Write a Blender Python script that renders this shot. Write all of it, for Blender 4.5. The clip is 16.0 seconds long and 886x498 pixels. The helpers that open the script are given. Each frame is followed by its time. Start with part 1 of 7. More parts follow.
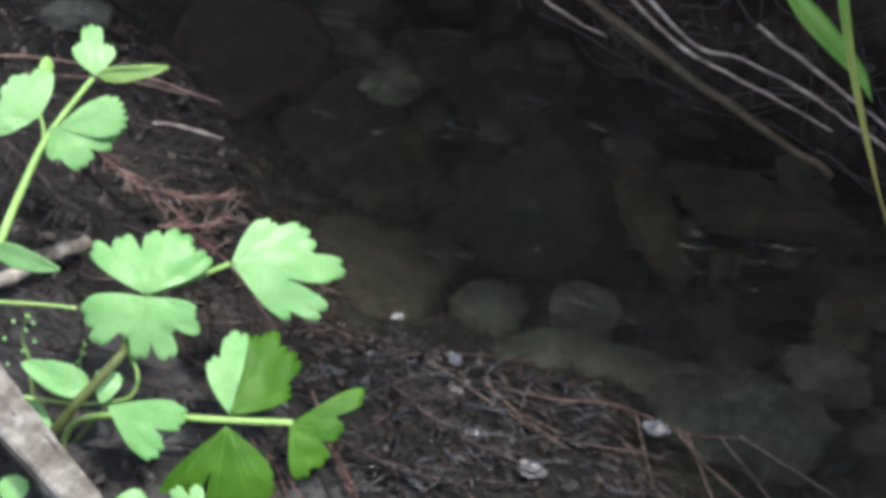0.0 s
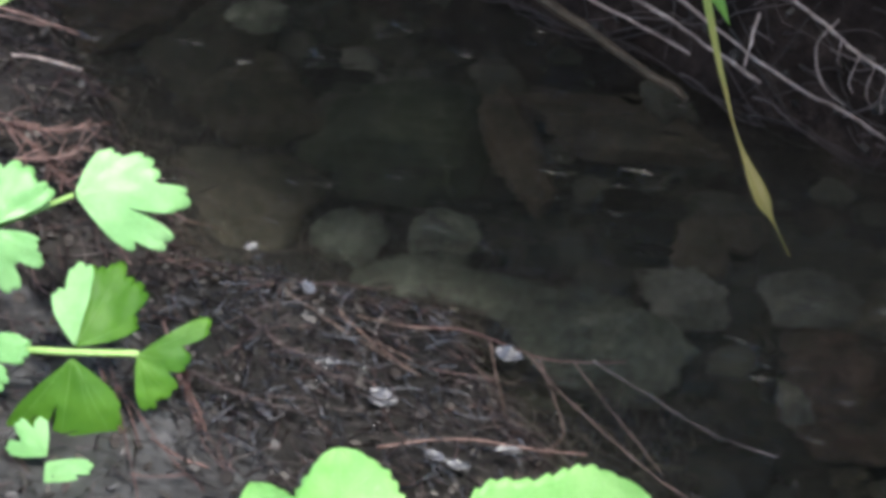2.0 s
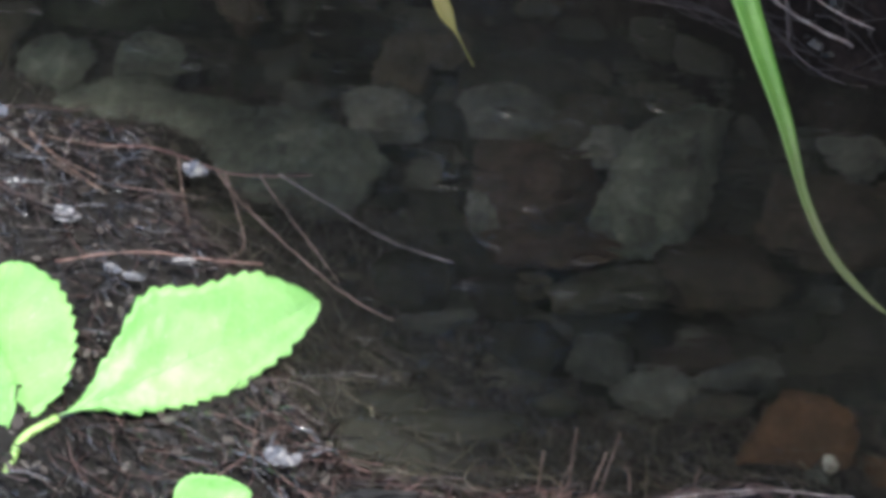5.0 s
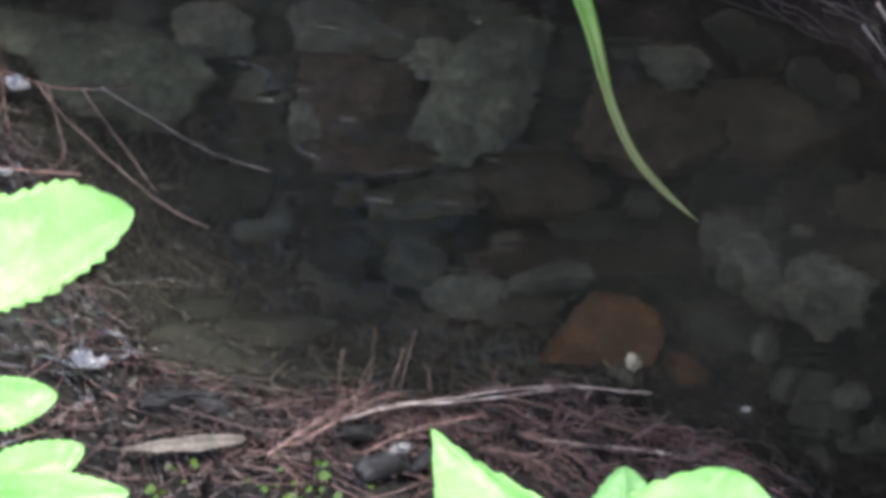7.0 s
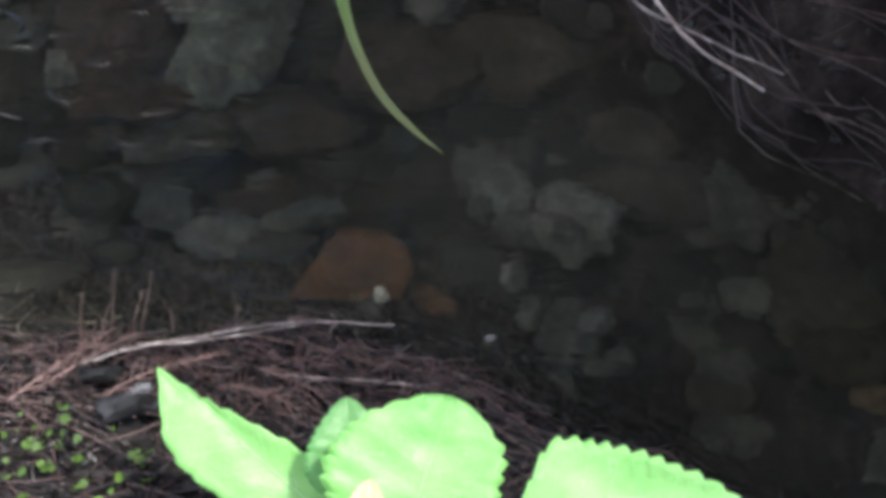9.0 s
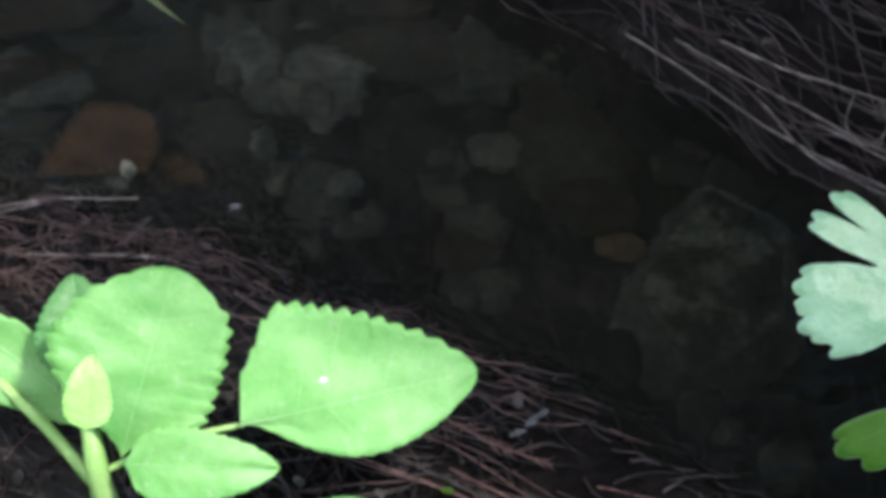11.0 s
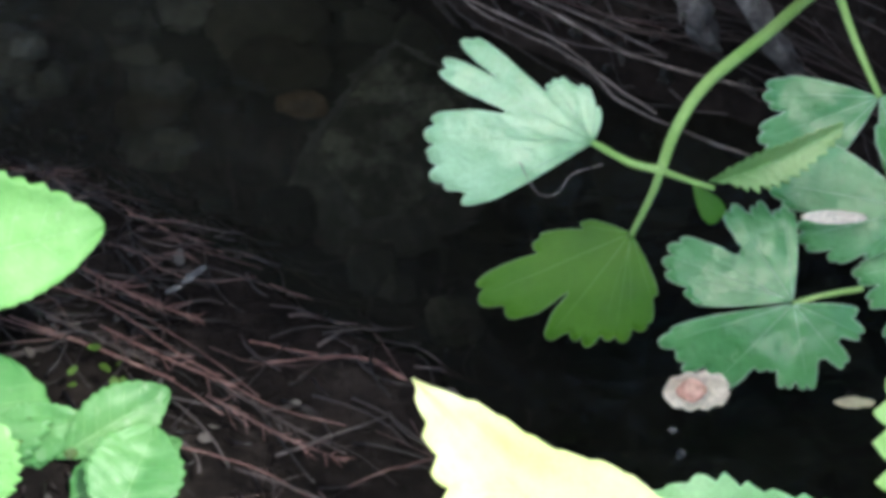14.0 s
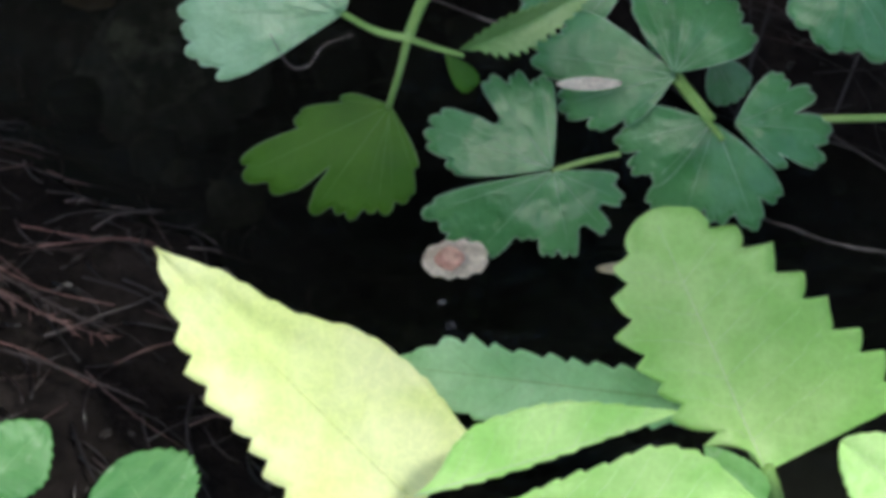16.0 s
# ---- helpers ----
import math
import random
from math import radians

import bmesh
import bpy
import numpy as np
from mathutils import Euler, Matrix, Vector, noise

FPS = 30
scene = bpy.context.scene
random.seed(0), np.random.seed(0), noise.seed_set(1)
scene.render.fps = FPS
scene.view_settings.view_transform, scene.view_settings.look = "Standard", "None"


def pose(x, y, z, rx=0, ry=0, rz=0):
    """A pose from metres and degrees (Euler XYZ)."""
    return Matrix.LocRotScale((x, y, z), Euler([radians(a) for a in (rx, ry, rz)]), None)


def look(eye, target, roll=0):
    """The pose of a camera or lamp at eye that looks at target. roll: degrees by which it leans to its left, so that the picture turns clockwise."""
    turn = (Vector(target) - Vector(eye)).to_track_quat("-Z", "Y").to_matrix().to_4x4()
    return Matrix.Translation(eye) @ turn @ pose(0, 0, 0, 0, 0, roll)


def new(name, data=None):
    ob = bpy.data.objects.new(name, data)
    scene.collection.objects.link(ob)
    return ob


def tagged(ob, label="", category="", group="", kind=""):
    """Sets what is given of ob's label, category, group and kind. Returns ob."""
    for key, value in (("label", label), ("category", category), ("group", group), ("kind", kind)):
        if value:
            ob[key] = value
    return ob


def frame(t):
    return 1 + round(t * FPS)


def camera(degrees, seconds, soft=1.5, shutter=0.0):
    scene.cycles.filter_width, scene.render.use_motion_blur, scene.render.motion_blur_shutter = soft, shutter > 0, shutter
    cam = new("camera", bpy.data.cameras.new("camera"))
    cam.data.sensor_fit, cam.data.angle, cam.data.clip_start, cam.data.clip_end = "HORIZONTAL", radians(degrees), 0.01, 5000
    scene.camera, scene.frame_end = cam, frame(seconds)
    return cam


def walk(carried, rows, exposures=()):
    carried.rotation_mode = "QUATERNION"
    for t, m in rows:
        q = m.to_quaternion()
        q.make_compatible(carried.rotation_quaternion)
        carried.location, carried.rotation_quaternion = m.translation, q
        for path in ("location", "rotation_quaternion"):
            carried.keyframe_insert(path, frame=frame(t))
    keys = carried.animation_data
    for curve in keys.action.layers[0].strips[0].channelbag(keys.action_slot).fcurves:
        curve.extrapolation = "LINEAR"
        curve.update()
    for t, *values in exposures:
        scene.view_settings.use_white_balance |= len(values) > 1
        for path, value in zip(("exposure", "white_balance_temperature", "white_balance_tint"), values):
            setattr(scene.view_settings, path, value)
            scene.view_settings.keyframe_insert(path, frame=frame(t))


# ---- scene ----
from mathutils.bvhtree import BVHTree

cam = camera(20.0, 16.0, soft=4.5)

PATH = [
    (0, (-0.191, 0.106, 0.698), (-0.407, 1.658, -0.545), -0.1),
    (0.5, (-0.179, 0.112, 0.696), (-0.386, 1.643, -0.573), -0.0),
    (1, (-0.168, 0.114, 0.695), (-0.369, 1.632, -0.592), -0.1),
    (1.5, (-0.16, 0.114, 0.695), (-0.349, 1.632, -0.593), -0.2),
    (2, (-0.149, 0.113, 0.694), (-0.326, 1.636, -0.591), -0.1),
    (2.5, (-0.133, 0.112, 0.692), (-0.301, 1.634, -0.594), 0.2),
    (3, (-0.115, 0.111, 0.691), (-0.267, 1.634, -0.596), 0.5),
    (3.5, (-0.096, 0.109, 0.689), (-0.244, 1.627, -0.605), 0.1),
    (4, (-0.075, 0.106, 0.687), (-0.221, 1.606, -0.627), -0.0),
    (4.5, (-0.057, 0.101, 0.686), (-0.194, 1.584, -0.648), 0.1),
    (4.7, (-0.05, 0.099, 0.686), (-0.186, 1.572, -0.66), -0.2),
    (6.8, (0.01, 0.077, 0.681), (-0.082, 1.517, -0.704), -0.2),
    (7, (0.017, 0.076, 0.681), (-0.075, 1.515, -0.704), -0.1),
    (7.5, (0.035, 0.072, 0.681), (-0.046, 1.51, -0.706), -0.1),
    (8, (0.054, 0.07, 0.681), (-0.004, 1.5, -0.717), 0.1),
    (8.2, (0.059, 0.07, 0.681), (0.01, 1.5, -0.717), 0.3),
    (10.3, (0.102, 0.071, 0.687), (0.161, 1.422, -0.786), -0.4),
    (10.5, (0.108, 0.071, 0.687), (0.176, 1.414, -0.793), -0.2),
    (11, (0.126, 0.069, 0.686), (0.208, 1.398, -0.807), 0.1),
    (11.5, (0.144, 0.067, 0.684), (0.234, 1.39, -0.813), 0.1),
    (12, (0.16, 0.064, 0.682), (0.245, 1.378, -0.824), -0.2),
    (12.5, (0.177, 0.061, 0.68), (0.264, 1.362, -0.837), -0.3),
    (13, (0.193, 0.06, 0.678), (0.291, 1.346, -0.851), 0.0),
    (13.5, (0.208, 0.059, 0.676), (0.31, 1.332, -0.863), 0.2),
    (14, (0.224, 0.055, 0.673), (0.342, 1.318, -0.874), 0.5),
    (14.5, (0.241, 0.05, 0.669), (0.366, 1.304, -0.883), 0.4),
    (15, (0.259, 0.042, 0.665), (0.389, 1.294, -0.889), 0.1),
    (15.5, (0.275, 0.033, 0.662), (0.411, 1.281, -0.895), -0.1),
    (16, (0.288, 0.026, 0.66), (0.425, 1.259, -0.909), -0.2),
]
EXPOSURES = [(0, 0.3, 6700, 3), (1.5, 0.42, 6700, 4), (3, 0.85, 6650, 6), (4.7, 0.78, 6600, 5), (7, 1.0, 6550, 8), (8.2, 1.02, 6550, 8), (10.4, 0.42, 6450, 1), (12, 0.4, 6450, 1), (13, 0.48, 6450, 0), (14.5, 0.52, 6450, 0), (15.3, 0.25, 6500, 0), (16, -0.35, 6500, 0)]
walk(cam, [(t, look(eye, target, roll)) for t, eye, target, roll in PATH], EXPOSURES)

# ---- light: a bright sky over a shaded brook ----
world = bpy.data.worlds.new("sky")
scene.world = world
world.use_nodes = True
wn = world.node_tree
sky = wn.nodes.new("ShaderNodeTexSky")
sky.sky_type = "NISHITA"
sky.sun_disc = False
sky.air_density = 0.8
sky.dust_density = 1.6
sky.sun_elevation = radians(63)
sky.sun_rotation = radians(215)
wn.nodes["Background"].inputs["Strength"].default_value = 0.42
wn.links.new(sky.outputs[0], wn.nodes["Background"].inputs["Color"])

sun = new("sun", bpy.data.lights.new("sun", "SUN"))
sun.data.energy = 4.6
sun.data.angle = radians(5)
sun.data.color = (1.0, 0.97, 0.93)
sun.matrix_world = look((1.45, -0.5, 3.6), (0.0, 0.7, 0.0))


# ---- materials ----
def shader(name):
    m = bpy.data.materials.new(name)
    m.use_nodes = True
    nt = m.node_tree
    return m, nt, nt.nodes["Principled BSDF"], nt.nodes["Material Output"]


def texture(nt, scale, detail=4.0, rough=0.6, space="Object"):
    co = nt.nodes.new("ShaderNodeTexCoord")
    n = nt.nodes.new("ShaderNodeTexNoise")
    n.inputs["Scale"].default_value = scale
    n.inputs["Detail"].default_value = detail
    n.inputs["Roughness"].default_value = rough
    nt.links.new(co.outputs[space], n.inputs["Vector"])
    return n


def ramp(nt, source, stops):
    r = nt.nodes.new("ShaderNodeValToRGB")
    el = r.color_ramp.elements
    while len(el) < len(stops):
        el.new(0.5)
    for e, (p, c) in zip(el, stops):
        e.position, e.color = p, (*c, 1)
    nt.links.new(source, r.inputs[0])
    return r


def mixed(nt, a, b, fac, kind="MULTIPLY"):
    m = nt.nodes.new("ShaderNodeMix")
    m.data_type, m.blend_type = "RGBA", kind
    m.inputs[0].default_value = fac
    nt.links.new(a, m.inputs[6])
    nt.links.new(b, m.inputs[7])
    return m.outputs[2]


def bumped(nt, bsdf, source, strength, distance):
    b = nt.nodes.new("ShaderNodeBump")
    b.inputs["Strength"].default_value = strength
    b.inputs["Distance"].default_value = distance
    nt.links.new(source, b.inputs["Height"])
    nt.links.new(b.outputs[0], bsdf.inputs["Normal"])


def rough_surface(name, dark, mid, light, scale, fine, rough=0.8, bump=0.6, depth=0.002, vary=0.0, space="Object", spec=0.3, film=0.0):
    """A natural surface: broad blotches in three tones, a finer grain over them and relief."""
    m, nt, bsdf, _ = shader(name)
    a = texture(nt, scale, 5, 0.6, space)
    b = texture(nt, fine, 6, 0.7, space)
    col = ramp(nt, a.outputs[0], ((0.3, dark), (0.5, mid), (0.72, light))).outputs[0]
    grain = ramp(nt, b.outputs[0], ((0.3, (0.45, 0.45, 0.45)), (0.7, (1.25, 1.25, 1.25)))).outputs[0]
    col = mixed(nt, col, grain, 0.8)
    if vary:
        info = nt.nodes.new("ShaderNodeObjectInfo")
        tone = ramp(nt, info.outputs["Random"], ((0.0, (1 - vary, 1 - vary, 1 - vary)), (1.0, (1 + vary, 1 + vary * 0.9, 1 + vary * 0.8)))).outputs[0]
        col = mixed(nt, col, tone, 1.0)
    if film:
        c = texture(nt, 38, 6, 0.72, space)
        cover = ramp(nt, c.outputs[0], ((0.34, (0, 0, 0)), (0.64, (film, film, film)))).outputs[0]
        silt = nt.nodes.new("ShaderNodeMix")
        silt.data_type = "RGBA"
        nt.links.new(cover, silt.inputs[0])
        nt.links.new(col, silt.inputs[6])
        silt.inputs[7].default_value = (0.026, 0.026, 0.023, 1)
        col = silt.outputs[2]
    nt.links.new(col, bsdf.inputs["Base Color"])
    bsdf.inputs["Roughness"].default_value = rough
    bsdf.inputs["Specular IOR Level"].default_value = spec
    bumped(nt, bsdf, b.outputs[0], bump, depth)
    return m


def leaf_surface(name, dark, light, through_col, rough=0.42, translucent=0.35, spots=0.0, spec=0.4, relief=0.42):
    """A thin leaf: two greens in soft patches, fine cell grain, light shining through."""
    m, nt, bsdf, out = shader(name)
    a = texture(nt, 45, 3, 0.55)
    b = texture(nt, 900, 3, 0.6)
    col = ramp(nt, a.outputs[0], ((0.36, dark), (0.64, light))).outputs[0]
    grain = ramp(nt, b.outputs[0], ((0.25, (0.8, 0.82, 0.8)), (0.75, (1.12, 1.1, 1.12)))).outputs[0]
    col = mixed(nt, col, grain, 0.7)
    info = nt.nodes.new("ShaderNodeObjectInfo")
    tone = ramp(nt, info.outputs["Random"], ((0.0, (0.86, 0.9, 0.84)), (1.0, (1.1, 1.06, 1.1)))).outputs[0]
    col = mixed(nt, col, tone, 1.0)
    if spots:
        s = texture(nt, 260, 2, 0.5)
        sp = ramp(nt, s.outputs[0], ((0.66, (0, 0, 0)), (0.72, (spots, spots, spots)))).outputs[0]
        pale = nt.nodes.new("ShaderNodeMix")
        pale.data_type = "RGBA"
        nt.links.new(sp, pale.inputs[0])
        nt.links.new(col, pale.inputs[6])
        pale.inputs[7].default_value = (0.55, 0.62, 0.45, 1)
        col = pale.outputs[2]
    nt.links.new(col, bsdf.inputs["Base Color"])
    bsdf.inputs["Roughness"].default_value = rough
    bsdf.inputs["Specular IOR Level"].default_value = spec
    cell = nt.nodes.new("ShaderNodeTexVoronoi")
    cell.feature = "DISTANCE_TO_EDGE"
    cell.inputs["Scale"].default_value = 230
    warp = mixed(nt, nt.nodes.new("ShaderNodeTexCoord").outputs["Object"], texture(nt, 90, 2).outputs["Color"], 0.012, "MIX")
    nt.links.new(warp, cell.inputs["Vector"])
    net = ramp(nt, cell.outputs["Distance"], ((0.0, (1.1, 1.08, 1.1)), (0.2, (0.97, 0.98, 0.97)))).outputs[0]
    col = mixed(nt, col, net, 0.8)
    nt.links.new(col, bsdf.inputs["Base Color"])
    pucker = nt.nodes.new("ShaderNodeMath")
    pucker.operation = "MULTIPLY_ADD"
    pucker.inputs[1].default_value = 0.3
    nt.links.new(cell.outputs["Distance"], pucker.inputs[0])
    nt.links.new(texture(nt, 150, 2, 0.5).outputs[0], pucker.inputs[2])
    both = nt.nodes.new("ShaderNodeMath")
    both.operation = "MULTIPLY_ADD"
    both.inputs[1].default_value = 0.12
    nt.links.new(b.outputs[0], both.inputs[0])
    nt.links.new(pucker.outputs[0], both.inputs[2])
    bumped(nt, bsdf, both.outputs[0], relief, 0.0014)
    tr = nt.nodes.new("ShaderNodeBsdfTranslucent")
    tr.inputs["Color"].default_value = (*through_col, 1)
    mix = nt.nodes.new("ShaderNodeMixShader")
    mix.inputs[0].default_value = translucent
    nt.links.new(bsdf.outputs[0], mix.inputs[1])
    nt.links.new(tr.outputs[0], mix.inputs[2])
    nt.links.new(mix.outputs[0], out.inputs["Surface"])
    return m


def water_surface():
    m, nt, bsdf, out = shader("water")
    nt.nodes.remove(bsdf)
    clear = nt.nodes.new("ShaderNodeBsdfRefraction")
    clear.inputs["Color"].default_value = (0.80, 0.80, 0.74, 1)
    clear.inputs["IOR"].default_value = 1.33
    clear.inputs["Roughness"].default_value = 0.27
    gloss = nt.nodes.new("ShaderNodeBsdfGlossy")
    gloss.inputs["Roughness"].default_value = 0.03
    fr = nt.nodes.new("ShaderNodeFresnel")
    fr.inputs["IOR"].default_value = 1.33
    a = texture(nt, 26, 2, 0.5)
    b = texture(nt, 120, 2, 0.5)
    for tex in (a, b):
        flat = nt.nodes.new("ShaderNodeMapping")
        flat.inputs["Scale"].default_value = (0.45, 1.3, 1)
        nt.links.new(tex.inputs["Vector"].links[0].from_socket, flat.inputs["Vector"])
        nt.links.new(flat.outputs[0], tex.inputs["Vector"])
    add = nt.nodes.new("ShaderNodeMath")
    add.operation = "MULTIPLY_ADD"
    add.inputs[1].default_value = 0.25
    nt.links.new(b.outputs[0], add.inputs[0])
    nt.links.new(a.outputs[0], add.inputs[2])
    crest = texture(nt, 42, 1, 0.4)
    thin = nt.nodes.new("ShaderNodeMapping")
    thin.inputs["Scale"].default_value = (0.8, 1.8, 1)
    nt.links.new(crest.inputs["Vector"].links[0].from_socket, thin.inputs["Vector"])
    nt.links.new(thin.outputs[0], crest.inputs["Vector"])
    wavelet = ramp(nt, crest.outputs[0], ((0.615, (0, 0, 0)), (0.69, (1, 1, 1)))).outputs[0]
    # a faster stretch upstream, where the current breaks into small crests
    place = nt.nodes.new("ShaderNodeTexCoord")
    dot = nt.nodes.new("ShaderNodeVectorMath")
    dot.operation = "DOT_PRODUCT"
    dot.inputs[1].default_value = (0.771, -0.637, 0)
    nt.links.new(place.outputs["Object"], dot.inputs[0])
    shift = nt.nodes.new("ShaderNodeMath")
    shift.inputs[1].default_value = 1.0
    nt.links.new(dot.outputs["Value"], shift.inputs[0])
    riffle = ramp(nt, shift.outputs[0], ((0.34, (1, 1, 1)), (0.5, (0.1, 0.1, 0.1)))).outputs[0]
    patches = ramp(nt, texture(nt, 8, 2).outputs[0], ((0.45, (0, 0, 0)), (0.56, (1, 1, 1)))).outputs[0]
    wavelet = mixed(nt, mixed(nt, wavelet, riffle, 1.0), patches, 1.0)
    top = nt.nodes.new("ShaderNodeMath")
    top.operation = "MULTIPLY_ADD"
    top.inputs[1].default_value = 0.7
    nt.links.new(wavelet, top.inputs[0])
    nt.links.new(add.outputs[0], top.inputs[2])
    add = top
    bm = nt.nodes.new("ShaderNodeBump")
    bm.inputs["Strength"].default_value = 0.5
    bm.inputs["Distance"].default_value = 0.01
    nt.links.new(add.outputs[0], bm.inputs["Height"])
    nt.links.new(bm.outputs[0], gloss.inputs["Normal"])
    nt.links.new(bm.outputs[0], clear.inputs["Normal"])
    nt.links.new(bm.outputs[0], fr.inputs["Normal"])
    mix = nt.nodes.new("ShaderNodeMixShader")
    nt.links.new(fr.outputs[0], mix.inputs[0])
    nt.links.new(clear.outputs[0], mix.inputs[1])
    nt.links.new(gloss.outputs[0], mix.inputs[2])
    # tint darkens downstream, standing in for dimmer light there
    dimming = ramp(nt, shift.outputs[0], ((0.56, (0.80, 0.80, 0.74)), (0.72, (0.46, 0.47, 0.42)), (0.84, (0.36, 0.37, 0.33)))).outputs[0]
    nt.links.new(dimming, clear.inputs["Color"])
    # grey haze put into the water for veiling light and reflections
    haze = nt.nodes.new("ShaderNodeBsdfDiffuse")
    haze.inputs["Color"].default_value = (0.22, 0.225, 0.205, 1)
    cloud = texture(nt, 7, 4, 0.6)
    share = ramp(nt, cloud.outputs[0], ((0.35, (0.016, 0.016, 0.016)), (0.68, (0.042, 0.042, 0.042)))).outputs[0]
    # the painted haze weakens downstream
    haze_fade = ramp(nt, shift.outputs[0], ((0.66, (1, 1, 1)), (0.86, (0.6, 0.6, 0.6)))).outputs[0]
    share = mixed(nt, share, haze_fade, 1.0)
    hazed = nt.nodes.new("ShaderNodeMixShader")
    nt.links.new(share, hazed.inputs[0])
    nt.links.new(mix.outputs[0], hazed.inputs[1])
    nt.links.new(haze.outputs[0], hazed.inputs[2])
    nt.links.new(hazed.outputs[0], out.inputs["Surface"])
    return m


SOIL = rough_surface("wet_soil", (0.006, 0.0056, 0.0055), (0.014, 0.0125, 0.012), (0.036, 0.032, 0.031), 14, 160, 0.6, 0.9, 0.004, spec=0.25)
SILT = rough_surface("brook_silt", (0.012, 0.012, 0.0103), (0.030, 0.029, 0.025), (0.064, 0.063, 0.053), 14, 120, 0.8, 0.7, 0.004, spec=0.1)
MUD = rough_surface("grey_mud", (0.022, 0.021, 0.022), (0.055, 0.053, 0.056), (0.115, 0.112, 0.118), 40, 170, 0.5, 0.9, 0.005, spec=0.4)
# near-black bank soil: the shade there is put into its colour
SHADE_SOIL = rough_surface("shade_dark_soil", (0.006, 0.0047, 0.0046), (0.019, 0.0145, 0.014), (0.052, 0.041, 0.038), 30, 190, 0.9, 1.0, 0.008, spec=0.1)
STONE_GREEN = rough_surface("green_grey_stone", (0.063, 0.073, 0.063), (0.118, 0.133, 0.115), (0.185, 0.200, 0.174), 52, 220, 0.7, 0.5, 0.002, 0.2, spec=0.1, film=0.8)
STONE_GREY = rough_surface("grey_stone", (0.052, 0.056, 0.055), (0.098, 0.103, 0.099), (0.161, 0.164, 0.158), 60, 260, 0.7, 0.5, 0.002, 0.35, spec=0.1, film=0.62)
STONE_BLUE = rough_surface("bluish_stone", (0.086, 0.094, 0.097), (0.151, 0.160, 0.164), (0.230, 0.238, 0.238), 60, 260, 0.7, 0.5, 0.002, 0.2, spec=0.1, film=0.8)
STONE_MUD = rough_surface("muddy_stone", (0.028, 0.025, 0.020), (0.052, 0.046, 0.038), (0.085, 0.078, 0.065), 54, 240, 0.75, 0.5, 0.002, 0.25, spec=0.1, film=0.8)
STONE_OLIVE = rough_surface("olive_stone", (0.037, 0.037, 0.029), (0.068, 0.066, 0.053), (0.105, 0.102, 0.085), 56, 240, 0.75, 0.5, 0.002, 0.2, spec=0.1, film=0.85)
STONE_ALGAE = rough_surface("algae_stone", (0.014, 0.018, 0.013), (0.030, 0.037, 0.028), (0.060, 0.070, 0.054), 22, 180, 0.8, 0.6, 0.003, spec=0.1, film=0.4)
STONE_DUSK = rough_surface("dusky_stone", (0.028, 0.022, 0.018), (0.050, 0.041, 0.034), (0.085, 0.070, 0.058), 52, 220, 0.75, 0.5, 0.002, 0.25, spec=0.1, film=0.6)
STONE_BROWN = rough_surface("brown_stone", (0.035, 0.029, 0.023), (0.064, 0.054, 0.044), (0.097, 0.083, 0.070), 56, 240, 0.75, 0.5, 0.002, 0.2, spec=0.1, film=0.8)
STONE_TAN = rough_surface("tan_stone", (0.120, 0.080, 0.056), (0.184, 0.132, 0.096), (0.256, 0.192, 0.144), 30, 240, 0.75, 0.5, 0.002, spec=0.1, film=0.5)
STONE_RED = rough_surface("red_stone", (0.032, 0.022, 0.019), (0.058, 0.040, 0.036), (0.087, 0.063, 0.056), 56, 240, 0.75, 0.5, 0.002, 0.2, spec=0.1, film=0.8)
STONE_SILTED = rough_surface("silted_stone", (0.011, 0.011, 0.009), (0.020, 0.020, 0.017), (0.036, 0.035, 0.030), 50, 240, 0.8, 0.5, 0.002, 0.2, spec=0.1, film=0.7)
STONE_PALE = rough_surface("pale_stone", (0.34, 0.33, 0.30), (0.5, 0.49, 0.46), (0.65, 0.64, 0.6), 60, 400, 0.6, 0.4, 0.001, spec=0.1)
STONE_DARK = rough_surface("dark_stone", (0.012, 0.013, 0.012), (0.026, 0.028, 0.026), (0.06, 0.062, 0.058), 38, 240, 0.6, 0.9, 0.004, spec=0.1)
STONE_ROCK = rough_surface("dark_scratched_rock", (0.024, 0.026, 0.024), (0.072, 0.077, 0.069), (0.34, 0.35, 0.325), 46, 240, 0.6, 0.9, 0.004, spec=0.1)
NEEDLE = rough_surface("dead_needles", (0.045, 0.024, 0.022), (0.10, 0.056, 0.051), (0.2, 0.125, 0.115), 60, 500, 0.5, 0.2, 0.0005, 0.45, spec=0.5)
NEEDLE_DARK = rough_surface("rotten_needles", (0.018, 0.012, 0.012), (0.038, 0.026, 0.026), (0.08, 0.058, 0.058), 60, 500, 0.5, 0.2, 0.0005, 0.35, spec=0.5)
PINKISH = rough_surface("pinkish_twig", (0.055, 0.026, 0.026), (0.115, 0.06, 0.058), (0.2, 0.125, 0.12), 60, 500, 0.55, 0.2, 0.0005, 0.4)
TWIG = rough_surface("brown_twig", (0.05, 0.034, 0.028), (0.10, 0.068, 0.058), (0.19, 0.14, 0.12), 90, 700, 0.65, 0.4, 0.0006, 0.2)
ROOT = rough_surface("pale_root", (0.10, 0.077, 0.074), (0.22, 0.185, 0.18), (0.42, 0.38, 0.375), 120, 600, 0.6, 0.4, 0.0006, 0.3)
DEADWOOD = rough_surface("dead_wood", (0.05, 0.044, 0.046), (0.13, 0.117, 0.122), (0.27, 0.25, 0.258), 130, 420, 0.85, 1.0, 0.003)
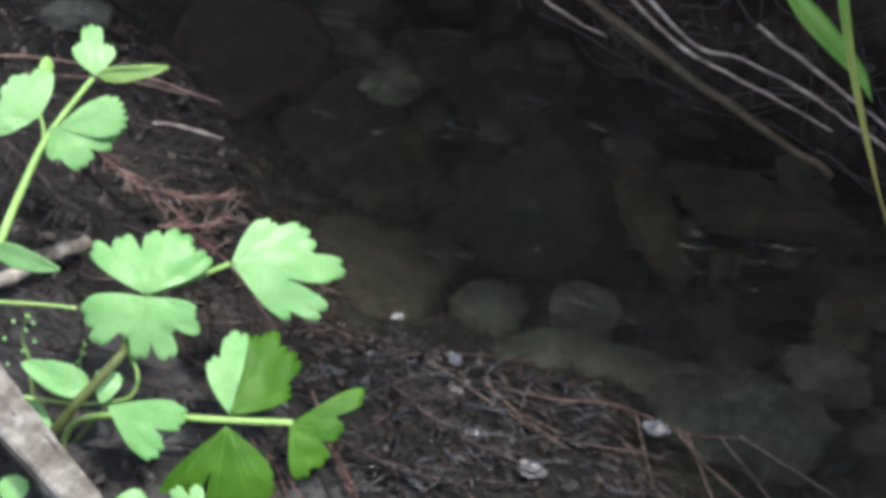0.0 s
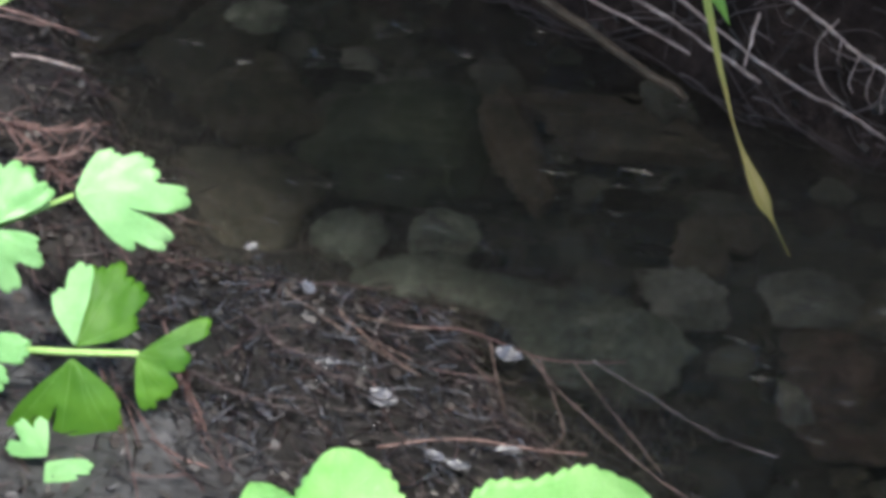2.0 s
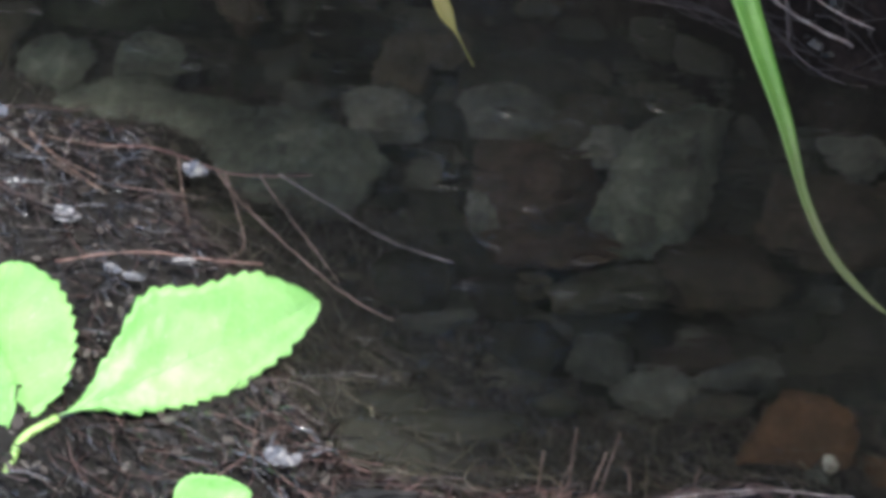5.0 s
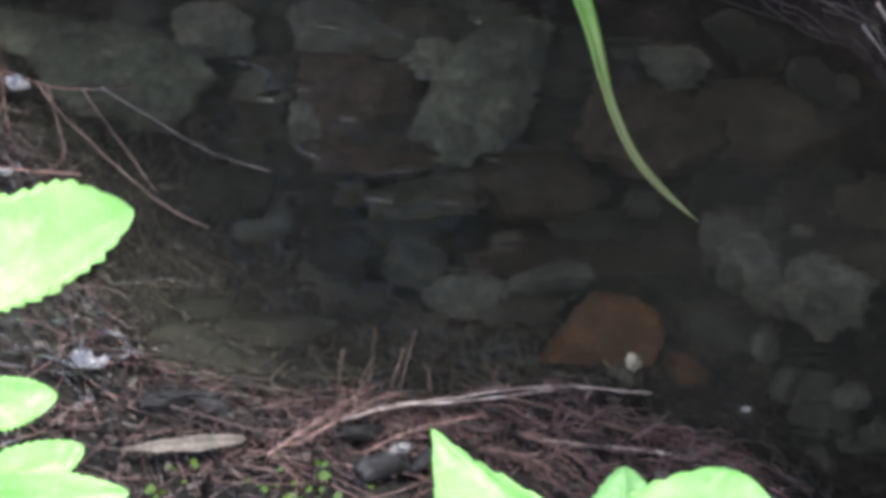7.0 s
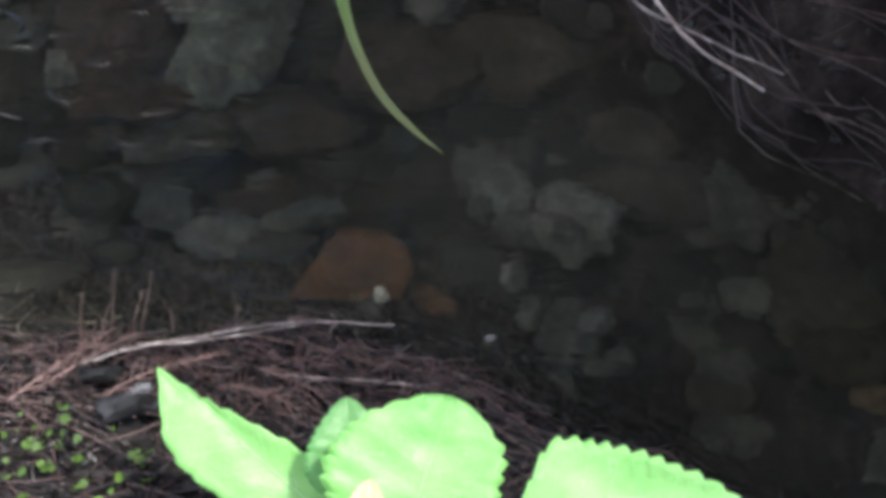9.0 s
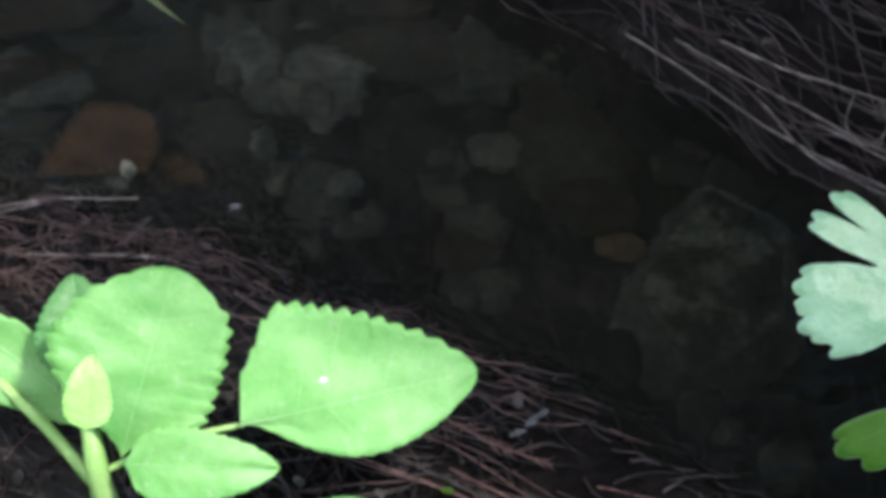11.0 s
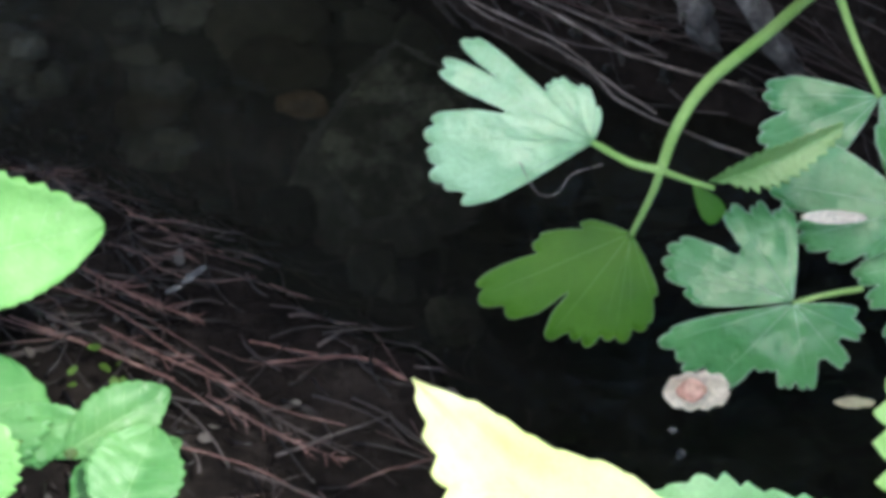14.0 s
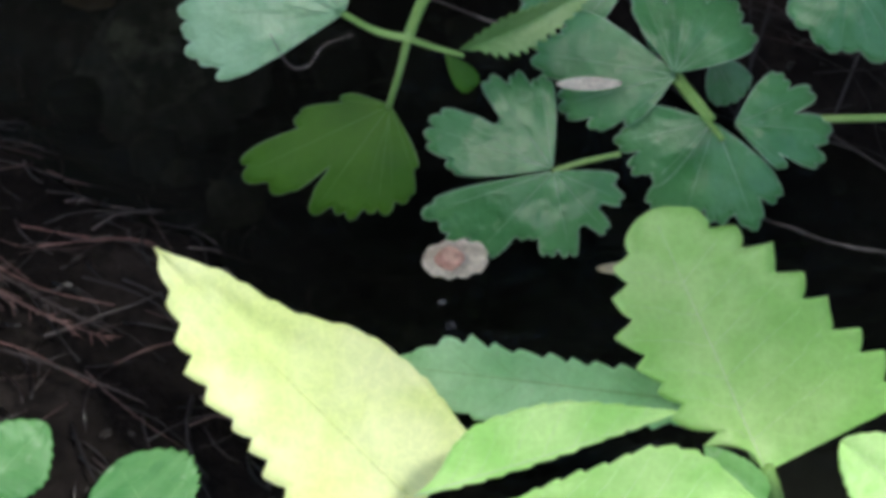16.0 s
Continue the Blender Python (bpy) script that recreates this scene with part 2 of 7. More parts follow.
WOOD = rough_surface("weathered_wood", (0.08, 0.066, 0.058), (0.19, 0.165, 0.15), (0.40, 0.375, 0.355), 70, 300, 0.75, 0.6, 0.0012)
# wet glints built as flakes, their bluish tone put into the colour
GLINT_FLAKE = rough_surface("glint_flake", (0.03, 0.03, 0.036), (0.06, 0.06, 0.072), (0.12, 0.12, 0.14), 200, 900, 0.22, 0.6, 0.0006, 0.3, spec=0.9)
BARK = rough_surface("wet_bark", (0.006, 0.006, 0.007), (0.013, 0.013, 0.015), (0.035, 0.034, 0.038), 120, 600, 0.5, 0.9, 0.0012, 0.3, spec=0.3)
DRY_LEAF = rough_surface("dry_leaf", (0.04, 0.034, 0.03), (0.08, 0.068, 0.06), (0.15, 0.13, 0.116), 110, 500, 0.6, 0.3, 0.0005, 0.15)
ORANGE_LEAF = rough_surface("orange_leaf", (0.065, 0.035, 0.021), (0.105, 0.055, 0.032), (0.15, 0.08, 0.046), 30, 300, 0.7, 0.4, 0.0008, spec=0.1, film=0.5)
PINK = rough_surface("pink_petal", (0.42, 0.2, 0.16), (0.55, 0.3, 0.25), (0.68, 0.45, 0.38), 120, 700, 0.5, 0.2, 0.0003)
PETAL = rough_surface("pale_petal", (0.5, 0.42, 0.36), (0.62, 0.55, 0.47), (0.72, 0.67, 0.59), 90, 700, 0.5, 0.2, 0.0003)
OLD_PETAL = rough_surface("faded_petal", (0.24, 0.2, 0.15), (0.36, 0.32, 0.22), (0.48, 0.45, 0.3), 90, 700, 0.5, 0.2, 0.0003)
DROP = rough_surface("whitish_drop", (0.45, 0.6, 0.42), (0.55, 0.7, 0.52), (0.7, 0.8, 0.66), 300, 900, 0.3, 0.2, 0.0002, spec=0.6)
GREEN = leaf_surface("celery_leaf", (0.22, 0.47, 0.18), (0.35, 0.62, 0.29), (0.3, 0.56, 0.14), 0.4, relief=0.22)
# paler copy of the shade leaf: its sheen is put into the colour
MINT = leaf_surface("sheen_pale_leaf", (0.31, 0.57, 0.31), (0.46, 0.73, 0.46), (0.22, 0.48, 0.15), 0.27, 0.3, 0.25, spec=1.0, relief=0.65)
# leaf undersides, with the shade on them put into the dark green
UNDER_SHADE = leaf_surface("shaded_underside", (0.05, 0.16, 0.013), (0.10, 0.245, 0.025), (0.24, 0.5, 0.03), 0.55, 0.42)
# parsley leaf green darkened for the plant in shade
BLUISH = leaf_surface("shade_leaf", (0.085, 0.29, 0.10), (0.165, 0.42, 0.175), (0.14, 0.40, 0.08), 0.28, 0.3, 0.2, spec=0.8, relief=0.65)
CURLED = leaf_surface("curled_leaf", (0.17, 0.34, 0.10), (0.33, 0.52, 0.2), (0.22, 0.44, 0.1), 0.36, 0.3, spec=0.7)
# broad leaf green raised, in place of sun that it doesn't get
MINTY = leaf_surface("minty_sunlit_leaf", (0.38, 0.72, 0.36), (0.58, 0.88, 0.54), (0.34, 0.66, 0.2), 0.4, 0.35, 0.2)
# broad leaf green darkened: shade of low and rear leaves in the colour
SHADED_BROAD = leaf_surface("shaded_broad_leaf", (0.085, 0.25, 0.075), (0.145, 0.335, 0.115), (0.22, 0.48, 0.1), 0.42, 0.3, 0.2)
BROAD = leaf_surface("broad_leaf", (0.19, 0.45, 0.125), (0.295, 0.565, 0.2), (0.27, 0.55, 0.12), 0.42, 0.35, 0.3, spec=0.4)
# broad leaf green with sunlight put into the colour
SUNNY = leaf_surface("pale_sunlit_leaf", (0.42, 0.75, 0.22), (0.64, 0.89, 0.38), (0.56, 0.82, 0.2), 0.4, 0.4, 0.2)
# yellow leaf, its colour raised near white in place of full sun
YELLOW = leaf_surface("yellow_leaf", (0.78, 0.89, 0.36), (0.90, 0.95, 0.52), (0.76, 0.84, 0.3), 0.5, 0.35, relief=0.14)
STEM = leaf_surface("stem_green", (0.25, 0.44, 0.12), (0.36, 0.54, 0.19), (0.3, 0.5, 0.1), 0.4, 0.15)
OLIVE = leaf_surface("stem_olive", (0.10, 0.12, 0.04), (0.16, 0.18, 0.07), (0.2, 0.2, 0.08), 0.5, 0.1)
VEIN = leaf_surface("vein_green", (0.27, 0.53, 0.20), (0.38, 0.62, 0.29), (0.3, 0.55, 0.16), 0.4, 0.3)
VEIN_SHADE = leaf_surface("vein_shade", (0.30, 0.52, 0.30), (0.42, 0.62, 0.42), (0.2, 0.45, 0.15), 0.4, 0.25)
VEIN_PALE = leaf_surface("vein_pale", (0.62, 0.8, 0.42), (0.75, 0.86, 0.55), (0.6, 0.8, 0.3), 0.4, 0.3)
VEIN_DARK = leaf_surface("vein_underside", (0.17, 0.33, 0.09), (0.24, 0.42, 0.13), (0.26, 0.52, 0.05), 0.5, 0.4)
MARGIN = leaf_surface("leaf_margin", (0.42, 0.64, 0.42), (0.56, 0.76, 0.56), (0.3, 0.5, 0.25), 0.4, 0.25)
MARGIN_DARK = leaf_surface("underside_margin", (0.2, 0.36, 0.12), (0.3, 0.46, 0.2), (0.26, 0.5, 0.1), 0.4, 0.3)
BLADE = leaf_surface("grass_green", (0.12, 0.28, 0.05), (0.18, 0.36, 0.07), (0.2, 0.45, 0.05), 0.45, 0.35)
def drying_blade(name, dead, low, high):
    """Green above, withered towards its tip, from one height to another."""
    m = leaf_surface(name, (0.085, 0.22, 0.035), (0.13, 0.29, 0.055), (0.15, 0.36, 0.04), 0.45, 0.25)
    nt = m.node_tree
    bsdf = nt.nodes["Principled BSDF"]
    green = bsdf.inputs["Base Color"].links[0].from_socket
    co = nt.nodes.new("ShaderNodeTexCoord")
    xyz = nt.nodes.new("ShaderNodeSeparateXYZ")
    nt.links.new(co.outputs["Object"], xyz.inputs[0])
    wave = texture(nt, 120, 3)
    edge = nt.nodes.new("ShaderNodeMath")
    edge.operation = "MULTIPLY_ADD"
    edge.inputs[1].default_value = 0.025
    nt.links.new(wave.outputs[0], edge.inputs[0])
    nt.links.new(xyz.outputs["Z"], edge.inputs[2])
    share = ramp(nt, edge.outputs[0], ((low, (0.9, 0.9, 0.9)), (high, (0, 0, 0)))).outputs[0]
    mix = nt.nodes.new("ShaderNodeMix")
    mix.data_type = "RGBA"
    nt.links.new(share, mix.inputs[0])
    nt.links.new(green, mix.inputs[6])
    mix.inputs[7].default_value = (*dead, 1)
    nt.links.new(mix.outputs[2], bsdf.inputs["Base Color"])
    return m


DRYING = drying_blade("drying_grass", (0.085, 0.088, 0.035), 0.055, 0.085)
STRAW = drying_blade("yellowing_grass", (0.24, 0.185, 0.06), 0.085, 0.135)
MOSS = leaf_surface("tiny_weed", (0.04, 0.085, 0.012), (0.09, 0.16, 0.026), (0.15, 0.29, 0.05), 0.5, 0.3)
WATER = water_surface()
# leaves of the unseen growth added to block light
SCREEN_LEAF = leaf_surface("screen_leaf", (0.03, 0.06, 0.02), (0.06, 0.11, 0.04), (0.06, 0.14, 0.03), 0.5, 0.3)


def litter_surface(name, tones, rough, spec=0.4):
    """Each piece its own tone."""
    m, nt, bsdf, _ = shader(name)
    geo = nt.nodes.new("ShaderNodeNewGeometry")
    b = texture(nt, 500, 4, 0.6)
    col = ramp(nt, geo.outputs["Random Per Island"], tones).outputs[0]
    grain = ramp(nt, b.outputs[0], ((0.3, (0.6, 0.6, 0.6)), (0.7, (1.2, 1.2, 1.2)))).outputs[0]
    nt.links.new(mixed(nt, col, grain, 0.8), bsdf.inputs["Base Color"])
    bsdf.inputs["Roughness"].default_value = rough
    bsdf.inputs["Specular IOR Level"].default_value = spec
    return m


NEEDLE_ISLE = litter_surface("needle_litter", ((0.0, (0.035, 0.02, 0.019)), (0.55, (0.085, 0.048, 0.046)), (1.0, (0.165, 0.105, 0.10))), 0.55)
DARK_ISLE = litter_surface("rotten_litter", ((0.0, (0.006, 0.004, 0.0045)), (0.7, (0.022, 0.015, 0.015)), (1.0, (0.08, 0.058, 0.058))), 0.34, 0.5)
CHIP = litter_surface("bark_crumbs", ((0.0, (0.015, 0.013, 0.012)), (0.55, (0.05, 0.04, 0.037)), (0.9, (0.10, 0.09, 0.086)), (1.0, (0.13, 0.125, 0.13))), 0.55, 0.25)
ROOT_ISLE = litter_surface("rootlets", ((0.0, (0.006, 0.004, 0.0045)), (0.65, (0.018, 0.013, 0.014)), (1.0, (0.075, 0.06, 0.061))), 0.55)
BRANCH = rough_surface("olive_dead_branch", (0.016, 0.012, 0.008), (0.042, 0.031, 0.021), (0.08, 0.06, 0.042), 70, 500, 0.7, 0.5, 0.001)
ROOT_DIM = rough_surface("brown_root", (0.043, 0.035, 0.035), (0.109, 0.090, 0.088), (0.232, 0.203, 0.200), 120, 600, 0.6, 0.4, 0.0006, 0.3)
ROOT_RED = rough_surface("reddish_root", (0.02, 0.011, 0.012), (0.042, 0.025, 0.026), (0.09, 0.06, 0.061), 80, 600, 0.6, 0.4, 0.0006, 0.4)
ROOT_FINE = rough_surface("thin_root", (0.011, 0.007, 0.0075), (0.031, 0.022, 0.0225), (0.10, 0.078, 0.079), 80, 600, 0.6, 0.4, 0.0006, 0.4)
CRUMB = litter_surface("soil_crumbs", ((0.0, (0.004, 0.004, 0.004)), (0.8, (0.014, 0.012, 0.012)), (1.0, (0.05, 0.046, 0.045))), 0.6, 0.3)
GRAVEL = litter_surface("gravel", ((0.0, (0.008, 0.008, 0.0075)), (0.6, (0.03, 0.031, 0.028)), (0.88, (0.055, 0.056, 0.051)), (1.0, (0.085, 0.087, 0.08))), 0.8, 0.1)
STRAWS = litter_surface("sunken_straw", ((0.0, (0.012, 0.010, 0.008)), (0.6, (0.05, 0.042, 0.034)), (1.0, (0.17, 0.15, 0.125))), 0.5, 0.4)
# wet needles: sky glint put into the grey-blue, besides their gloss
GLINTING = litter_surface("glint_needles", ((0.0, (0.012, 0.011, 0.013)), (0.7, (0.04, 0.039, 0.045)), (1.0, (0.11, 0.11, 0.13))), 0.12, 1.0)


# ---- building helpers ----
def thing(name, at, label, category, group="", kind=""):
    ob = new(name)
    ob.empty_display_size = 0.01
    ob.location = at
    return tagged(ob, label, category, group, kind)


def link(name, bm, material, parent=None, label="", smooth=True):
    me = bpy.data.meshes.new(name)
    bm.to_mesh(me)
    bm.free()
    me.materials.append(material)
    me.polygons.foreach_set("use_smooth", [smooth] * len(me.polygons))
    ob = new(name, me)
    if parent is not None:
        ob.parent = parent
        m = Matrix.Identity(4)
        p = parent
        while p is not None:
            m = p.matrix_parent_inverse @ p.matrix_basis @ m
            p = p.parent
        ob.matrix_parent_inverse = m.inverted()
    if label:
        tagged(ob, label)
    return ob


def smooth_line(points, steps):
    """A Catmull-Rom line through the points."""
    p = [Vector(q) for q in points]
    p = [2 * p[0] - p[1]] + p + [2 * p[-1] - p[-2]]
    line = []
    for i in range(1, len(p) - 2):
        for k in range(steps):
            s = k / steps
            a, b, c, d = p[i - 1], p[i], p[i + 1], p[i + 2]
            line.append(0.5 * (2 * b + (c - a) * s + (2 * a - 5 * b + 4 * c - d) * s * s + (3 * b - a - 3 * c + d) * s ** 3))
    line.append(p[-2])
    return line


def sweep(bm, line, r0, r1, sides=7, wobble=0.0, seed=0):
    """A tapered, slightly knobbly round rod along a line, closed at both ends."""
    rings = []
    up = Vector((0.31, 0.2, 0.93))
    n = len(line)
    for i, c in enumerate(line):
        d = (line[min(i + 1, n - 1)] - line[max(i - 1, 0)]).normalized()
        a = d.cross(up)
        if a.length < 1e-4:
            a = d.cross(Vector((1, 0, 0)))
        a.normalize()
        b = d.cross(a)
        s = i / max(n - 1, 1)
        r = r0 + (r1 - r0) * s
        if wobble:
            r *= 1 + wobble * noise.noise(Vector((seed * 7.3, s * 9, 0.5)))
        rings.append([bm.verts.new(c + r * (a * math.cos(2 * math.pi * k / sides) + b * math.sin(2 * math.pi * k / sides))) for k in range(sides)])
    for p, q in zip(rings, rings[1:]):
        for k in range(sides):
            bm.faces.new((p[k], p[(k + 1) % sides], q[(k + 1) % sides], q[k]))
    bm.faces.new(rings[0][::-1])
    bm.faces.new(rings[-1])


def split_stick(name, label, points, wide, thick):
    """A split stick: flat faces, sharp long edges, ragged along the grain."""
    bm = bmesh.new()
    line = smooth_line(points, 10)
    n = len(line)
    rings = []
    for i, c in enumerate(line):
        d = (line[min(i + 1, n - 1)] - line[max(i - 1, 0)]).normalized()
        side = d.cross(Vector((0.35, -0.5, 0.8))).normalized()
        up = side.cross(d)
        j = (1 - 0.62 * i / n) * (1 + 0.08 * noise.noise(Vector((i * 0.4, 2, 0))))
        k = 1 + 0.15 * noise.noise(Vector((i * 0.5, 7, 0)))
        shape = ((-0.5, -0.4), (-0.5, 0.3), (-0.2, 0.5), (0.15, 0.42), (0.42, 0.5), (0.5, 0.35), (0.48, -0.45), (0.0, -0.55))
        rings.append([bm.verts.new(c + side * wide * j * x + up * thick * k * y) for x, y in shape])
    for p, q in zip(rings, rings[1:]):
        for k in range(8):
            bm.faces.new((p[k], p[(k + 1) % 8], q[(k + 1) % 8], q[k]))
    bm.faces.new(rings[0][::-1])
    bm.faces.new(rings[-1])
    bmesh.ops.recalc_face_normals(bm, faces=bm.faces)
    ob = thing(name, line[0], label, "stick")
    link("shaft", bm, WOOD, ob, smooth=False)
    for k in range(3):
        bm = bmesh.new()
        side = (line[-1] - line[0]).normalized().cross(Vector((0.35, -0.5, 0.8))).normalized()
        i = 3 + 7 * k
        strip = [line[j] * 1.0 + side * wide * (0.2 - 0.22 * k) * (1 - 0.5 * j / n) + Vector((0, 0, 0.0042 - 0.0007 * abs(j - i - 4) * 0.5)) for j in range(i, min(i + 9, n))]
        sweep(bm, strip, thick * 0.12, thick * 0.03, 5, 0.4, k)
        link("splinter", bm, DEADWOOD, ob, "loose grey splinter")
    return ob


COUNT = [0]


def seed_next():
    COUNT[0] += 1
    return COUNT[0]


def stem(parent, name, points, r0, r1, material):
    bm = bmesh.new()
    sweep(bm, smooth_line(points, 7), r0, r1, 9, 0.08, seed_next())
    return link(name, bm, material, parent)


def twig(name, label, category, group, points, r0, r1, material):
    bm = bmesh.new()
    line = smooth_line(points, 8)
    s = seed_next()
    for i, p in enumerate(line):
        p += 0.6 * r0 * noise.noise_vector(Vector((s * 3.1, i * 0.35, 0.2)))
    slim = 0.55 if material is PINKISH else 0.74 if r0 < 0.0016 else 0.95
    sweep(bm, line, r0 * slim, r1 * slim, 7, 0.5 if r0 < 0.002 else 0.15, s)
    return tagged(link(name, bm, material), label, category, group)


def leaf_pose(base, facing, heading, tilt, lean=0):
    yaw, el = facing
    return (Matrix.Translation(base) @ pose(0, 0, 0, 0, 0, yaw) @ pose(0, 0, 0, 90 - el, 0, 0)
            @ pose(0, 0, 0, tilt[0], tilt[1], 0) @ pose(0, 0, 0, 0, 0, heading) @ pose(0, 0, 0, 0, lean, 0))


LOW = {}
CELL = 0.003


def under_leaves(p):
    """The height that litter at a place may rise to: just under any low leaf above it."""
    return LOW.get((round(p.x / CELL), round(p.y / CELL)), 9.0)


def sheet(grid, thick, name, material, parent, m):
    """A closed thin solid from a grid of points; rows may close at a point."""
    bm = bmesh.new()
    top = [[bm.verts.new(m @ Vector(p)) for p in row] for row in grid]
    down = (m.to_3x3() @ Vector((0, 0, -1))) * thick
    low = [[bm.verts.new(v.co + down) for v in row] for row in top]
    if parent:
        for v in bm.verts:
            if v.co.z < 0.06:
                for dx in (-1, 0, 1):
                    for dy in (-1, 0, 1):
                        key = (round(v.co.x / CELL) + dx, round(v.co.y / CELL) + dy)
                        LOW[key] = min(LOW.get(key, 9.0), v.co.z - 0.0015)
    for i in range(len(grid) - 1):
        for j in range(len(grid[0]) - 1):
            bm.faces.new((top[i][j], top[i + 1][j], top[i + 1][j + 1], top[i][j + 1]))
            bm.faces.new((low[i][j + 1], low[i + 1][j + 1], low[i + 1][j], low[i][j]))
    rim = [(0, j) for j in range(len(grid[0]))] + [(i, len(grid[0]) - 1) for i in range(1, len(grid))]
    rim += [(len(grid) - 1, j) for j in range(len(grid[0]) - 2, -1, -1)] + [(i, 0) for i in range(len(grid) - 2, 0, -1)]
    for (a, b), (c, d) in zip(rim, rim[1:] + rim[:1]):
        bm.faces.new((top[a][b], top[c][d], low[c][d], low[a][b]))
    bmesh.ops.remove_doubles(bm, verts=bm.verts, dist=1e-6)
    bmesh.ops.recalc_face_normals(bm, faces=bm.faces)
    return link(name, bm, material, parent)


def fan_leaf(plant, base, facing, heading, lobes, tilt=(0, 0), material=None, vein=None, teeth=9, bend=0.25, web=0.68, name="leaf", label="", pale=False):
    """A lobed leaflet: it fans out from its base in lobes (angle, length, half angle), scalloped along the rim."""
    s = seed_next()
    vein = vein or VEIN
    m = leaf_pose(base, facing, heading, tilt)
    big = max(l for _, l, _ in lobes)
    lo = min(a - w for a, l, w in lobes)
    hi = max(a + w for a, l, w in lobes)
    order = sorted(lobes)

    def reach(a):
        r = 0.0
        for c, l, w in lobes:
            d = abs(a - c) / w
            if d < 1:
                r = max(r, l * (1 - d ** 3.2) ** 0.55)
        env = 0.0
        for (c0, l0, _), (c1, l1, _) in zip(order, order[1:]):
            if c0 <= a <= c1:
                env = l0 + (l1 - l0) * (a - c0) / (c1 - c0)
        r = max(r, web * env)
        scallop = abs(math.sin(radians(a * 180 / (hi - lo) * teeth) + s + 0.9 * noise.noise(Vector((a * 0.03, s, 4)))))
        return r * (0.915 + 0.09 * scallop ** 0.45 + 0.03 * noise.noise(Vector((a * 0.05, s, 0))))

    def lift(x, y, r):
        rise = -bend * r * r / big
        fold = sum(-0.00015 * math.exp(-((math.degrees(math.atan2(y, x)) - c) / 7) ** 2) * min(1, r / big * 2) for c, l, w in lobes)
        return rise + fold + 0.05 * big * noise.noise(Vector((x / big * 2.2, y / big * 2.2, s * 1.7))) + 0.02 * big * noise.noise(Vector((x / big * 6, y / big * 6, s * 2.7)))

    def spot(a, r):
        x, y = r * math.cos(radians(a)), r * math.sin(radians(a))
        return (x, y, lift(x, y, r))

    n, rings = 150, 11
    grid = [[spot(lo + (hi - lo) * j / n, max(reach(lo + (hi - lo) * j / n), 0.02 * big) * i / rings) for j in range(n + 1)] for i in (0.15, *range(1, rings + 1))]
    ob = sheet(grid, 0.00035, name, material, plant, m)
    if label:
        tagged(ob, label)
    bm = bmesh.new()
    drawn = []
    for c, l, w in sorted(lobes, key=lambda q: -q[1]):
        if any(abs(c - q) < 22 for q in drawn):
            continue
        drawn.append(c)
        for off in (-0.45, 0, 0.45) if w > 16 else (0,):
            a = c + off * w
            end = reach(a) * (0.9 if off == 0 else 0.78)
            line = [m @ (Vector(spot(c + (a - c) * min(1, k / 5), end * (0.02 + 0.98 * k / 10))) + Vector((0, 0, 0.0001))) for k in range(11)]
            sweep(bm, line, (0.0048 if off == 0 else 0.003) * big * (0.9 if material is UNDER_SHADE else 1.4 if pale else 1), 0.001 * big, 5)
    link("vein", bm, vein, ob)
    if pale:
        bm = bmesh.new()
        rim = [m @ (Vector(grid[-1][j]) + Vector((0, 0, -0.00015))) for j in range(0, n + 1)]
        sweep(bm, rim, 0.00022, 0.00022, 4)
        link("margin", bm, MARGIN_DARK if material is UNDER_SHADE else MARGIN, ob)
    return ob


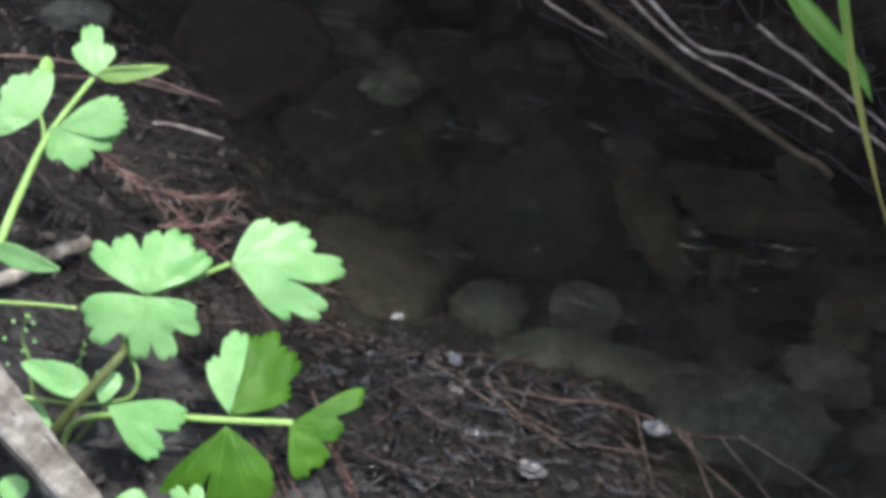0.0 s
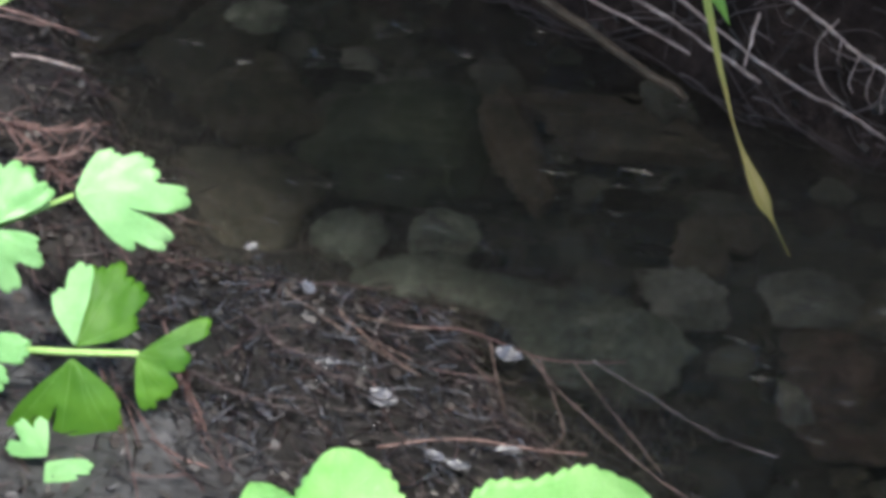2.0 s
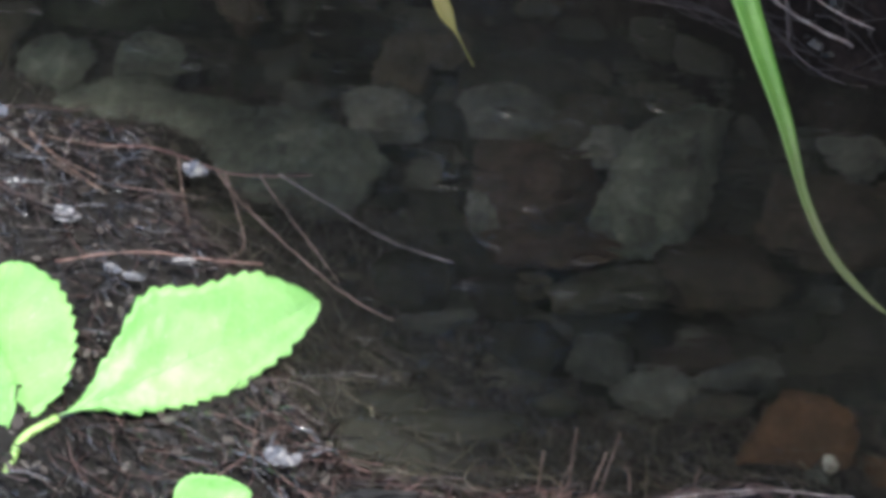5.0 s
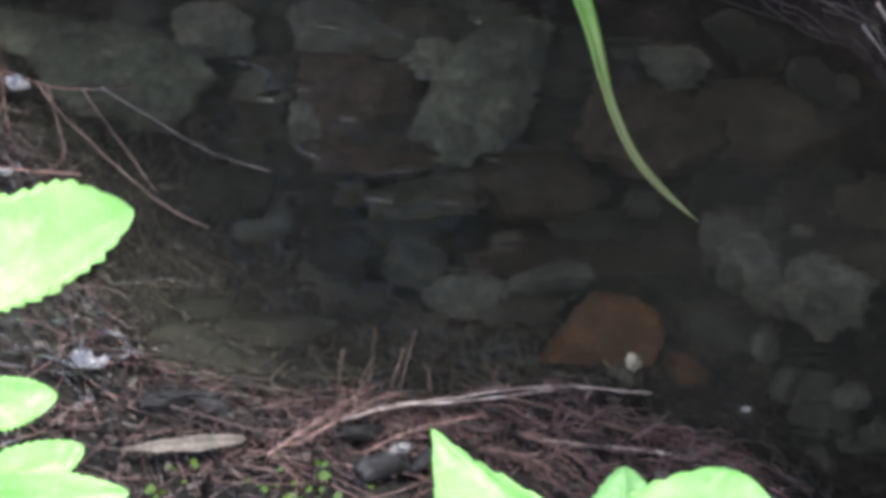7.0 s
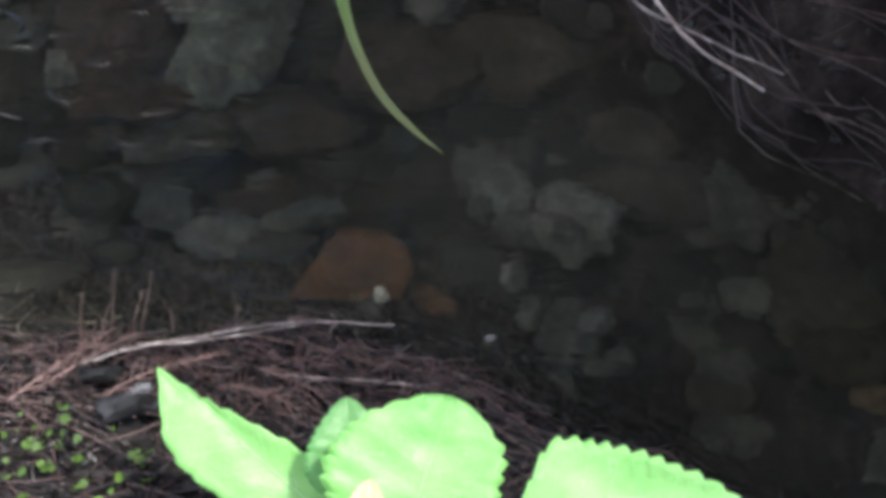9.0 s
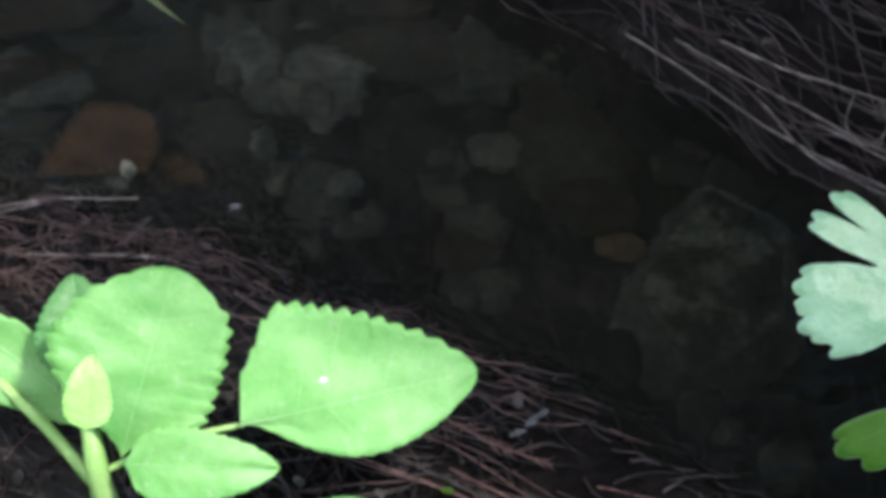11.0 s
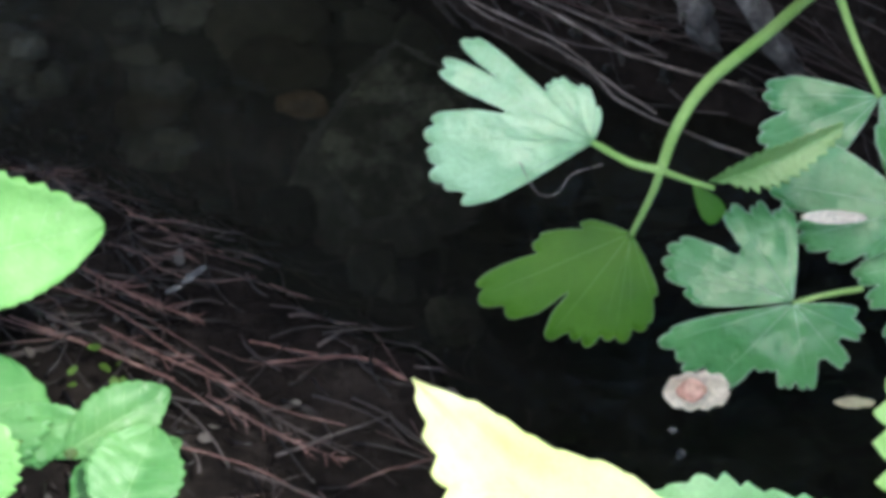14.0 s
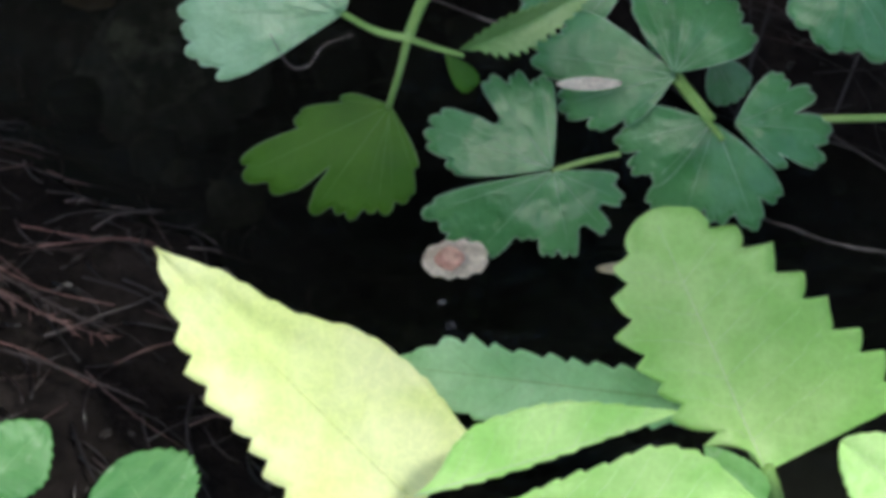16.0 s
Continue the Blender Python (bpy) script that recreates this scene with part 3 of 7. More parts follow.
def ovate_leaf(plant, base, facing, heading, length, width, tilt=(0, 0), material=None, vein=None, teeth=11, fold=0.12, bend=0.2, point=0.62, name="leaf", saw=0.1, left=None, right=None, lean=0, plain=1.0):
    """A toothed oval leaf on a midrib; point: where it is widest goes with it, fold: the two halves rise from the midrib."""
    s = seed_next()
    vein = vein or VEIN
    m = leaf_pose(base, facing, heading, tilt, lean)

    def half(u, side):
        k = (u * teeth + 0.3 * side + s * 0.37 + 0.4 * noise.noise(Vector((u * 5, side * 3.0, s)))) % 1.0
        tooth = saw * (plain if side < 0 else 1) * (1 + 0.8 * noise.noise(Vector((u * teeth * 0.45, side * 5.0, s + 3)))) * (k ** 0.7 if k < 0.78 else (1 - k) / 0.22 * 0.84)
        if left:
            w = left if side > 0 else right
            p = min(4.999, max(0, u) * 5)
            i, e = int(p), p - int(p)
            q = [w[max(i - 1, 0)], w[i], w[i + 1], w[min(i + 2, 5)]]
            body = 0.5 * (2 * q[1] + (q[2] - q[0]) * e + (2 * q[0] - 5 * q[1] + 4 * q[2] - q[3]) * e * e + (3 * q[1] - q[0] - 3 * q[2] + q[3]) * e ** 3)
            body *= max(0.0, 1 - ((u - 0.93) / 0.07) ** 2) ** 0.5 if u > 0.93 else 1
            return max(0.008 * width, body + 0.5 * width * (tooth - saw * 0.5 * (plain if side < 0 else 1)) * min(1, 8 * u, 5 * (1.02 - u)))
        body = math.sin(math.pi * min(1, max(0, u)) ** point) ** 0.62
        wild = 0.06 * noise.noise(Vector((u * 3, side * 2.0, s)))
        return 0.5 * width * max(0.015, body * (1 - saw * 0.5 + tooth + wild))

    def spot(u, v):
        side = 1 if v >= 0 else -1
        y = v * half(u, side)
        x = length * (u + 0.05 * abs(v) * (1 - u))
        quilt = 0.009 * width * math.sin(u * 34 - abs(v) * 5) * abs(v) * (1 - abs(v) * 0.6)
        z = fold * abs(y) - bend * length * (u - 0.4) ** 2 + quilt + 0.045 * width * noise.noise(Vector((u * 3, v * 1.6, s * 2.1))) + 0.014 * width * noise.noise(Vector((u * 9, v * 4, s * 1.3)))
        return (x, y, z)

    n, k = 110, 14
    grid = [[spot(i / n, -1 + 2 * j / k) for j in range(k + 1)] for i in range(n + 1)]
    ob = sheet(grid, 0.0004, name, material, plant, m)
    bm = bmesh.new()
    line = [m @ (Vector(spot(u / 16, 0)) + Vector((0, 0, 0.0001))) for u in range(16)]
    sweep(bm, line, 0.0042 * length, 0.0012 * length, 5)
    for q in range(1, 7):
        for side in (-1, 1):
            line = [m @ (Vector(spot(min(0.96, q * 0.12 + 0.12 * e / 6), side * 0.9 * e / 6)) + Vector((0, 0, 0.00005))) for e in range(7)]
            sweep(bm, line, 0.0016 * length, 0.0006 * length, 4)
    link("vein", bm, vein, ob)
    return ob


def drop(leaf, spot_at, size):
    """A whitish drop dried on a leaf."""
    tree = BVHTree.FromPolygons([v.co for v in leaf.data.vertices], [q.vertices for q in leaf.data.polygons])
    place = tree.ray_cast(Vector((*spot_at, 1)), Vector((0, 0, -1)))
    if place[0] is None:
        return
    bm = bmesh.new()
    bmesh.ops.create_icosphere(bm, subdivisions=3, radius=size)
    turn = Vector((0, 0, 1)).rotation_difference(place[1]).to_matrix().to_4x4()
    for v in bm.verts:
        v.co *= 1 + 0.35 * noise.noise(v.co / size * 1.4 + Vector((size * 9000, 0, 0)))
    bmesh.ops.transform(bm, matrix=Matrix.Translation(place[0]) @ turn @ Matrix.Diagonal((1.2, 0.8, 0.18, 1)), verts=bm.verts)
    link("drop", bm, DROP, leaf, "dried whitish drop")


def grass_blade(name, label, points, width, material, spindle=False, hang=False):
    """A long folded blade along a line, broad in its middle, drawn out to a point."""
    bm = bmesh.new()
    line = smooth_line(points, 10)
    n = len(line)
    rows = []
    for i, c in enumerate(line):
        d = (line[min(i + 1, n - 1)] - line[max(i - 1, 0)]).normalized()
        side = d.cross(Vector((0.15, -0.7, 0.7))).normalized()
        up = side.cross(d)
        s = i / (n - 1)
        w = 0.5 * width * max(0.03, min(1, 0.55 + 1.4 * s) * (1 - s ** 2.6))
        if spindle:
            w = 0.5 * width * (0.62 * max(0, 1 - s / 0.5) + 0.16 * (1 - s) + 0.05 + 0.85 * math.exp(-((s - 0.71) / 0.085) ** 2))
        if hang:
            w = 0.5 * width * max(0.03, 1 if s < 0.25 else 1 - 0.72 * (s - 0.25) / 0.4 if s < 0.65 else 0.28 * (1 - ((s - 0.65) / 0.35) ** 3))
        rows.append([bm.verts.new(c + side * w * k + up * w * 0.35 * abs(k) + up * e) for e in (0.0, -0.0003) for k in (-1, -0.5, 0, 0.5, 1)])
    for a, b in zip(rows, rows[1:]):
        for k in range(4):
            bm.faces.new((a[k], b[k], b[k + 1], a[k + 1]))
            bm.faces.new((a[k + 6], b[k + 6], b[k + 5], a[k + 5]))
        bm.faces.new((a[0], a[5], b[5], b[0]))
        bm.faces.new((a[9], a[4], b[4], b[9]))
    ob = link(name, bm, material)
    return tagged(ob, label, "grass blade", "hanging grass")


def stone(name, label, at, size, turn, material, seed, group="stones in the brook", category="stone", lump=0.36, cuts=7):
    """A water-worn stone: a lumpy ball with a few flat broken faces."""
    bm = bmesh.new()
    rng = random.Random(seed * 17)
    planes = [(Vector((rng.gauss(0, 1), rng.gauss(0, 1), abs(rng.gauss(0.3, 0.8)))).normalized(), rng.uniform(0.62, 0.88)) for _ in range(cuts)]
    bmesh.ops.create_icosphere(bm, subdivisions=4 if max(size) > 0.012 else 3, radius=1)
    for v in bm.verts:
        p = v.co.normalized()
        q = 1 + lump * noise.noise(p * 1.3 + Vector((seed * 3.7, 0, 0))) + 0.55 * lump * noise.noise(p * 3.2 + Vector((0, seed, 0)))
        co = p * q
        for n, d in planes:
            over = co.dot(n) - d
            if over > 0:
                co = co - n * over * 0.85
        v.co = co + 0.06 * noise.noise_vector(p * 5 + Vector((seed, seed, 0))) + 0.03 * noise.noise_vector(p * 13 + Vector((0, seed, seed)))
    m = pose(*at, *turn) @ Matrix.Diagonal((*size, 1))
    bmesh.ops.transform(bm, matrix=m, verts=bm.verts)
    return tagged(link(name, bm, material), label, category, group)


# ---- the ground: one sheet with the brook's bed cut into it ----
ALONG = Vector((0.771, -0.637, 0))
ACROSS = Vector((0.637, 0.771, 0))


SHORE = ((-1.4, 0.57), (-1.07, 0.556), (-0.93, 0.502), (-0.85, 0.482), (-0.75, 0.52), (-0.66, 0.505), (-0.6, 0.462), (-0.53, 0.458), (-0.47, 0.515),
         (-0.43, 0.56), (-0.36, 0.57), (-0.26, 0.594), (-0.15, 0.588), (-0.09, 0.54), (0.0, 0.5), (0.3, 0.48))


def near_edge(u):
    return along(SHORE, u) + 0.005 * math.sin(u * 31) + 0.003 * math.sin(u * 83 + 1)


BANK = ((-1.3, 0.712), (-0.98, 0.717), (-0.87, 0.722), (-0.77, 0.732), (-0.70, 0.747), (-0.62, 0.765), (-0.50, 0.796), (-0.43, 0.778), (-0.36, 0.758), (-0.27, 0.745),
        (-0.18, 0.741), (-0.10, 0.75), (0.3, 0.755))


def along(table, u):
    if u <= table[0][0] or u >= table[-1][0]:
        return (table[0] if u < 0 else table[-1])[1]
    for (u0, v0), (u1, v1) in zip(table, table[1:]):
        if u0 <= u <= u1:
            s = (u - u0) / (u1 - u0)
            return v0 + (v1 - v0) * s * s * (3 - 2 * s)


def far_edge(u):
    return along(BANK, u) + 0.004 * math.sin(u * 37) + 0.002 * math.sin(u * 91)


def ground_height(u, v):
    a, b = near_edge(u), far_edge(u)
    rough = noise.noise(Vector((u * 22, v * 22, 0))) * 0.005 + noise.noise(Vector((u * 70, v * 70, 3))) * 0.0025
    if v < a:
        d = a - v
        return 0.004 + 0.10 * d + 0.06 * d * d + rough * min(1, 0.3 + d * 12) if d < 1.2 else 0.21 + 0.02 * (d - 1.2) + rough
    if v > b:
        d = v - b
        clod = 0.03 * noise.noise(Vector((u * 6, v * 9, 5))) + 0.022 * noise.noise(Vector((u * 26, v * 20, 8))) + 0.009 * noise.noise(Vector((u * 75, v * 60, 2)))
        # unseen upper bank rises high to darken what the water reflects
        return min(1.0, 0.004 + 1.3 * d + clod * min(1, d * 18)) + rough
    s = (v - a) / (b - a)
    depth = 0.055 * min(1, s / 0.45) ** 0.8 * min(1, (1 - s) / 0.12)
    return 0.004 - depth + rough


def spread(lo, hi, step, far, growth=1.35):
    mid = list(np.arange(lo, hi, step))
    out, d, x = [], step, hi
    while x < far:
        out.append(x)
        d *= growth
        x += d
    left, d, x = [], step, lo
    while x > -far:
        d *= growth
        x -= d
        left.append(x)
    return left[::-1] + mid + out + [far]


def to_world(u, v, z):
    return ALONG * u + ACROSS * v + Vector((0, 0, z))


def build_ground():
    us = spread(-1.3, 0.2, 0.006, 300)
    vs = spread(0.25, 0.95, 0.005, 300)
    verts = [to_world(u, v, ground_height(u, v)) for u in us for v in vs]
    k = len(vs)
    faces = [(i * k + j, (i + 1) * k + j, (i + 1) * k + j + 1, i * k + j + 1) for i in range(len(us) - 1) for j in range(k - 1)]
    me = bpy.data.meshes.new("ground")
    me.from_pydata(verts, [], faces)
    me.materials.append(SOIL)
    me.materials.append(SILT)
    me.materials.append(SHADE_SOIL)
    me.materials.append(MUD)
    # 2 is the shade-dark soil: far bank and downstream near bank
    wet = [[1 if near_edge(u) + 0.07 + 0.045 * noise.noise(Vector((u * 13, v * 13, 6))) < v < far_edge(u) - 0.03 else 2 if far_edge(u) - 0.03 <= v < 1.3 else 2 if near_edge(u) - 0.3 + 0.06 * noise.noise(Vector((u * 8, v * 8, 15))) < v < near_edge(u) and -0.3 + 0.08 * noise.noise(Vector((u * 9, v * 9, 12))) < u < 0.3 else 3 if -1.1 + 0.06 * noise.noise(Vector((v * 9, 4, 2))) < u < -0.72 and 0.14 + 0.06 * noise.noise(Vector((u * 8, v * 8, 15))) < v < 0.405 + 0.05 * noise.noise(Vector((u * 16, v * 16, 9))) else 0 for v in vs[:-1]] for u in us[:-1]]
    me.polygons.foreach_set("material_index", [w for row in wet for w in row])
    me.polygons.foreach_set("use_smooth", [True] * len(me.polygons))
    return tagged(new("ground", me), "dark wet soil banks of a narrow brook", "ground", kind="structure")


build_ground()


def build_water():
    bm = bmesh.new()
    us = np.linspace(-9, 9, 60)
    vs = np.linspace(0.36, 0.9, 12)
    grid = [[bm.verts.new(to_world(u, v, 0.0)) for v in vs] for u in us]
    for a, b in zip(grid, grid[1:]):
        for j in range(len(vs) - 1):
            bm.faces.new((a[j], b[j], b[j + 1], a[j + 1]))
    bmesh.ops.recalc_face_normals(bm, faces=bm.faces)
    ob = link("water", bm, WATER)
    ob.visible_shadow = False
    return tagged(ob, "clear shallow brook water with faint ripples", "water", kind="structure")


build_water()

# ---- plants ----
GRN = "bright green parsley-like plant with scalloped leaflets"
BRD = "bright green broad toothed leaves"

celery_a = thing("celery_plant", (-0.4380, 0.7940, 0.0300), GRN + " at the bank's edge", "plant", "parsley-like plants")
stem(celery_a, "stem", [(-0.4790, 0.8210, 0.0600), (-0.4690, 0.8490, 0.0900), (-0.4650, 0.8690, 0.1000), (-0.4600, 0.8850, 0.1100), (-0.4550, 0.8980, 0.1150), (-0.4450, 0.9120, 0.1250)], 0.00199, 0.00110, STEM)
fan_leaf(celery_a, (-0.4440, 0.9130, 0.1250), (7.9, 38.4), 75, ((-8, 0.0141, 25), (22, 0.0216, 22), (48, 0.0159, 20),), (0,0), GREEN)
ovate_leaf(celery_a, (-0.4440, 0.9130, 0.1250), (7.9, 38.4), 6.6, 0.0298, 0.0082, (40,0), STEM)
fan_leaf(celery_a, (-0.4550, 0.8910, 0.1150), (7.9, 38.4), 10, ((0, 0.0270, 32),), (10,0), GREEN)
fan_leaf(celery_a, (-0.4580, 0.8900, 0.1150), (7.9, 38.4), -45, ((0, 0.0213, 30), (35, 0.0270, 22), (-35, 0.0135, 25),), (0,10), GREEN)
fan_leaf(celery_a, (-0.4660, 0.9040, 0.1100), (7.9, 38.4), 135, ((0, 0.0205, 40), (-45, 0.0194, 28), (48, 0.0251, 30),), (0,0), GREEN)
stem(celery_a, "stem", [(-0.4600, 0.8850, 0.1100), (-0.4620, 0.8940, 0.1100), (-0.4660, 0.9040, 0.1100)], 0.00090, 0.00067, STEM)
ovate_leaf(celery_a, (-0.4670, 0.9200, 0.1200), (7.9, 38.4), 86.2, 0.0069, 0.0060, (0,0), STEM)
ovate_leaf(celery_a, (-0.4720, 0.8430, 0.0900), (7.9, 38.4), -24.6, 0.0288, 0.0101, (30,0), GREEN)
fan_leaf(celery_a, (-0.4050, 0.8220, 0.0900), (7.9, 38.4), 90, ((48, 0.0288, 15), (25, 0.0249, 22), (-8, 0.0247, 18), (-32, 0.0280, 27), (-58, 0.0284, 15),), (0,0), GREEN, None, 10)
fan_leaf(celery_a, (-0.4050, 0.8210, 0.0900), (7.9, 38.4), -90, ((-72, 0.0262, 27), (-50, 0.0273, 15), (-8, 0.0245, 17), (20, 0.0258, 18), (55, 0.0247, 15), (72, 0.0202, 16),), (0,0), GREEN, None, 14)
stem(celery_a, "stem", [(-0.4140, 0.8120, 0.0680), (-0.4120, 0.8250, 0.0720), (-0.4080, 0.8350, 0.0780), (-0.3950, 0.8380, 0.0840), (-0.3770, 0.8450, 0.0900)], 0.00108, 0.00108, STEM)
fan_leaf(celery_a, (-0.3760, 0.8430, 0.0920), (7.9, 38.4), 0, ((-4, 0.0440, 13), (15, 0.0327, 30), (38, 0.0231, 32), (-29, 0.0409, 14), (-43, 0.0309, 12),), (0,0), GREEN, None, 13, 0.25, 0.52)
stem(celery_a, "stem", [(-0.4490, 0.8030, 0.0200), (-0.4310, 0.7990, 0.0500), (-0.4140, 0.8060, 0.0700), (-0.4130, 0.8170, 0.0680)], 0.00245, 0.00156, OLIVE)
stem(celery_a, "stem", [(-0.4120, 0.8130, 0.0700), (-0.4080, 0.8110, 0.0600), (-0.4100, 0.8100, 0.0500), (-0.4170, 0.8100, 0.0450), (-0.4310, 0.8120, 0.0400)], 0.00087, 0.00065, STEM)
stem(celery_a, "stem", [(-0.4640, 0.8040, 0.0500), (-0.4490, 0.8070, 0.0450), (-0.4310, 0.8120, 0.0400), (-0.4190, 0.8110, 0.0450)], 0.00088, 0.00066, STEM)
stem(celery_a, "stem", [(-0.4740, 0.8450, 0.0600), (-0.4540, 0.8400, 0.0650), (-0.4370, 0.8340, 0.0700)], 0.00090, 0.00067, STEM)
ovate_leaf(celery_a, (-0.4250, 0.8040, 0.0550), (7.9, 38.4), 158.8, 0.0291, 0.0127, (0,0), GREEN)
fan_leaf(celery_a, (-0.4210, 0.8020, 0.0500), (7.9, 38.4), 75, ((0, 0.0139, 42),), (0,0), GREEN)
fan_leaf(celery_a, (-0.4160, 0.7940, 0.0570), (7.9, 38.4), -30, ((20, 0.0301, 20), (-14, 0.0275, 22),), (0,0), GREEN, None, 9, 0.05, 0.6)
stem(celery_a, "stem", [(-0.4440, 0.8100, 0.0100), (-0.4360, 0.8110, 0.0300), (-0.4170, 0.8020, 0.0450), (-0.3970, 0.8040, 0.0450), (-0.3730, 0.8050, 0.0450), (-0.3470, 0.8070, 0.0450)], 0.00135, 0.00135, STEM)
# one leaf as two halves: sun painted into one, shade into the other
fan_leaf(celery_a, (-0.3720, 0.8070, 0.0460), (7.9, 38.4), 76, ((32, 0.0235, 20), (13, 0.0322, 17),), (0,-12), GREEN, None, 6)
fan_leaf(celery_a, (-0.3720, 0.8080, 0.0450), (7.9, 38.4), 76, ((-3, 0.0323, 14), (-17, 0.0371, 12), (-34, 0.0355, 20), (-54, 0.0262, 16),), (0,8), UNDER_SHADE, VEIN_DARK, 9)
fan_leaf(celery_a, (-0.3720, 0.8020, 0.0450), (7.9, 38.4), -96, ((-35, 0.0397, 12), (-23, 0.0386, 9), (-4, 0.0442, 9), (8, 0.0427, 14), (30, 0.0360, 20), (44, 0.0271, 14),), (0,0), UNDER_SHADE, VEIN_DARK, 9, 0.25, 0.5)
fan_leaf(celery_a, (-0.3480, 0.8060, 0.0450), (7.9, 38.4), -15, ((36, 0.0313, 13), (8, 0.0204, 26), (-37, 0.0206, 28), (-64, 0.0226, 16),), (0,0), UNDER_SHADE, VEIN_DARK, 8)
stem(celery_a, "stem", [(-0.4430, 0.8100, 0.0100), (-0.4340, 0.8190, 0.0200), (-0.4260, 0.8220, 0.0300)], 0.00135, 0.00090, OLIVE)
fan_leaf(celery_a, (-0.4410, 0.8020, 0.0300), (7.9, 38.4), 150, ((0, 0.0210, 45),), (0,0), GREEN)
fan_leaf(celery_a, (-0.3740, 0.7630, 0.0300), (7.1, 40.1), 140, ((-38, 0.0150, 18), (-8, 0.0178, 18), (26, 0.0165, 18)), (0, 0), GREEN, None, 9, 0.2, 0.7)
fan_leaf(celery_a, (-0.3740, 0.7600, 0.0300), (7.1, 40.1), -45, ((-34, 0.0158, 18), (0, 0.0200, 20), (36, 0.0176, 18)), (0, 0), GREEN, None, 9, 0.2, 0.7)
fan_leaf(celery_a, (-0.4150, 0.7680, 0.0250), (7.1, 40.1), 20, ((0, 0.0182, 28),), (0,0), GREEN)
fan_leaf(celery_a, (-0.4470, 0.7610, 0.0300), (7.9, 38.4), 90, ((0, 0.0128, 50),), (0,0), GREEN)

seed_stalk = thing("seed_stalk", (-0.4610, 0.8350, 0.0200), "thin stalk with tiny white-green seed buds", "plant", "")
stem(seed_stalk, "stem", [(-0.4560, 0.8230, 0.0300), (-0.4550, 0.8230, 0.0500), (-0.4570, 0.8240, 0.0600), (-0.4510, 0.8160, 0.0800)], 0.00067, 0.00045, STEM)
stem(seed_stalk, "stem", [(-0.4380, 0.8310, 0.0300), (-0.4350, 0.8250, 0.0500), (-0.4330, 0.8270, 0.0600)], 0.00059, 0.00036, STEM)
for bud_at in ((-0.4570, 0.8170, 0.0750), (-0.4500, 0.8150, 0.0800), (-0.4470, 0.8110, 0.0800), (-0.4620, 0.8180, 0.0650), (-0.4500, 0.8180, 0.0650), (-0.4550, 0.8170, 0.0600), (-0.4630, 0.8200, 0.0500), (-0.4530, 0.8180, 0.0700), (-0.4320, 0.8240, 0.0600), (-0.4360, 0.8250, 0.0500), (-0.4330, 0.8250, 0.0550)):
    bm = bmesh.new()
    bmesh.ops.create_icosphere(bm, subdivisions=2, radius=0.0008)
    bmesh.ops.transform(bm, matrix=Matrix.Translation(bud_at) @ Matrix.Diagonal((1, 1, 1.3, 1)), verts=bm.verts)
    link("bud", bm, VEIN, seed_stalk)

broad_b = thing("broadleaf_plant", (-0.2480, 0.6870, 0.0300), BRD + " beside needle litter", "plant", "broad-leaved plants")
ovate_leaf(broad_b, (-0.2510, 0.7000, 0.0150), (5.3, 41.9), 96.5, 0.0819, 0.0466, (0,0), BROAD, VEIN, 13, 0.1, 0.15, left=(0.0021, 0.0169, 0.0222, 0.0201, 0.0148, 0.0053), right=(0.0021, 0.0191, 0.0244, 0.0237, 0.0180, 0.0064), lean=33.7)
ovate_leaf(broad_b, (-0.2350, 0.7110, 0.0200), (5.3, 41.9), 23.0, 0.1112, 0.0452, (0,0), BROAD, VEIN, 15, 0.1, 0.1, left=(0.0010, 0.0147, 0.0289, 0.0230, 0.0199, 0.0052), right=(0.0010, 0.0109, 0.0163, 0.0178, 0.0130, 0.0052), lean=23.5)
stem(broad_b, "stem", [(-0.2490, 0.6720, 0.0100), (-0.2500, 0.6860, 0.0150), (-0.2460, 0.6990, 0.0200), (-0.2350, 0.7080, 0.0220)], 0.00180, 0.00160, STEM)
ovate_leaf(broad_b, (-0.2590, 0.6940, 0.0150), (5.3, 41.9), 119.0, 0.0798, 0.0420, (0,0), BROAD, lean=32.7)
ovate_leaf(broad_b, (-0.1880, 0.6710, 0.0200), (3.6, 43.8), 8.6, 0.0291, 0.0194, (0,0), BROAD, lean=8.9)
ovate_leaf(broad_b, (-0.1790, 0.6300, 0.0200), (3.6, 43.8), 25.3, 0.0403, 0.0216, (0,0), BROAD, lean=14.6)
ovate_leaf(broad_b, (-0.1820, 0.6240, 0.0200), (3.6, 43.8), 5.5, 0.0556, 0.0233, (0,0), BROAD, lean=-1.7)

broad_c = thing("broadleaf_plant", (0.0420, 0.5610, 0.0300), BRD + " with a young folded shoot", "plant", "broad-leaved plants")
ovate_leaf(broad_c, (0.0500, 0.5740, 0.0350), (2.3, 44.3), 137.4, 0.0947, 0.0265, (0,0), BROAD, VEIN, 10, 0.1, 0.05, left=(0.0019, 0.0113, 0.0151, 0.0189, 0.0161, 0.0015), right=(0.0019, 0.0113, 0.0113, 0.0076, 0.0028, 0.0009))
ovate_leaf(broad_c, (0.0420, 0.5770, 0.0600), (-2.9, 47.8), 94.6, 0.0341, 0.0275, (0,0), SHADED_BROAD)
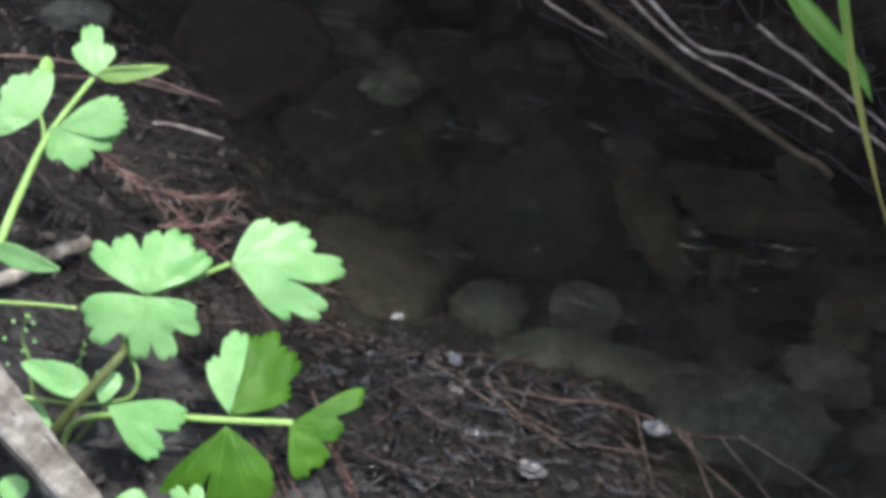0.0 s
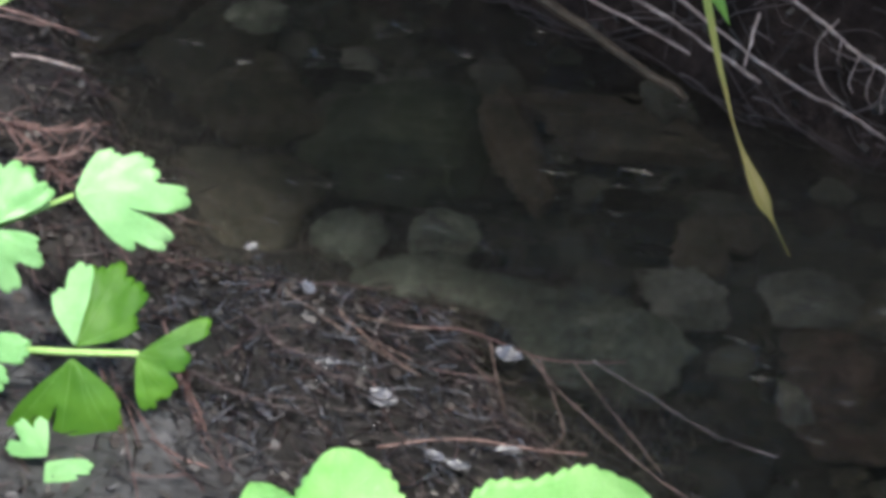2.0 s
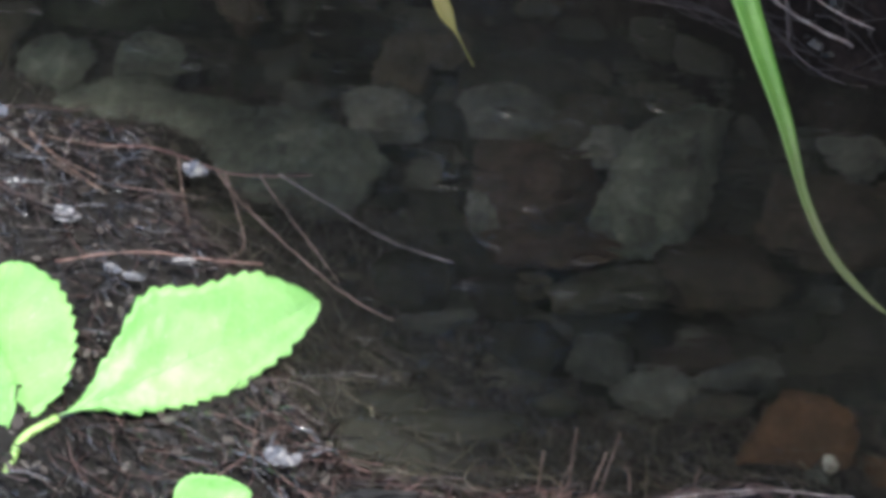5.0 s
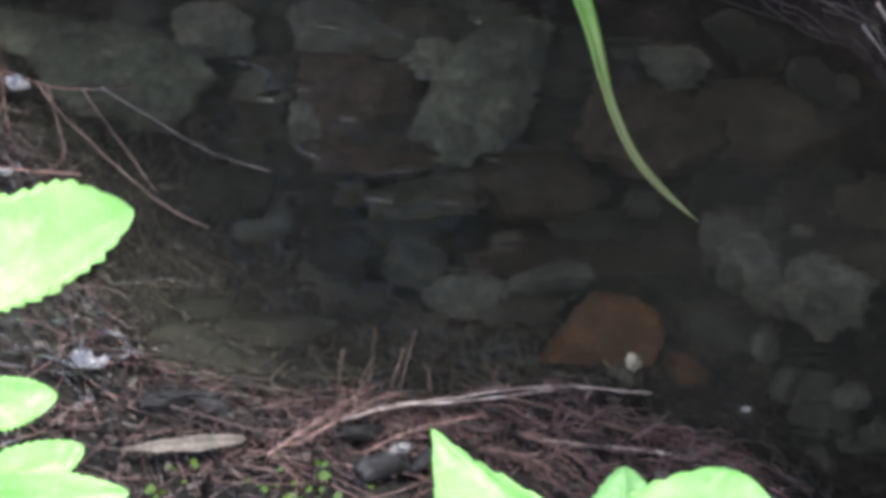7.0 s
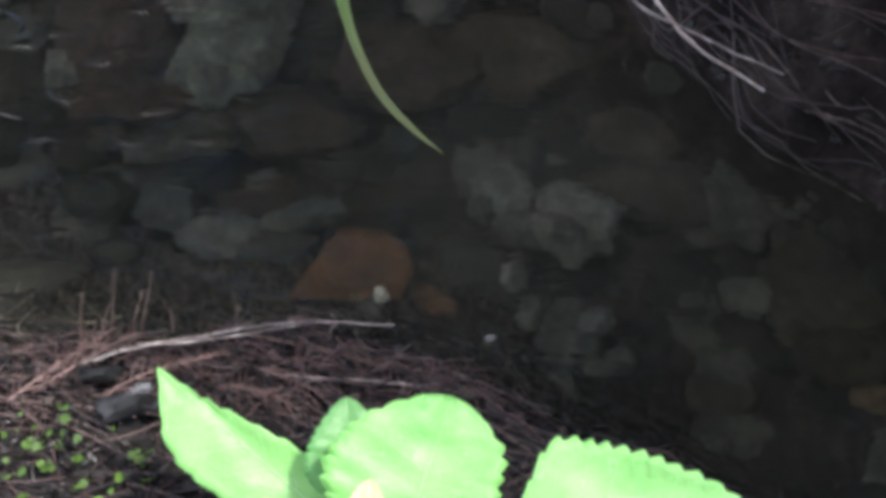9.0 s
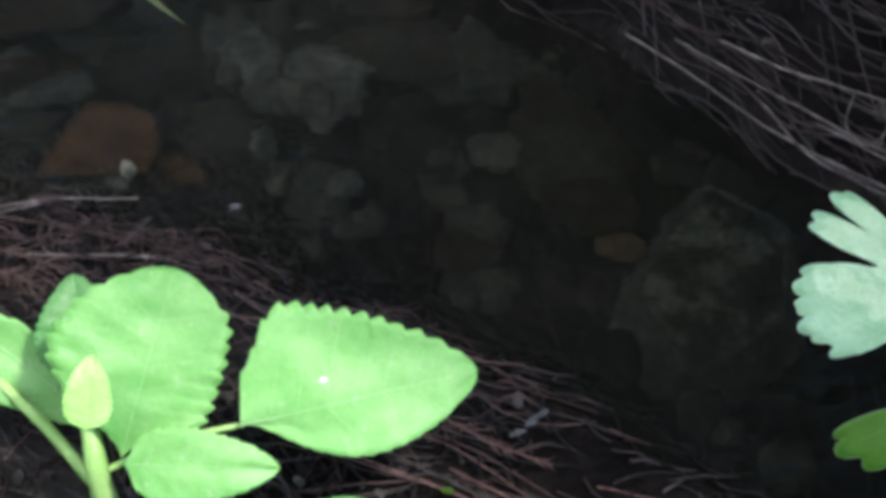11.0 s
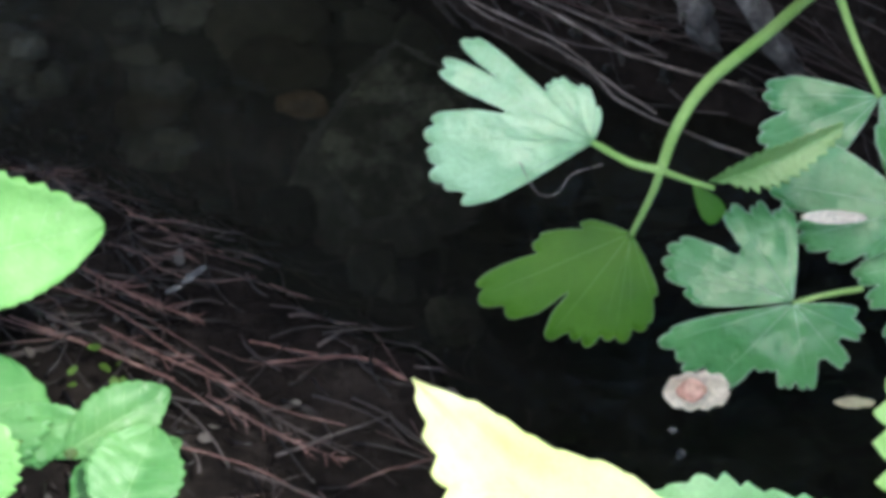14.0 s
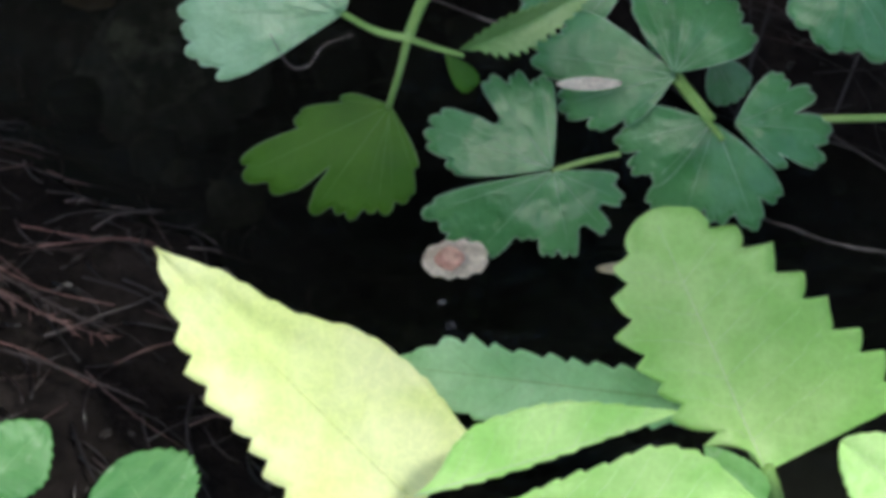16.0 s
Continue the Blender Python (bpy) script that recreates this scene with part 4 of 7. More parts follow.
ovate_leaf(broad_c, (0.0550, 0.5450, 0.0600), (-2.9, 47.8), 73.8, 0.0617, 0.0543, (0,0), BROAD, VEIN, 12, 0.1, 0.15, left=(0.0018, 0.0217, 0.0308, 0.0299, 0.0217, 0.0072), right=(0.0018, 0.0196, 0.0235, 0.0235, 0.0208, 0.0082))
speckled = ovate_leaf(broad_c, (0.0930, 0.5440, 0.0750), (-2.9, 47.8), 12.8, 0.0750, 0.0472, (0,0), BROAD, VEIN, 14, 0.1, 0.1, left=(0.0157, 0.0332, 0.0301, 0.0241, 0.0154, 0.0044), right=(0.0009, 0.0108, 0.0171, 0.0171, 0.0126, 0.0044), saw=0.13, plain=0.2)
drop(speckled, (0.1192, 0.5525), 0.0012)
ovate_leaf(broad_c, (-0.0100, 0.5480, 0.0300), (-2.9, 47.8), 79.0, 0.0315, 0.0275, (0,0), BROAD, lean=23.0)
stem(broad_c, "stem", [(-0.0200, 0.6220, 0.0450), (0.0080, 0.5930, 0.0500), (0.0290, 0.5710, 0.0450), (0.0450, 0.5510, 0.0400)], 0.00170, 0.00227, STEM)
ovate_leaf(broad_c, (0.0560, 0.5390, 0.0650), (-2.9, 47.8), -2.0, 0.0486, 0.0243, (0,0), BROAD)
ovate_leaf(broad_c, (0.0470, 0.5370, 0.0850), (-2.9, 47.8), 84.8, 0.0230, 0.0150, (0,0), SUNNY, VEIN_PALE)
stem(broad_c, "stem", [(0.0490, 0.5450, 0.0300), (0.0470, 0.5480, 0.0500), (0.0450, 0.5590, 0.0600)], 0.0044, 0.0030, STEM)
stem(broad_c, "stem", [(0.0490, 0.5480, 0.0500), (0.0710, 0.5470, 0.0650), (0.0940, 0.5470, 0.0720)], 0.00124, 0.00089, STEM)

broad_d = thing("broadleaf_plant", (0.1370, 0.5050, 0.0200), BRD + " low over the litter", "plant", "broad-leaved plants")
ovate_leaf(broad_d, (0.1160, 0.5080, 0.0180), (-4.6, 50.3), 76.0, 0.0427, 0.0460, (0,0), SHADED_BROAD, left=(0.0018, 0.0163, 0.0235, 0.0244, 0.0181, 0.0054), right=(0.0018, 0.0153, 0.0208, 0.0217, 0.0172, 0.0054), lean=15.1)
ovate_leaf(broad_d, (0.1450, 0.5130, 0.0200), (-5.7, 50.9), 32.4, 0.0419, 0.0215, (0,0), SHADED_BROAD, left=(0.0014, 0.0072, 0.0108, 0.0111, 0.0081, 0.0022), right=(0.0014, 0.0068, 0.0099, 0.0104, 0.0075, 0.0022), lean=7.2)
ovate_leaf(broad_d, (0.1620, 0.4840, 0.0180), (-5.7, 50.9), 71.2, 0.0382, 0.0300, (0,0), SHADED_BROAD, left=(0.0018, 0.0106, 0.0150, 0.0150, 0.0115, 0.0039), right=(0.0018, 0.0097, 0.0141, 0.0150, 0.0115, 0.0039), lean=18.8)
ovate_leaf(broad_d, (0.1490, 0.5000, 0.0160), (-4.6, 50.3), 27.5, 0.0394, 0.0196, (0,0), SHADED_BROAD, lean=6.7)
ovate_leaf(broad_d, (0.1170, 0.5130, 0.0160), (-4.6, 50.3), 31.8, 0.0363, 0.0252, (0,0), SHADED_BROAD, lean=4.5)
ovate_leaf(broad_d, (0.1160, 0.5000, 0.0200), (-4.6, 50.3), 76.9, 0.0307, 0.0303, (0,0), SHADED_BROAD, left=(0.0018, 0.0107, 0.0151, 0.0151, 0.0107, 0.0036), right=(0.0018, 0.0107, 0.0151, 0.0151, 0.0107, 0.0036), lean=-16.3)
ovate_leaf(broad_d, (0.1000, 0.5130, 0.0180), (-4.6, 50.3), 124.5, 0.0370, 0.0324, (0,0), SHADED_BROAD, lean=14.0)
ovate_leaf(broad_d, (0.2520, 0.4250, 0.0180), (-6.3, 51.7), 124.8, 0.0336, 0.0392, (0,0), SHADED_BROAD, left=(0.0017, 0.0119, 0.0170, 0.0187, 0.0153, 0.0051), right=(0.0017, 0.0119, 0.0187, 0.0204, 0.0153, 0.0051), lean=10.5)
ovate_leaf(broad_d, (0.1900, 0.4480, 0.0180), (-6.3, 51.7), 46.9, 0.0349, 0.0241, (0,0), SHADED_BROAD, left=(0.0017, 0.0069, 0.0112, 0.0121, 0.0086, 0.0026), right=(0.0017, 0.0069, 0.0112, 0.0121, 0.0086, 0.0026), lean=7.7)
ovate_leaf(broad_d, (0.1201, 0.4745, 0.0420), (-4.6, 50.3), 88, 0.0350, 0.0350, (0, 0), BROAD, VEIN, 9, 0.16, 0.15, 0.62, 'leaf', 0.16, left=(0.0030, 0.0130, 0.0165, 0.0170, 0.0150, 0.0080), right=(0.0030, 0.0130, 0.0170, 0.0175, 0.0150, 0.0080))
ovate_leaf(broad_d, (0.1268, 0.5202, 0.0220), (-4.6, 50.3), 12, 0.0300, 0.0200, (0, 0), SHADED_BROAD)

broad_e = thing("broadleaf_plant", (0.3500, 0.4100, 0.0300), "sunlit plant with a yellowing serrated leaf among green ones", "plant", "broad-leaved plants")
ovate_leaf(broad_e, (0.3244, 0.4122, 0.0498), (-6.3, 51.7), 135.5, 0.1070, 0.0520, (0,0), YELLOW, YELLOW, 11, 0.08, 0.05, 0.62, 'leaf', 0.17, left=(0.0101, 0.0243, 0.0215, 0.0201, 0.0118, 0.0010), right=(0.0251, 0.0277, 0.0251, 0.0148, 0.0094, 0.0010), plain=0.22)
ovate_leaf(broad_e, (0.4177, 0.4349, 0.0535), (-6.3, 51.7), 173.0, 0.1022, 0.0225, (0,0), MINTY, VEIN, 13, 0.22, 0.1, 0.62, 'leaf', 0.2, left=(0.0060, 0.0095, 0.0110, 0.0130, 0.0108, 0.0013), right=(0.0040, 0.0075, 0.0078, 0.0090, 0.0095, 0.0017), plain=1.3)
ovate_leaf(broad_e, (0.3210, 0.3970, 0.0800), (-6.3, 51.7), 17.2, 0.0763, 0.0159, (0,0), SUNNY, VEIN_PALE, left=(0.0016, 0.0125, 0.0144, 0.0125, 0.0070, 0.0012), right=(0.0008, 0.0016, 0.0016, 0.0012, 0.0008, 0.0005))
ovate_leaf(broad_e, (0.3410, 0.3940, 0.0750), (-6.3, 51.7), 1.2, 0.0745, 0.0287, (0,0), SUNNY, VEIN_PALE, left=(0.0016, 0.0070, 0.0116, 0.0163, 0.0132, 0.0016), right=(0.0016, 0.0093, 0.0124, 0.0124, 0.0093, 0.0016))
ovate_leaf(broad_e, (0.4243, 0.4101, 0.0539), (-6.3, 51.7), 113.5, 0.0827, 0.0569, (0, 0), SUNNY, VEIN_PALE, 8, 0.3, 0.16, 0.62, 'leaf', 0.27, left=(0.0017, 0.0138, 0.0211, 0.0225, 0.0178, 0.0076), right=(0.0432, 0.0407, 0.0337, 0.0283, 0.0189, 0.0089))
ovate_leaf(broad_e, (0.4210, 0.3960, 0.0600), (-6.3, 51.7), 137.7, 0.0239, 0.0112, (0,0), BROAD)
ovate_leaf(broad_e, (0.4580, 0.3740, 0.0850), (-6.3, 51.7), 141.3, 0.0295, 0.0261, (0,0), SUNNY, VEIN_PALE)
stem(broad_e, "stem", [(0.4333, 0.4061, 0.0150), (0.4283, 0.4081, 0.0400), (0.4243, 0.4121, 0.0539)], 0.00267, 0.00220, STEM)
stem(broad_e, "stem", [(0.3400, 0.3850, 0.0100), (0.3320, 0.3800, 0.0350), (0.3244, 0.4142, 0.0478)], 0.00226, 0.00194, STEM)

celery_f = thing("celery_plant", (0.4200, 0.7390, 0.0200), "parsley-like plant with blue-green lobed leaves over dark water", "plant", "parsley-like plants")
stem(celery_f, "stem", [(0.4280, 0.6720, 0.0600), (0.4000, 0.6300, 0.0900), (0.3750, 0.5930, 0.1100), (0.3530, 0.5720, 0.1120), (0.3420, 0.5580, 0.1080), (0.3350, 0.5430, 0.1060)], 0.00216, 0.00177, STEM)
stem(celery_f, "stem", [(0.3350, 0.5430, 0.1060), (0.3330, 0.5430, 0.0950), (0.3290, 0.5480, 0.0700)], 0.00135, 0.00102, STEM)
stem(celery_f, "stem", [(0.3350, 0.5430, 0.1060), (0.3260, 0.5480, 0.1050), (0.3160, 0.5620, 0.1000)], 0.00135, 0.00102, STEM)
stem(celery_f, "stem", [(0.3350, 0.5430, 0.1060), (0.3430, 0.5440, 0.1000), (0.3520, 0.5440, 0.0950)], 0.00118, 0.00085, STEM)
fan_leaf(celery_f, (0.3170, 0.5610, 0.1000), (-5.7, 50.9), 180, ((24, 0.0440, 9), (10, 0.0505, 16), (-2, 0.0516, 17), (-27, 0.0528, 8), (-39, 0.0512, 7), (-56, 0.0226, 22), (-72, 0.0182, 24), (-92, 0.0110, 20)), (0, 0), MINT, VEIN_SHADE, 21, 0.2, 0.55, pale=True)
fan_leaf(celery_f, (0.3300, 0.5530, 0.0650), (-5.7, 50.9), 212, ((-40, 0.0160, 14), (-23, 0.0311, 14), (-8, 0.0520, 13), (2, 0.0470, 11), (21, 0.0424, 9.5), (34, 0.0384, 16), (50, 0.0352, 18), (64, 0.0310, 16), (76, 0.0222, 12)), (0, 0), UNDER_SHADE, VEIN_DARK, 16, 0.2, 0.6, pale=True)
ovate_leaf(celery_f, (0.3510, 0.5450, 0.0950), (-5.7, 50.9), 26, 0.0440, 0.0150, (34, 0), CURLED, VEIN, 13, 0.75, 0.35, 0.62, "leaf", 0.3, left=(0.0014, 0.0060, 0.0084, 0.0072, 0.0052, 0.0020), right=(0.0010, 0.0042, 0.0060, 0.0052, 0.0040, 0.0016))
fan_leaf(celery_f, (0.3470, 0.5500, 0.0900), (-5.7, 50.9), -50, ((0, 0.0139, 30),), (0,0), UNDER_SHADE, VEIN_DARK)
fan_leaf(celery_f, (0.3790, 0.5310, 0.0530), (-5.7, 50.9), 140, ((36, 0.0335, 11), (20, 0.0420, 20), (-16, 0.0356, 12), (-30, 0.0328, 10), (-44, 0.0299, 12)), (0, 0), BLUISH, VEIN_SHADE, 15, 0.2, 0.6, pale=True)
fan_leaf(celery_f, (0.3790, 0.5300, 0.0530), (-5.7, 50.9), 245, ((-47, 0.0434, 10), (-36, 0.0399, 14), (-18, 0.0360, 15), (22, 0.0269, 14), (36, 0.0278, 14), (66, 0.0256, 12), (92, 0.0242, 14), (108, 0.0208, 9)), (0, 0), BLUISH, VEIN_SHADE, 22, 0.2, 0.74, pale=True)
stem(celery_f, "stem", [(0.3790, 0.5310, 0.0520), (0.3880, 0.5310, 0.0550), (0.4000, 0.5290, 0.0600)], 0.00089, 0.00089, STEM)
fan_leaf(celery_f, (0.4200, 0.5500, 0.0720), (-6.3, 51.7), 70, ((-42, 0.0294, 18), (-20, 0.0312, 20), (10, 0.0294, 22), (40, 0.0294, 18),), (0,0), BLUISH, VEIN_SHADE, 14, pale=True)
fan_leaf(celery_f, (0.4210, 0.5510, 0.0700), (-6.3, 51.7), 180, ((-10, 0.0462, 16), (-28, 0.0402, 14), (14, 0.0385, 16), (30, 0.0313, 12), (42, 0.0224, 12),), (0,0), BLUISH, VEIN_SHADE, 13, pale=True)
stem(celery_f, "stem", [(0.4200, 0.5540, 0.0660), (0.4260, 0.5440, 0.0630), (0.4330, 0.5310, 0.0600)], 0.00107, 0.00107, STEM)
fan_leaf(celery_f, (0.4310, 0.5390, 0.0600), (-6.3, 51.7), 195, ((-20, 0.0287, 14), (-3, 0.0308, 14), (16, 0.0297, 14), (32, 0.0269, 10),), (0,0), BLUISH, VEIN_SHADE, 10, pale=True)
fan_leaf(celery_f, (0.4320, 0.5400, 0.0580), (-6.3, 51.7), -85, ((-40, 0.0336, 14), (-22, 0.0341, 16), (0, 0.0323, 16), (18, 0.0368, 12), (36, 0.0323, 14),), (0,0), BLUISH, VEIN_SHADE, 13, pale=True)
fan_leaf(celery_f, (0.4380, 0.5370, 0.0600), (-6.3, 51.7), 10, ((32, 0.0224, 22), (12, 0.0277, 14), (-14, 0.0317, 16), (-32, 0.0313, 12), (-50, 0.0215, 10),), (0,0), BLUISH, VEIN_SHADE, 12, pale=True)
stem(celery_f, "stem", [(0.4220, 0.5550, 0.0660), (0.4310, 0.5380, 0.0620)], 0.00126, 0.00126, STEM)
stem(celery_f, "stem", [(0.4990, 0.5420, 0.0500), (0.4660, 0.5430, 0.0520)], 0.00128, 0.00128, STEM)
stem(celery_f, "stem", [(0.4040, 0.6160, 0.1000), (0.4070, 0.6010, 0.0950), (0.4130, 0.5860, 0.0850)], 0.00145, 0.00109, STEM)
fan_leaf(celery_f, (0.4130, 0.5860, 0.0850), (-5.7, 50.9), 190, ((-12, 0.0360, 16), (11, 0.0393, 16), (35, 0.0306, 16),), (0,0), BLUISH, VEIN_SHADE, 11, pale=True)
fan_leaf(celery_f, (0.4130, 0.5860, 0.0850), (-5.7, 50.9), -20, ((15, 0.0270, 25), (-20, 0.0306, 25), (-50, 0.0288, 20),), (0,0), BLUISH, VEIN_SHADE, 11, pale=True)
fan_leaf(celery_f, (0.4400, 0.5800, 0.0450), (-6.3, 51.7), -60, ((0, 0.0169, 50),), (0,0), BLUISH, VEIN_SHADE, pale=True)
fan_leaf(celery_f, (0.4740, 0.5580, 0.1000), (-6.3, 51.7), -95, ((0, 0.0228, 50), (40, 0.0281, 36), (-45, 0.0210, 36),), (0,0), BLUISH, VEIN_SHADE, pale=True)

# ---- hanging grass ----
grass_blade("wild_grass", "long green grass blade with a withered tip hanging over the water", [(-0.0330, 0.9720, 0.1700), (-0.0180, 0.9430, 0.1380), (-0.0070, 0.9210, 0.1150), (0.0040, 0.9020, 0.0950), (0.0150, 0.8760, 0.0770), (0.0262, 0.8470, 0.0610), (0.0345, 0.8220, 0.0460), (0.0450, 0.8040, 0.0340), (0.0580, 0.7930, 0.0250), (0.0700, 0.7850, 0.0190)], 0.0138, DRYING, hang=True)
grass_blade("wild_grass", "yellowing dry grass blade with a thin tip over the water", [(-0.1510, 1.0480, 0.1300), (-0.1440, 1.0120, 0.1080), (-0.1366, 0.9823, 0.0900), (-0.1292, 0.9593, 0.0750), (-0.1231, 0.9419, 0.0650), (-0.1123, 0.9242, 0.0500), (-0.1058, 0.9188, 0.0400), (-0.0987, 0.9114, 0.0300)], 0.0070, STRAW, True)

# ---- stones under water ----
stone("boulder", "large olive-brown boulder under water", (-0.3508, 0.9800, -0.0235), (0.0461, 0.0430, 0.0160), (0, 0, 21), STONE_MUD, 100)
stone("boulder", "dark algae-grown boulder under water", (-0.2740, 1.0385, -0.0315), (0.0521, 0.0528, 0.0160), (0, 0, 3), STONE_ALGAE, 103)
stone("boulder", "dull brown boulder near the far bank under water", (-0.3506, 1.0530, -0.0297), (0.0344, 0.0347, 0.0135), (0, 0, 25), STONE_MUD, 106)
stone("stone", "rounded green-grey stone under water", (-0.2885, 0.9542, -0.0211), (0.0179, 0.0198, 0.0070), (0, 0, 19), STONE_GREEN, 109)
stone("stone", "rounded green-grey stone under water", (-0.2492, 0.9609, -0.0209), (0.0174, 0.0207, 0.0068), (0, 0, 10), STONE_GREEN, 112)
stone("flat_stone", "long flat green-grey slab lying under clear water", (-0.2518, 0.9202, -0.0220), (0.0581, 0.0231, 0.0083), (0, 0, 7), STONE_GREEN, 115)
stone("flat_stone", "broad flat green-grey slab lying under clear water", (-0.1826, 0.9014, -0.0254), (0.0450, 0.0364, 0.0131), (0, 0, -4), STONE_GREEN, 118)
stone("stone", "tan streaked stone under water", (-0.2202, 1.0229, -0.0223), (0.0135, 0.0466, 0.0060), (0, 0, 20), STONE_DUSK, 121)
stone("stone", "broad tan-brown stone shelf under water", (-0.1575, 1.0546, -0.0284), (0.0628, 0.0299, 0.0117), (0, 0, -2), STONE_DUSK, 124)
stone("stone", "square tan-brown stone under water", (-0.1240, 0.9809, -0.0229), (0.0192, 0.0174, 0.0068), (0, 0, -2), STONE_BROWN, 127)
stone("stone", "pale grey stone under water", (-0.1395, 0.9350, -0.0244), (0.0155, 0.0213, 0.0061), (0, 0, 11), STONE_GREY, 130)
stone("stone", "dull grey-brown stone under water", (-0.0780, 0.9623, -0.0323), (0.0374, 0.0295, 0.0116), (0, 0, -13), STONE_SILTED, 133)
stone("stone", "round red-brown stone under water", (-0.0750, 0.8905, -0.0263), (0.0295, 0.0351, 0.0116), (0, 0, -2), STONE_RED, 136)
stone("stone", "tall pale grey-green stone under water", (-0.0177, 0.9036, -0.0236), (0.0270, 0.0544, 0.0106), (0, 0, -20), STONE_GREEN, 139)
stone("stone", "small grey stone under water", (-0.0433, 0.9194, -0.0263), (0.0112, 0.0158, 0.0060), (0, 0, -4), STONE_GREY, 142)
stone("stone", "flat reddish stone under water", (-0.0613, 0.8553, -0.0263), (0.0334, 0.0144, 0.0060), (0, 0, 1), STONE_RED, 145)
stone("stone", "olive stone shelf at the water's edge", (-0.2199, 0.8504, -0.0123), (0.0532, 0.0147, 0.0060), (0, 0, -1), STONE_SILTED, 148)
stone("stone", "dull grey stone under water", (-0.0840, 0.9398, -0.0273), (0.0257, 0.0188, 0.0073), (0, 0, -3), STONE_GREY, 151)
stone("stone", "grey stone under water", (-0.1377, 0.9332, -0.0268), (0.0171, 0.0208, 0.0067), (0, 0, 6), STONE_GREY, 154)
stone("stone", "grey-brown pebble under water", (-0.0683, 0.8328, -0.0283), (0.0079, 0.0089, 0.0060), (0, 0, 1), STONE_MUD, 157)
stone("stone", "small pale grey stone under water", (-0.0917, 0.8721, -0.0243), (0.0088, 0.0150, 0.0060), (0, 0, 7), STONE_GREY, 160)
stone("stone", "grey-brown stone under water", (-0.1171, 0.8249, -0.0209), (0.0174, 0.0193, 0.0068), (0, 0, 18), STONE_SILTED, 163)
stone("stone", "pale olive-grey stone under water", (-0.0366, 0.8287, -0.0226), (0.0245, 0.0163, 0.0064), (0, 0, 8), STONE_OLIVE, 166)
stone("stone", "olive-grey stone under water", (-0.0682, 0.7931, -0.0203), (0.0151, 0.0148, 0.0060), (0, 0, 6), STONE_SILTED, 169)
stone("stone", "pale grey stone under water", (-0.0409, 0.7896, -0.0223), (0.0135, 0.0154, 0.0060), (0, 0, 24), STONE_GREY, 172)
stone("stone", "pale grey stone under water", (-0.0210, 0.7731, -0.0243), (0.0169, 0.0130, 0.0060), (0, 0, -5), STONE_GREY, 175)
stone("stone", "grey ledge of stone under water", (0.0012, 0.7710, -0.0263), (0.0179, 0.0109, 0.0060), (0, 0, 9), STONE_MUD, 178)
stone("stone", "dark reddish flat stone under water", (-0.0030, 0.7970, -0.0303), (0.0223, 0.0106, 0.0060), (0, 0, 1), STONE_RED, 181)
stone("stone", "small pale green-grey stone under water", (-0.0543, 0.7593, -0.0163), (0.0086, 0.0074, 0.0060), (0, 0, 5), STONE_SILTED, 184)
stone("flat_stone", "flat olive slab at the water's edge", (-0.1294, 0.7235, -0.0093), (0.0292, 0.0187, 0.0073), (0, 0, -4), STONE_SILTED, 187)
stone("stone", "dull olive stone in the shallows", (-0.1172, 0.7531, -0.0123), (0.0132, 0.0074, 0.0060), (0, 0, 11), STONE_SILTED, 190)
stone("stone", "dull brown stone in the shallows", (-0.0943, 0.7444, -0.0123), (0.0275, 0.0099, 0.0060), (0, 0, 4), STONE_SILTED, 193)
stone("stone", "dull brown stone under water", (-0.0606, 0.9376, -0.0300), (0.0318, 0.0214, 0.0084), (0, 0, 5), STONE_MUD, 196)
stone("stone", "grey-green stone near the far bank", (0.0657, 0.9237, -0.0283), (0.0149, 0.0190, 0.0060), (0, 0, -4), STONE_GREY, 199)
stone("boulder", "dark brown boulder under water", (0.0559, 0.8820, -0.0349), (0.0362, 0.0316, 0.0123), (0, 0, -3), STONE_DUSK, 202)
stone("boulder", "dark brown boulder under water", (0.1063, 0.8958, -0.0347), (0.0310, 0.0321, 0.0121), (0, 0, -7), STONE_DUSK, 205)
stone("stone", "grey stone under water", (0.0873, 0.8132, -0.0283), (0.0145, 0.0151, 0.0060), (0, 0, -6), STONE_GREY, 208)
stone("stone", "pale bluish-grey stone under water", (0.0953, 0.8012, -0.0223), (0.0119, 0.0138, 0.0054), (0, 0, 7), STONE_BLUE, 211)
stone("stone", "pale bluish-grey stone under water", (0.1233, 0.7910, -0.0234), (0.0179, 0.0141, 0.0067), (0, 0, -11), STONE_BLUE, 214)
stone("stone", "small pale grey stone under water", (0.1185, 0.7749, -0.0223), (0.0093, 0.0097, 0.0060), (0, 0, -5), STONE_BLUE, 217)
stone("pebble", "small grey pebble under water", (0.0856, 0.7914, -0.0243), (0.0063, 0.0092, 0.0060), (0, 0, -2), STONE_GREY, 220)
stone("stone", "grey stone under water", (0.1870, 0.8010, -0.0266), (0.0165, 0.0207, 0.0064), (0, 0, 2), STONE_GREY, 223)
stone("stone", "olive-grey stone under water", (0.1623, 0.7442, -0.0243), (0.0157, 0.0145, 0.0060), (0, 0, -9), STONE_SILTED, 226)
stone("stone", "small pale stone under water", (0.1284, 0.7262, -0.0203), (0.0085, 0.0077, 0.0060), (0, 0, 14), STONE_BLUE, 229)
stone("pebble", "small grey stone under water", (0.1378, 0.7104, -0.0223), (0.0069, 0.0075, 0.0060), (0, 0, -7), STONE_GREY, 232)
